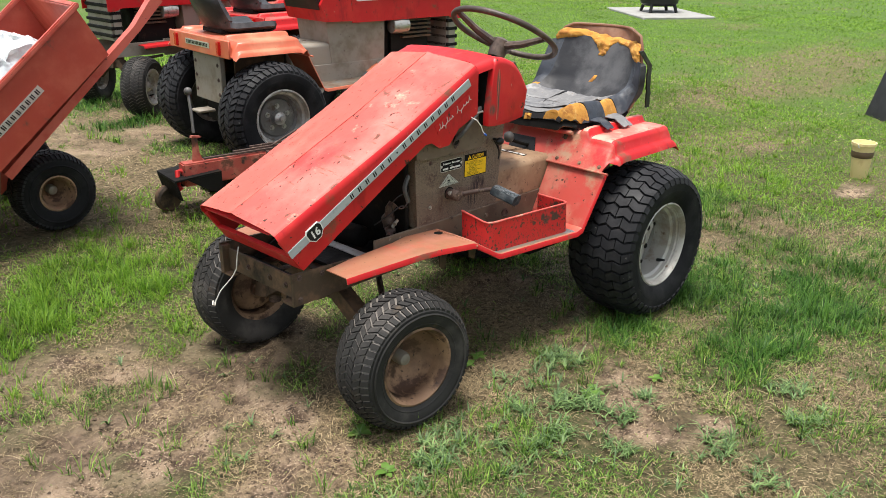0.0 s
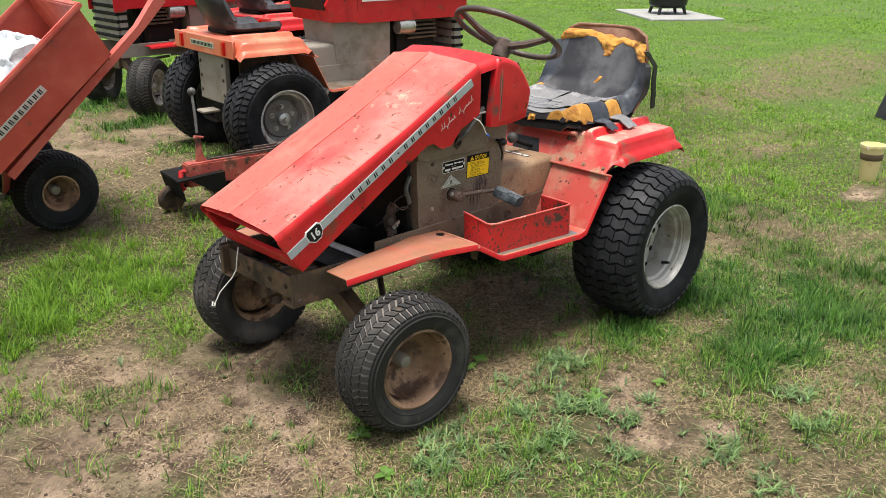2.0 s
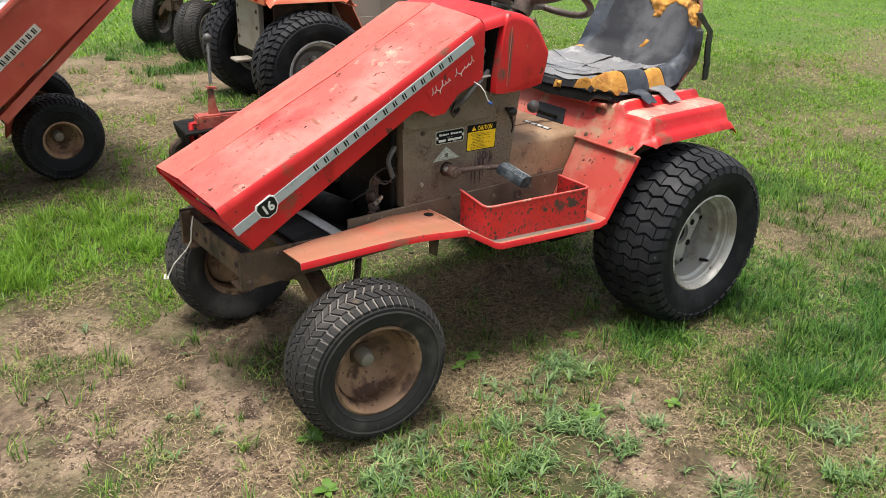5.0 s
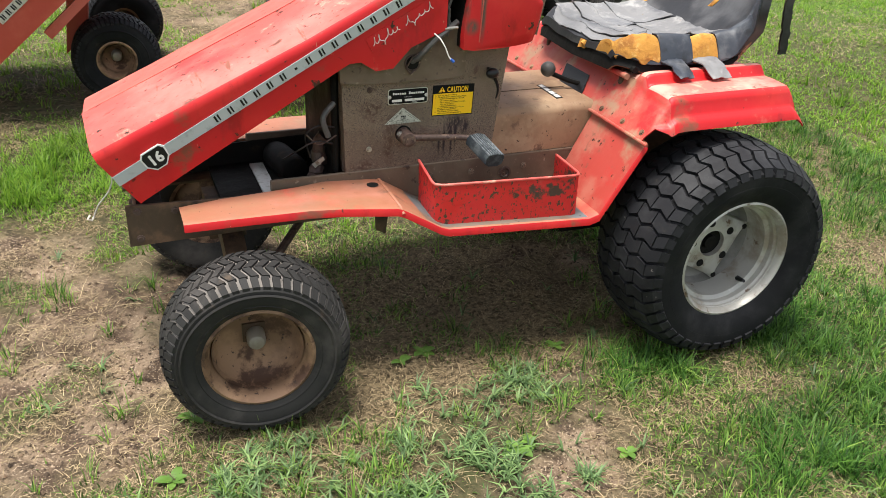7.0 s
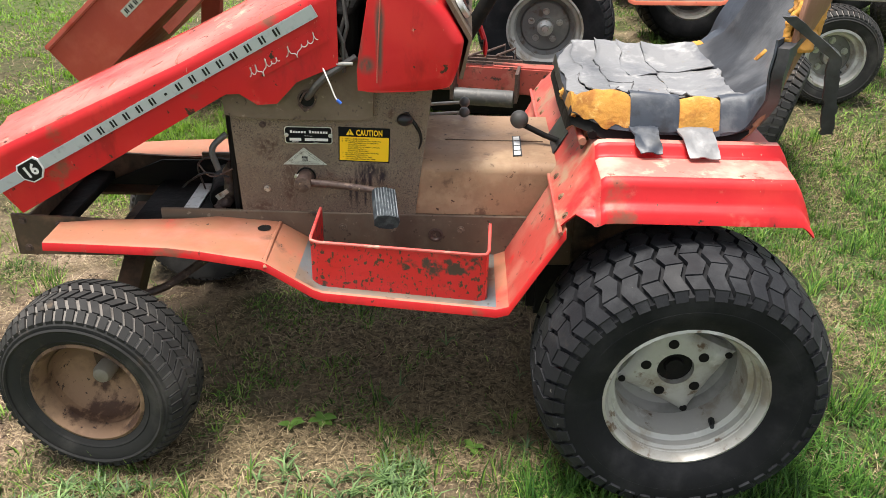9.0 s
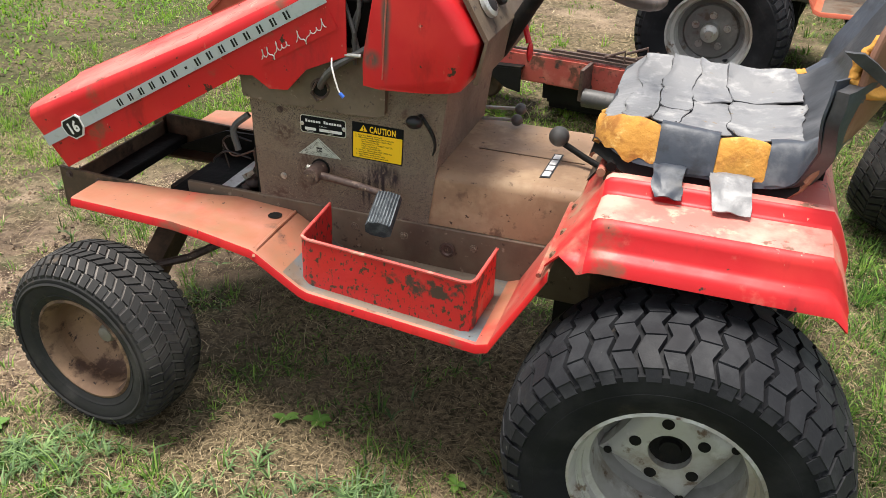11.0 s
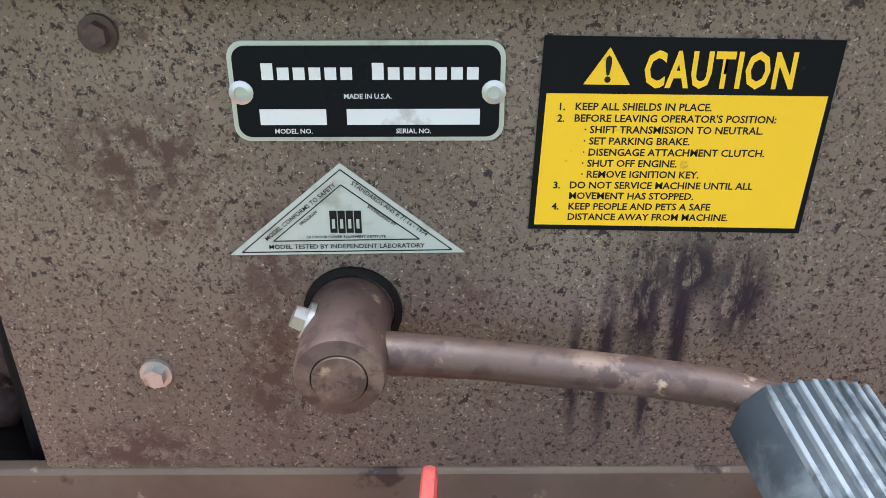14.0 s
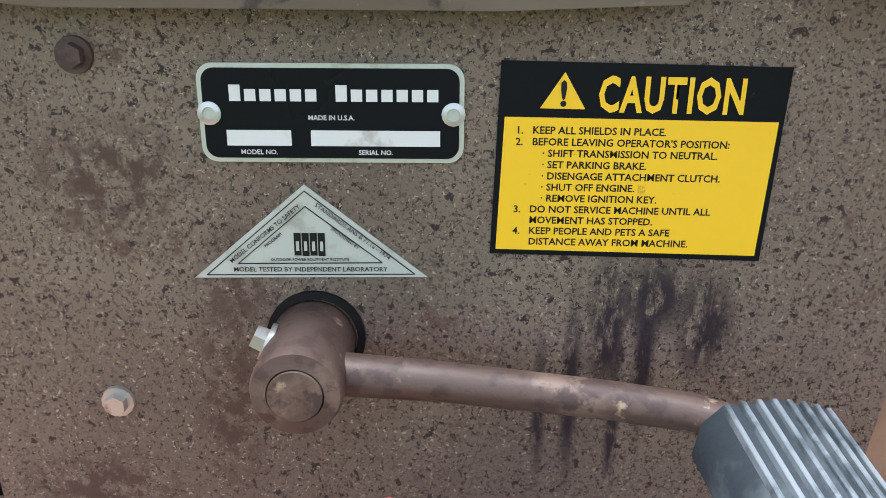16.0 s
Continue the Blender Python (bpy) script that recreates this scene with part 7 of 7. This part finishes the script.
# ---- grass, straw and weeds ----
def blade_mesh(name, x, y, z, h, w, lean, azim, mat, label, flat=None):
    n = len(x)
    ca, sa = np.cos(azim), np.sin(azim)
    px, py_ = -sa, ca
    co = np.zeros((n, 5, 3))
    mid, tip = 0.5, 1.0
    for k, (f, ww) in enumerate(((0, 0.5), (0, -0.5), (mid, 0.42), (mid, -0.42), (tip, 0))):
        d = lean * h * f ** 1.7
        co[:, k, 0] = x + ca * d + px * w * ww
        co[:, k, 1] = y + sa * d + py_ * w * ww
        co[:, k, 2] = z + h * f * np.sqrt(np.clip(1 - (lean * f * 0.75) ** 2, 0.02, 1)) * (1 if flat is None else flat) - 0.004
    me = bpy.data.meshes.new(name)
    me.vertices.add(n * 5)
    me.vertices.foreach_set("co", co.reshape(-1))
    base = (np.arange(n) * 5)[:, None]
    loops = np.concatenate([base + [0, 1, 3, 2], base + [2, 3, 4]], 1).reshape(-1)
    me.loops.add(n * 7)
    me.loops.foreach_set("vertex_index", loops.astype(np.int32))
    me.polygons.add(n * 2)
    starts = (np.arange(n) * 7)[:, None] + [0, 4]
    me.polygons.foreach_set("loop_start", starts.reshape(-1).astype(np.int32))
    me.update(calc_edges=True)
    me.validate()
    me.materials.append(mat)
    ob = new(name, me)
    return tagged(ob, label, name.replace("_", " "), kind="stuff")


def leafy(name, base, tints, thin=0.45):
    m = material(name, base, [(tuple(c * 0.6 for c in base), 1.6, 0.45, 0.7, 4, EVEN)], (0.42, 0.65), spec=0.35, island=tints)
    n, lk = m.node_tree.nodes, m.node_tree.links
    b = n["Principled BSDF"]
    tr = n.new("ShaderNodeBsdfTranslucent")
    mx = n.new("ShaderNodeMixShader")
    mx.inputs[0].default_value = thin
    lk.new(b.inputs["Base Color"].links[0].from_socket, tr.inputs[0])
    lk.new(b.outputs[0], mx.inputs[1])
    lk.new(tr.outputs[0], mx.inputs[2])
    lk.new(mx.outputs[0], n["Material Output"].inputs[0])
    return m


GRASS = leafy("green_grass", (0.155, 0.29, 0.062), ((0.20, 0.25, 0.20), (0.55, 0.62, 0.55), (0.95, 1.0, 0.85), (1.35, 1.25, 0.95), (2.3, 1.85, 1.7)))
DEEPGRASS = leafy("deep_green_grass", (0.085, 0.215, 0.042), ((0.18, 0.22, 0.18), (0.55, 0.62, 0.55), (1.0, 1.0, 0.9), (1.5, 1.3, 1.1), (2.1, 1.6, 1.5)))
LAWN = leafy("bright_lawn_grass", (0.172, 0.325, 0.042), ((0.55, 0.62, 0.55), (0.95, 1.0, 0.9), (1.3, 1.2, 1.0), (1.7, 1.45, 1.3)))
BROADGRASS = leafy("broad_bluish_grass", (0.150, 0.245, 0.090), ((0.35, 0.40, 0.36), (0.75, 0.80, 0.80), (1.15, 1.15, 1.15), (1.8, 1.65, 1.6)), 0.3)
STRAW = leafy("dry_straw", (0.33, 0.26, 0.155), ((0.14, 0.12, 0.10), (0.55, 0.52, 0.48), (0.95, 0.92, 0.88), (1.25, 1.22, 1.2), (1.8, 1.85, 1.9)), 0.2)
LEAF = leafy("weed_leaf", (0.11, 0.22, 0.045), ((0.5, 0.55, 0.5), (1.0, 1.0, 0.9), (1.5, 1.4, 1.1)), 0.3)


def scatter(n, x0, x1, y0, y1):
    return rng.uniform(x0, x1, n), rng.uniform(y0, y1, n)


def sown(n, area, size, wide, keep, thick=0.0):
    """Single blades of lawn, thin on bare and dry ground."""
    x, y = scatter(n, *area)
    z, bare, lush, dry = land(x, y)
    clump = smooth(0.40, 0.58, vnoise(x, y, 0.28, 4)) * (0.35 + 0.65 * smooth(0.38, 0.56, vnoise(x + 3, y - 7, 0.07, 3)))
    p = np.clip(0.07 + thick + 0.75 * clump + lush * 0.34 - dry * (0.16 + 0.3 * thick) - bare * 1.2, 0.012, 1) * keep
    ok = rng.random(n) < p
    x, y, z, lush, dry, bare = (a[ok] for a in (x, y, z, lush, dry, bare))
    m = len(x)
    h = size * (0.40 + 1.0 * rng.random(m) ** 1.8) * (0.70 + 0.55 * lush) * (1 - 0.35 * bare)
    return x, y, z, h, wide * (0.6 + 0.8 * rng.random(m)), 0.35 + 0.92 * rng.random(m) ** 0.7, rng.random(m) * 2 * math.pi


def tufted(n, area, size, wide, each):
    """Splayed tufts of longer blades round common roots."""
    x, y = scatter(n, *area)
    z, bare, lush, dry = land(x, y)
    p = np.clip(0.30 + 1.9 * (vnoise(x, y, 0.2, 3) - 0.5) + 0.6 * lush - 0.28 * dry - 0.5 * bare, 0.02, 1)
    ok = rng.random(n) < p
    x, y, z, lush = x[ok], y[ok], z[ok], lush[ok]
    count = (each * (0.4 + 1.2 * rng.random(len(x)) ** 1.5) * (0.7 + 0.7 * lush)).astype(int)
    big = np.repeat(0.6 + 0.8 * rng.random(len(x)) + 0.45 * lush, count)
    rep = lambda a: np.repeat(a, count)
    m = int(count.sum())
    az, r = rng.random(m) * 2 * math.pi, 0.016 * np.sqrt(rng.random(m)) * big
    return rep(x) + r * np.cos(az), rep(y) + r * np.sin(az), rep(z), size * big * (0.45 + 0.75 * rng.random(m)), wide * (0.6 + 0.7 * rng.random(m)), 0.2 + 0.85 * rng.random(m), az + rng.normal(0, 0.7, m)


def joined(rows):
    return [np.concatenate(c) for c in zip(*rows)]


NEAR = (-2.1, 2.3, -1.9, 1.5)
fields = [sown(430000, NEAR, 0.030, 0.0034, 1.0), tufted(9500, NEAR, 0.050, 0.0034, 18), sown(100000, (-2.1, 2.3, 1.5, 4.5), 0.04, 0.0055, 1.0), tufted(2600, (-2.1, 2.3, 1.5, 4.5), 0.06, 0.0045, 16)]
blades = joined(fields)
deep = rng.random(len(blades[0])) < 1.15 * land(blades[0], blades[1])[2] * (blades[0] > 0.1)
sunny = ~deep & (blades[0] < 0.2) & (blades[1] > 0.45)
blade_mesh("grass", *(a[~deep & ~sunny] for a in blades), GRASS, "short patchy green lawn grass with longer tufts")
blade_mesh("bright_grass", *(a[sunny] for a in blades), LAWN, "bright yellowish green grass in front of the machines")
blade_mesh("lush_grass", *(a[deep] for a in blades), DEEPGRASS, "deep green grass in thick patches")
lawns = [sown(90000, (-6.0, -2.1, -1.0, 7.0), 0.05, 0.009, 1.0, 0.2), sown(140000, (2.3, 5.0, -2.0, 3.5), 0.034, 0.0050, 1.0, 0.25), tufted(2600, (2.3, 5.0, -2.0, 3.5), 0.050, 0.005, 14),
         sown(180000, (4.0, 12.0, -1.5, 9.0), 0.034, 0.009, 1.0, 0.4), sown(60000, (-2.0, 3.0, 4.5, 12.0), 0.075, 0.012, 1.0, 0.3), sown(70000, (10.0, 26.0, 0.0, 20.0), 0.05, 0.020, 1.0, 0.5)]
blade_mesh("lawn", *joined(lawns), LAWN, "bright green mown lawn beyond the tractors")


def broad(n, area):
    """Low splayed rosettes of broad grass, in patches."""
    x, y = scatter(n, *area)
    ok = rng.random(n) < np.clip(blobs(x, y, BROAD) * (0.10 + 0.75 * smooth(0.48, 0.62, vnoise(x, y, 0.09, 3))), 0.006, 1)
    x, y = x[ok], y[ok]
    z = land(x, y)[0]
    count = rng.integers(4, 11, len(x))
    rep = lambda a: np.repeat(a, count)
    m = int(count.sum())
    az = rng.random(m) * 2 * math.pi
    return rep(x), rep(y), rep(z) + 0.006, 0.016 + 0.034 * rng.random(m), 0.0030 + 0.0026 * rng.random(m), 0.85 + 0.45 * rng.random(m), az


blade_mesh("broad_grass", *broad(20000, (-1.4, 1.4, -1.6, 0.6)), BROADGRASS, "low broad-bladed bluish green grass in patches")


def strewn(n, area, length, wide):
    x, y = scatter(n, *area)
    z, bare, lush, dry = land(x, y)
    p = np.clip(0.20 + 0.75 * smooth(0.45, 0.60, vnoise(x, y, 0.16, 4)) + 0.4 * dry - 0.45 * bare - 0.25 * lush, 0.03, 1)
    ok = rng.random(n) < p
    x, y, z = x[ok], y[ok], z[ok]
    m = len(x)
    return x, y, z + 0.004 + 0.012 * rng.random(m) ** 2, length * (0.3 + 1.1 * rng.random(m) ** 1.5), wide * (0.6 + 0.7 * rng.random(m)), 0.95 + 0.38 * rng.random(m), rng.random(m) * 2 * math.pi


straws = [strewn(420000, NEAR, 0.025, 0.0016), strewn(12000, NEAR, 0.07, 0.0018), strewn(60000, (-2.1, 5.0, 1.2, 4.5), 0.05, 0.003), strewn(24000, (2.3, 8.0, -2.0, 2.0), 0.05, 0.003)]
blade_mesh("dry_grass", *joined(straws), STRAW, "dry mown grass clippings strewn on the soil", 0.28)

# loose crumbs of soil
cx, cy = scatter(30000, -2.0, 1.2, -1.6, 1.2)
cz, cbare, _, _ = land(cx, cy)
okc = rng.random(30000) < np.clip(cbare - 0.2, 0, 1)
cx, cy, cz = cx[okc], cy[okc], cz[okc]
OCT = np.array([(1, 0, 0), (-1, 0, 0), (0, 1, 0), (0, -1, 0), (0, 0, 1), (0, 0, -1)], float)
OF = np.array([(0, 2, 4), (2, 1, 4), (1, 3, 4), (3, 0, 4), (2, 0, 5), (1, 2, 5), (3, 1, 5), (0, 3, 5)])
k = len(cx)
rad = 0.0016 + 0.0065 * rng.random(k) ** 6
cv = OCT[None] * rad[:, None, None] * (0.6 + 0.8 * rng.random((k, 6, 1))) + np.stack([cx, cy, cz + rad * 0.3], -1)[:, None]
cf = (OF[None] + (np.arange(k) * 6)[:, None, None]).reshape(-1, 3)
crumb_me = bpy.data.meshes.new("soil_crumbs")
crumb_me.from_pydata(cv.reshape(-1, 3).tolist(), [], cf.tolist())
crumb_me.materials.append(material("soil_crumb", (0.13, 0.09, 0.06), (), (0.9, 0.95), island=((0.35, 0.35, 0.35), (0.9, 0.9, 0.9), (1.9, 1.85, 1.75)), bump=((200, 0.4),)))
tagged(new("soil_crumbs", crumb_me), "loose crumbs of dry brown soil", "soil", kind="stuff")

# broad-leaved weeds
def weed(x, y, r, n, seedv):
    z = float(land(np.array([x]), np.array([y]))[0][0])
    w = thing("weed", pose(x, y, z), "small broad-leaved green weed in the lawn", "weed", "lawn weeds")
    rs = random.Random(seedv)
    for k in range(n):
        a, ln, lift = 2.4 * k + rs.uniform(-0.4, 0.4), r * rs.uniform(0.7, 1.15), rs.uniform(0.15, 0.6)
        def fn(u, v):
            s = v * 2 - 1
            wd = 0.30 * ln * math.sin(math.pi * min(1, 0.06 + u * 0.94)) ** 0.8 * s
            d = ln * u
            up = 0.006 + ln * lift * math.sin(u * 2.0) * 0.6 + abs(s) * 0.05 * ln - 0.1 * ln * u * u
            return (d * math.cos(a) - wd * math.sin(a), d * math.sin(a) + wd * math.cos(a), up)
        bm = B()
        sheet(bm, fn, 7, 4)
        part("leaf", bm, LEAF, w)


for k, (x, y, r, n) in enumerate([(0.02, -0.71, 0.055, 7), (-0.05, -0.285, 0.05, 6), (0.06, -0.69, 0.035, 5), (-0.71, -0.555, 0.05, 6), (-0.64, -0.36, 0.055, 7), (0.25, -0.80, 0.04, 5), (-0.34, -0.60, 0.04, 5), (0.30, -0.36, 0.035, 5), (-0.12, -0.31, 0.04, 5), (-0.9, -0.75, 0.04, 5)]):
    weed(x, y, r * 0.72, n, 60 + k)
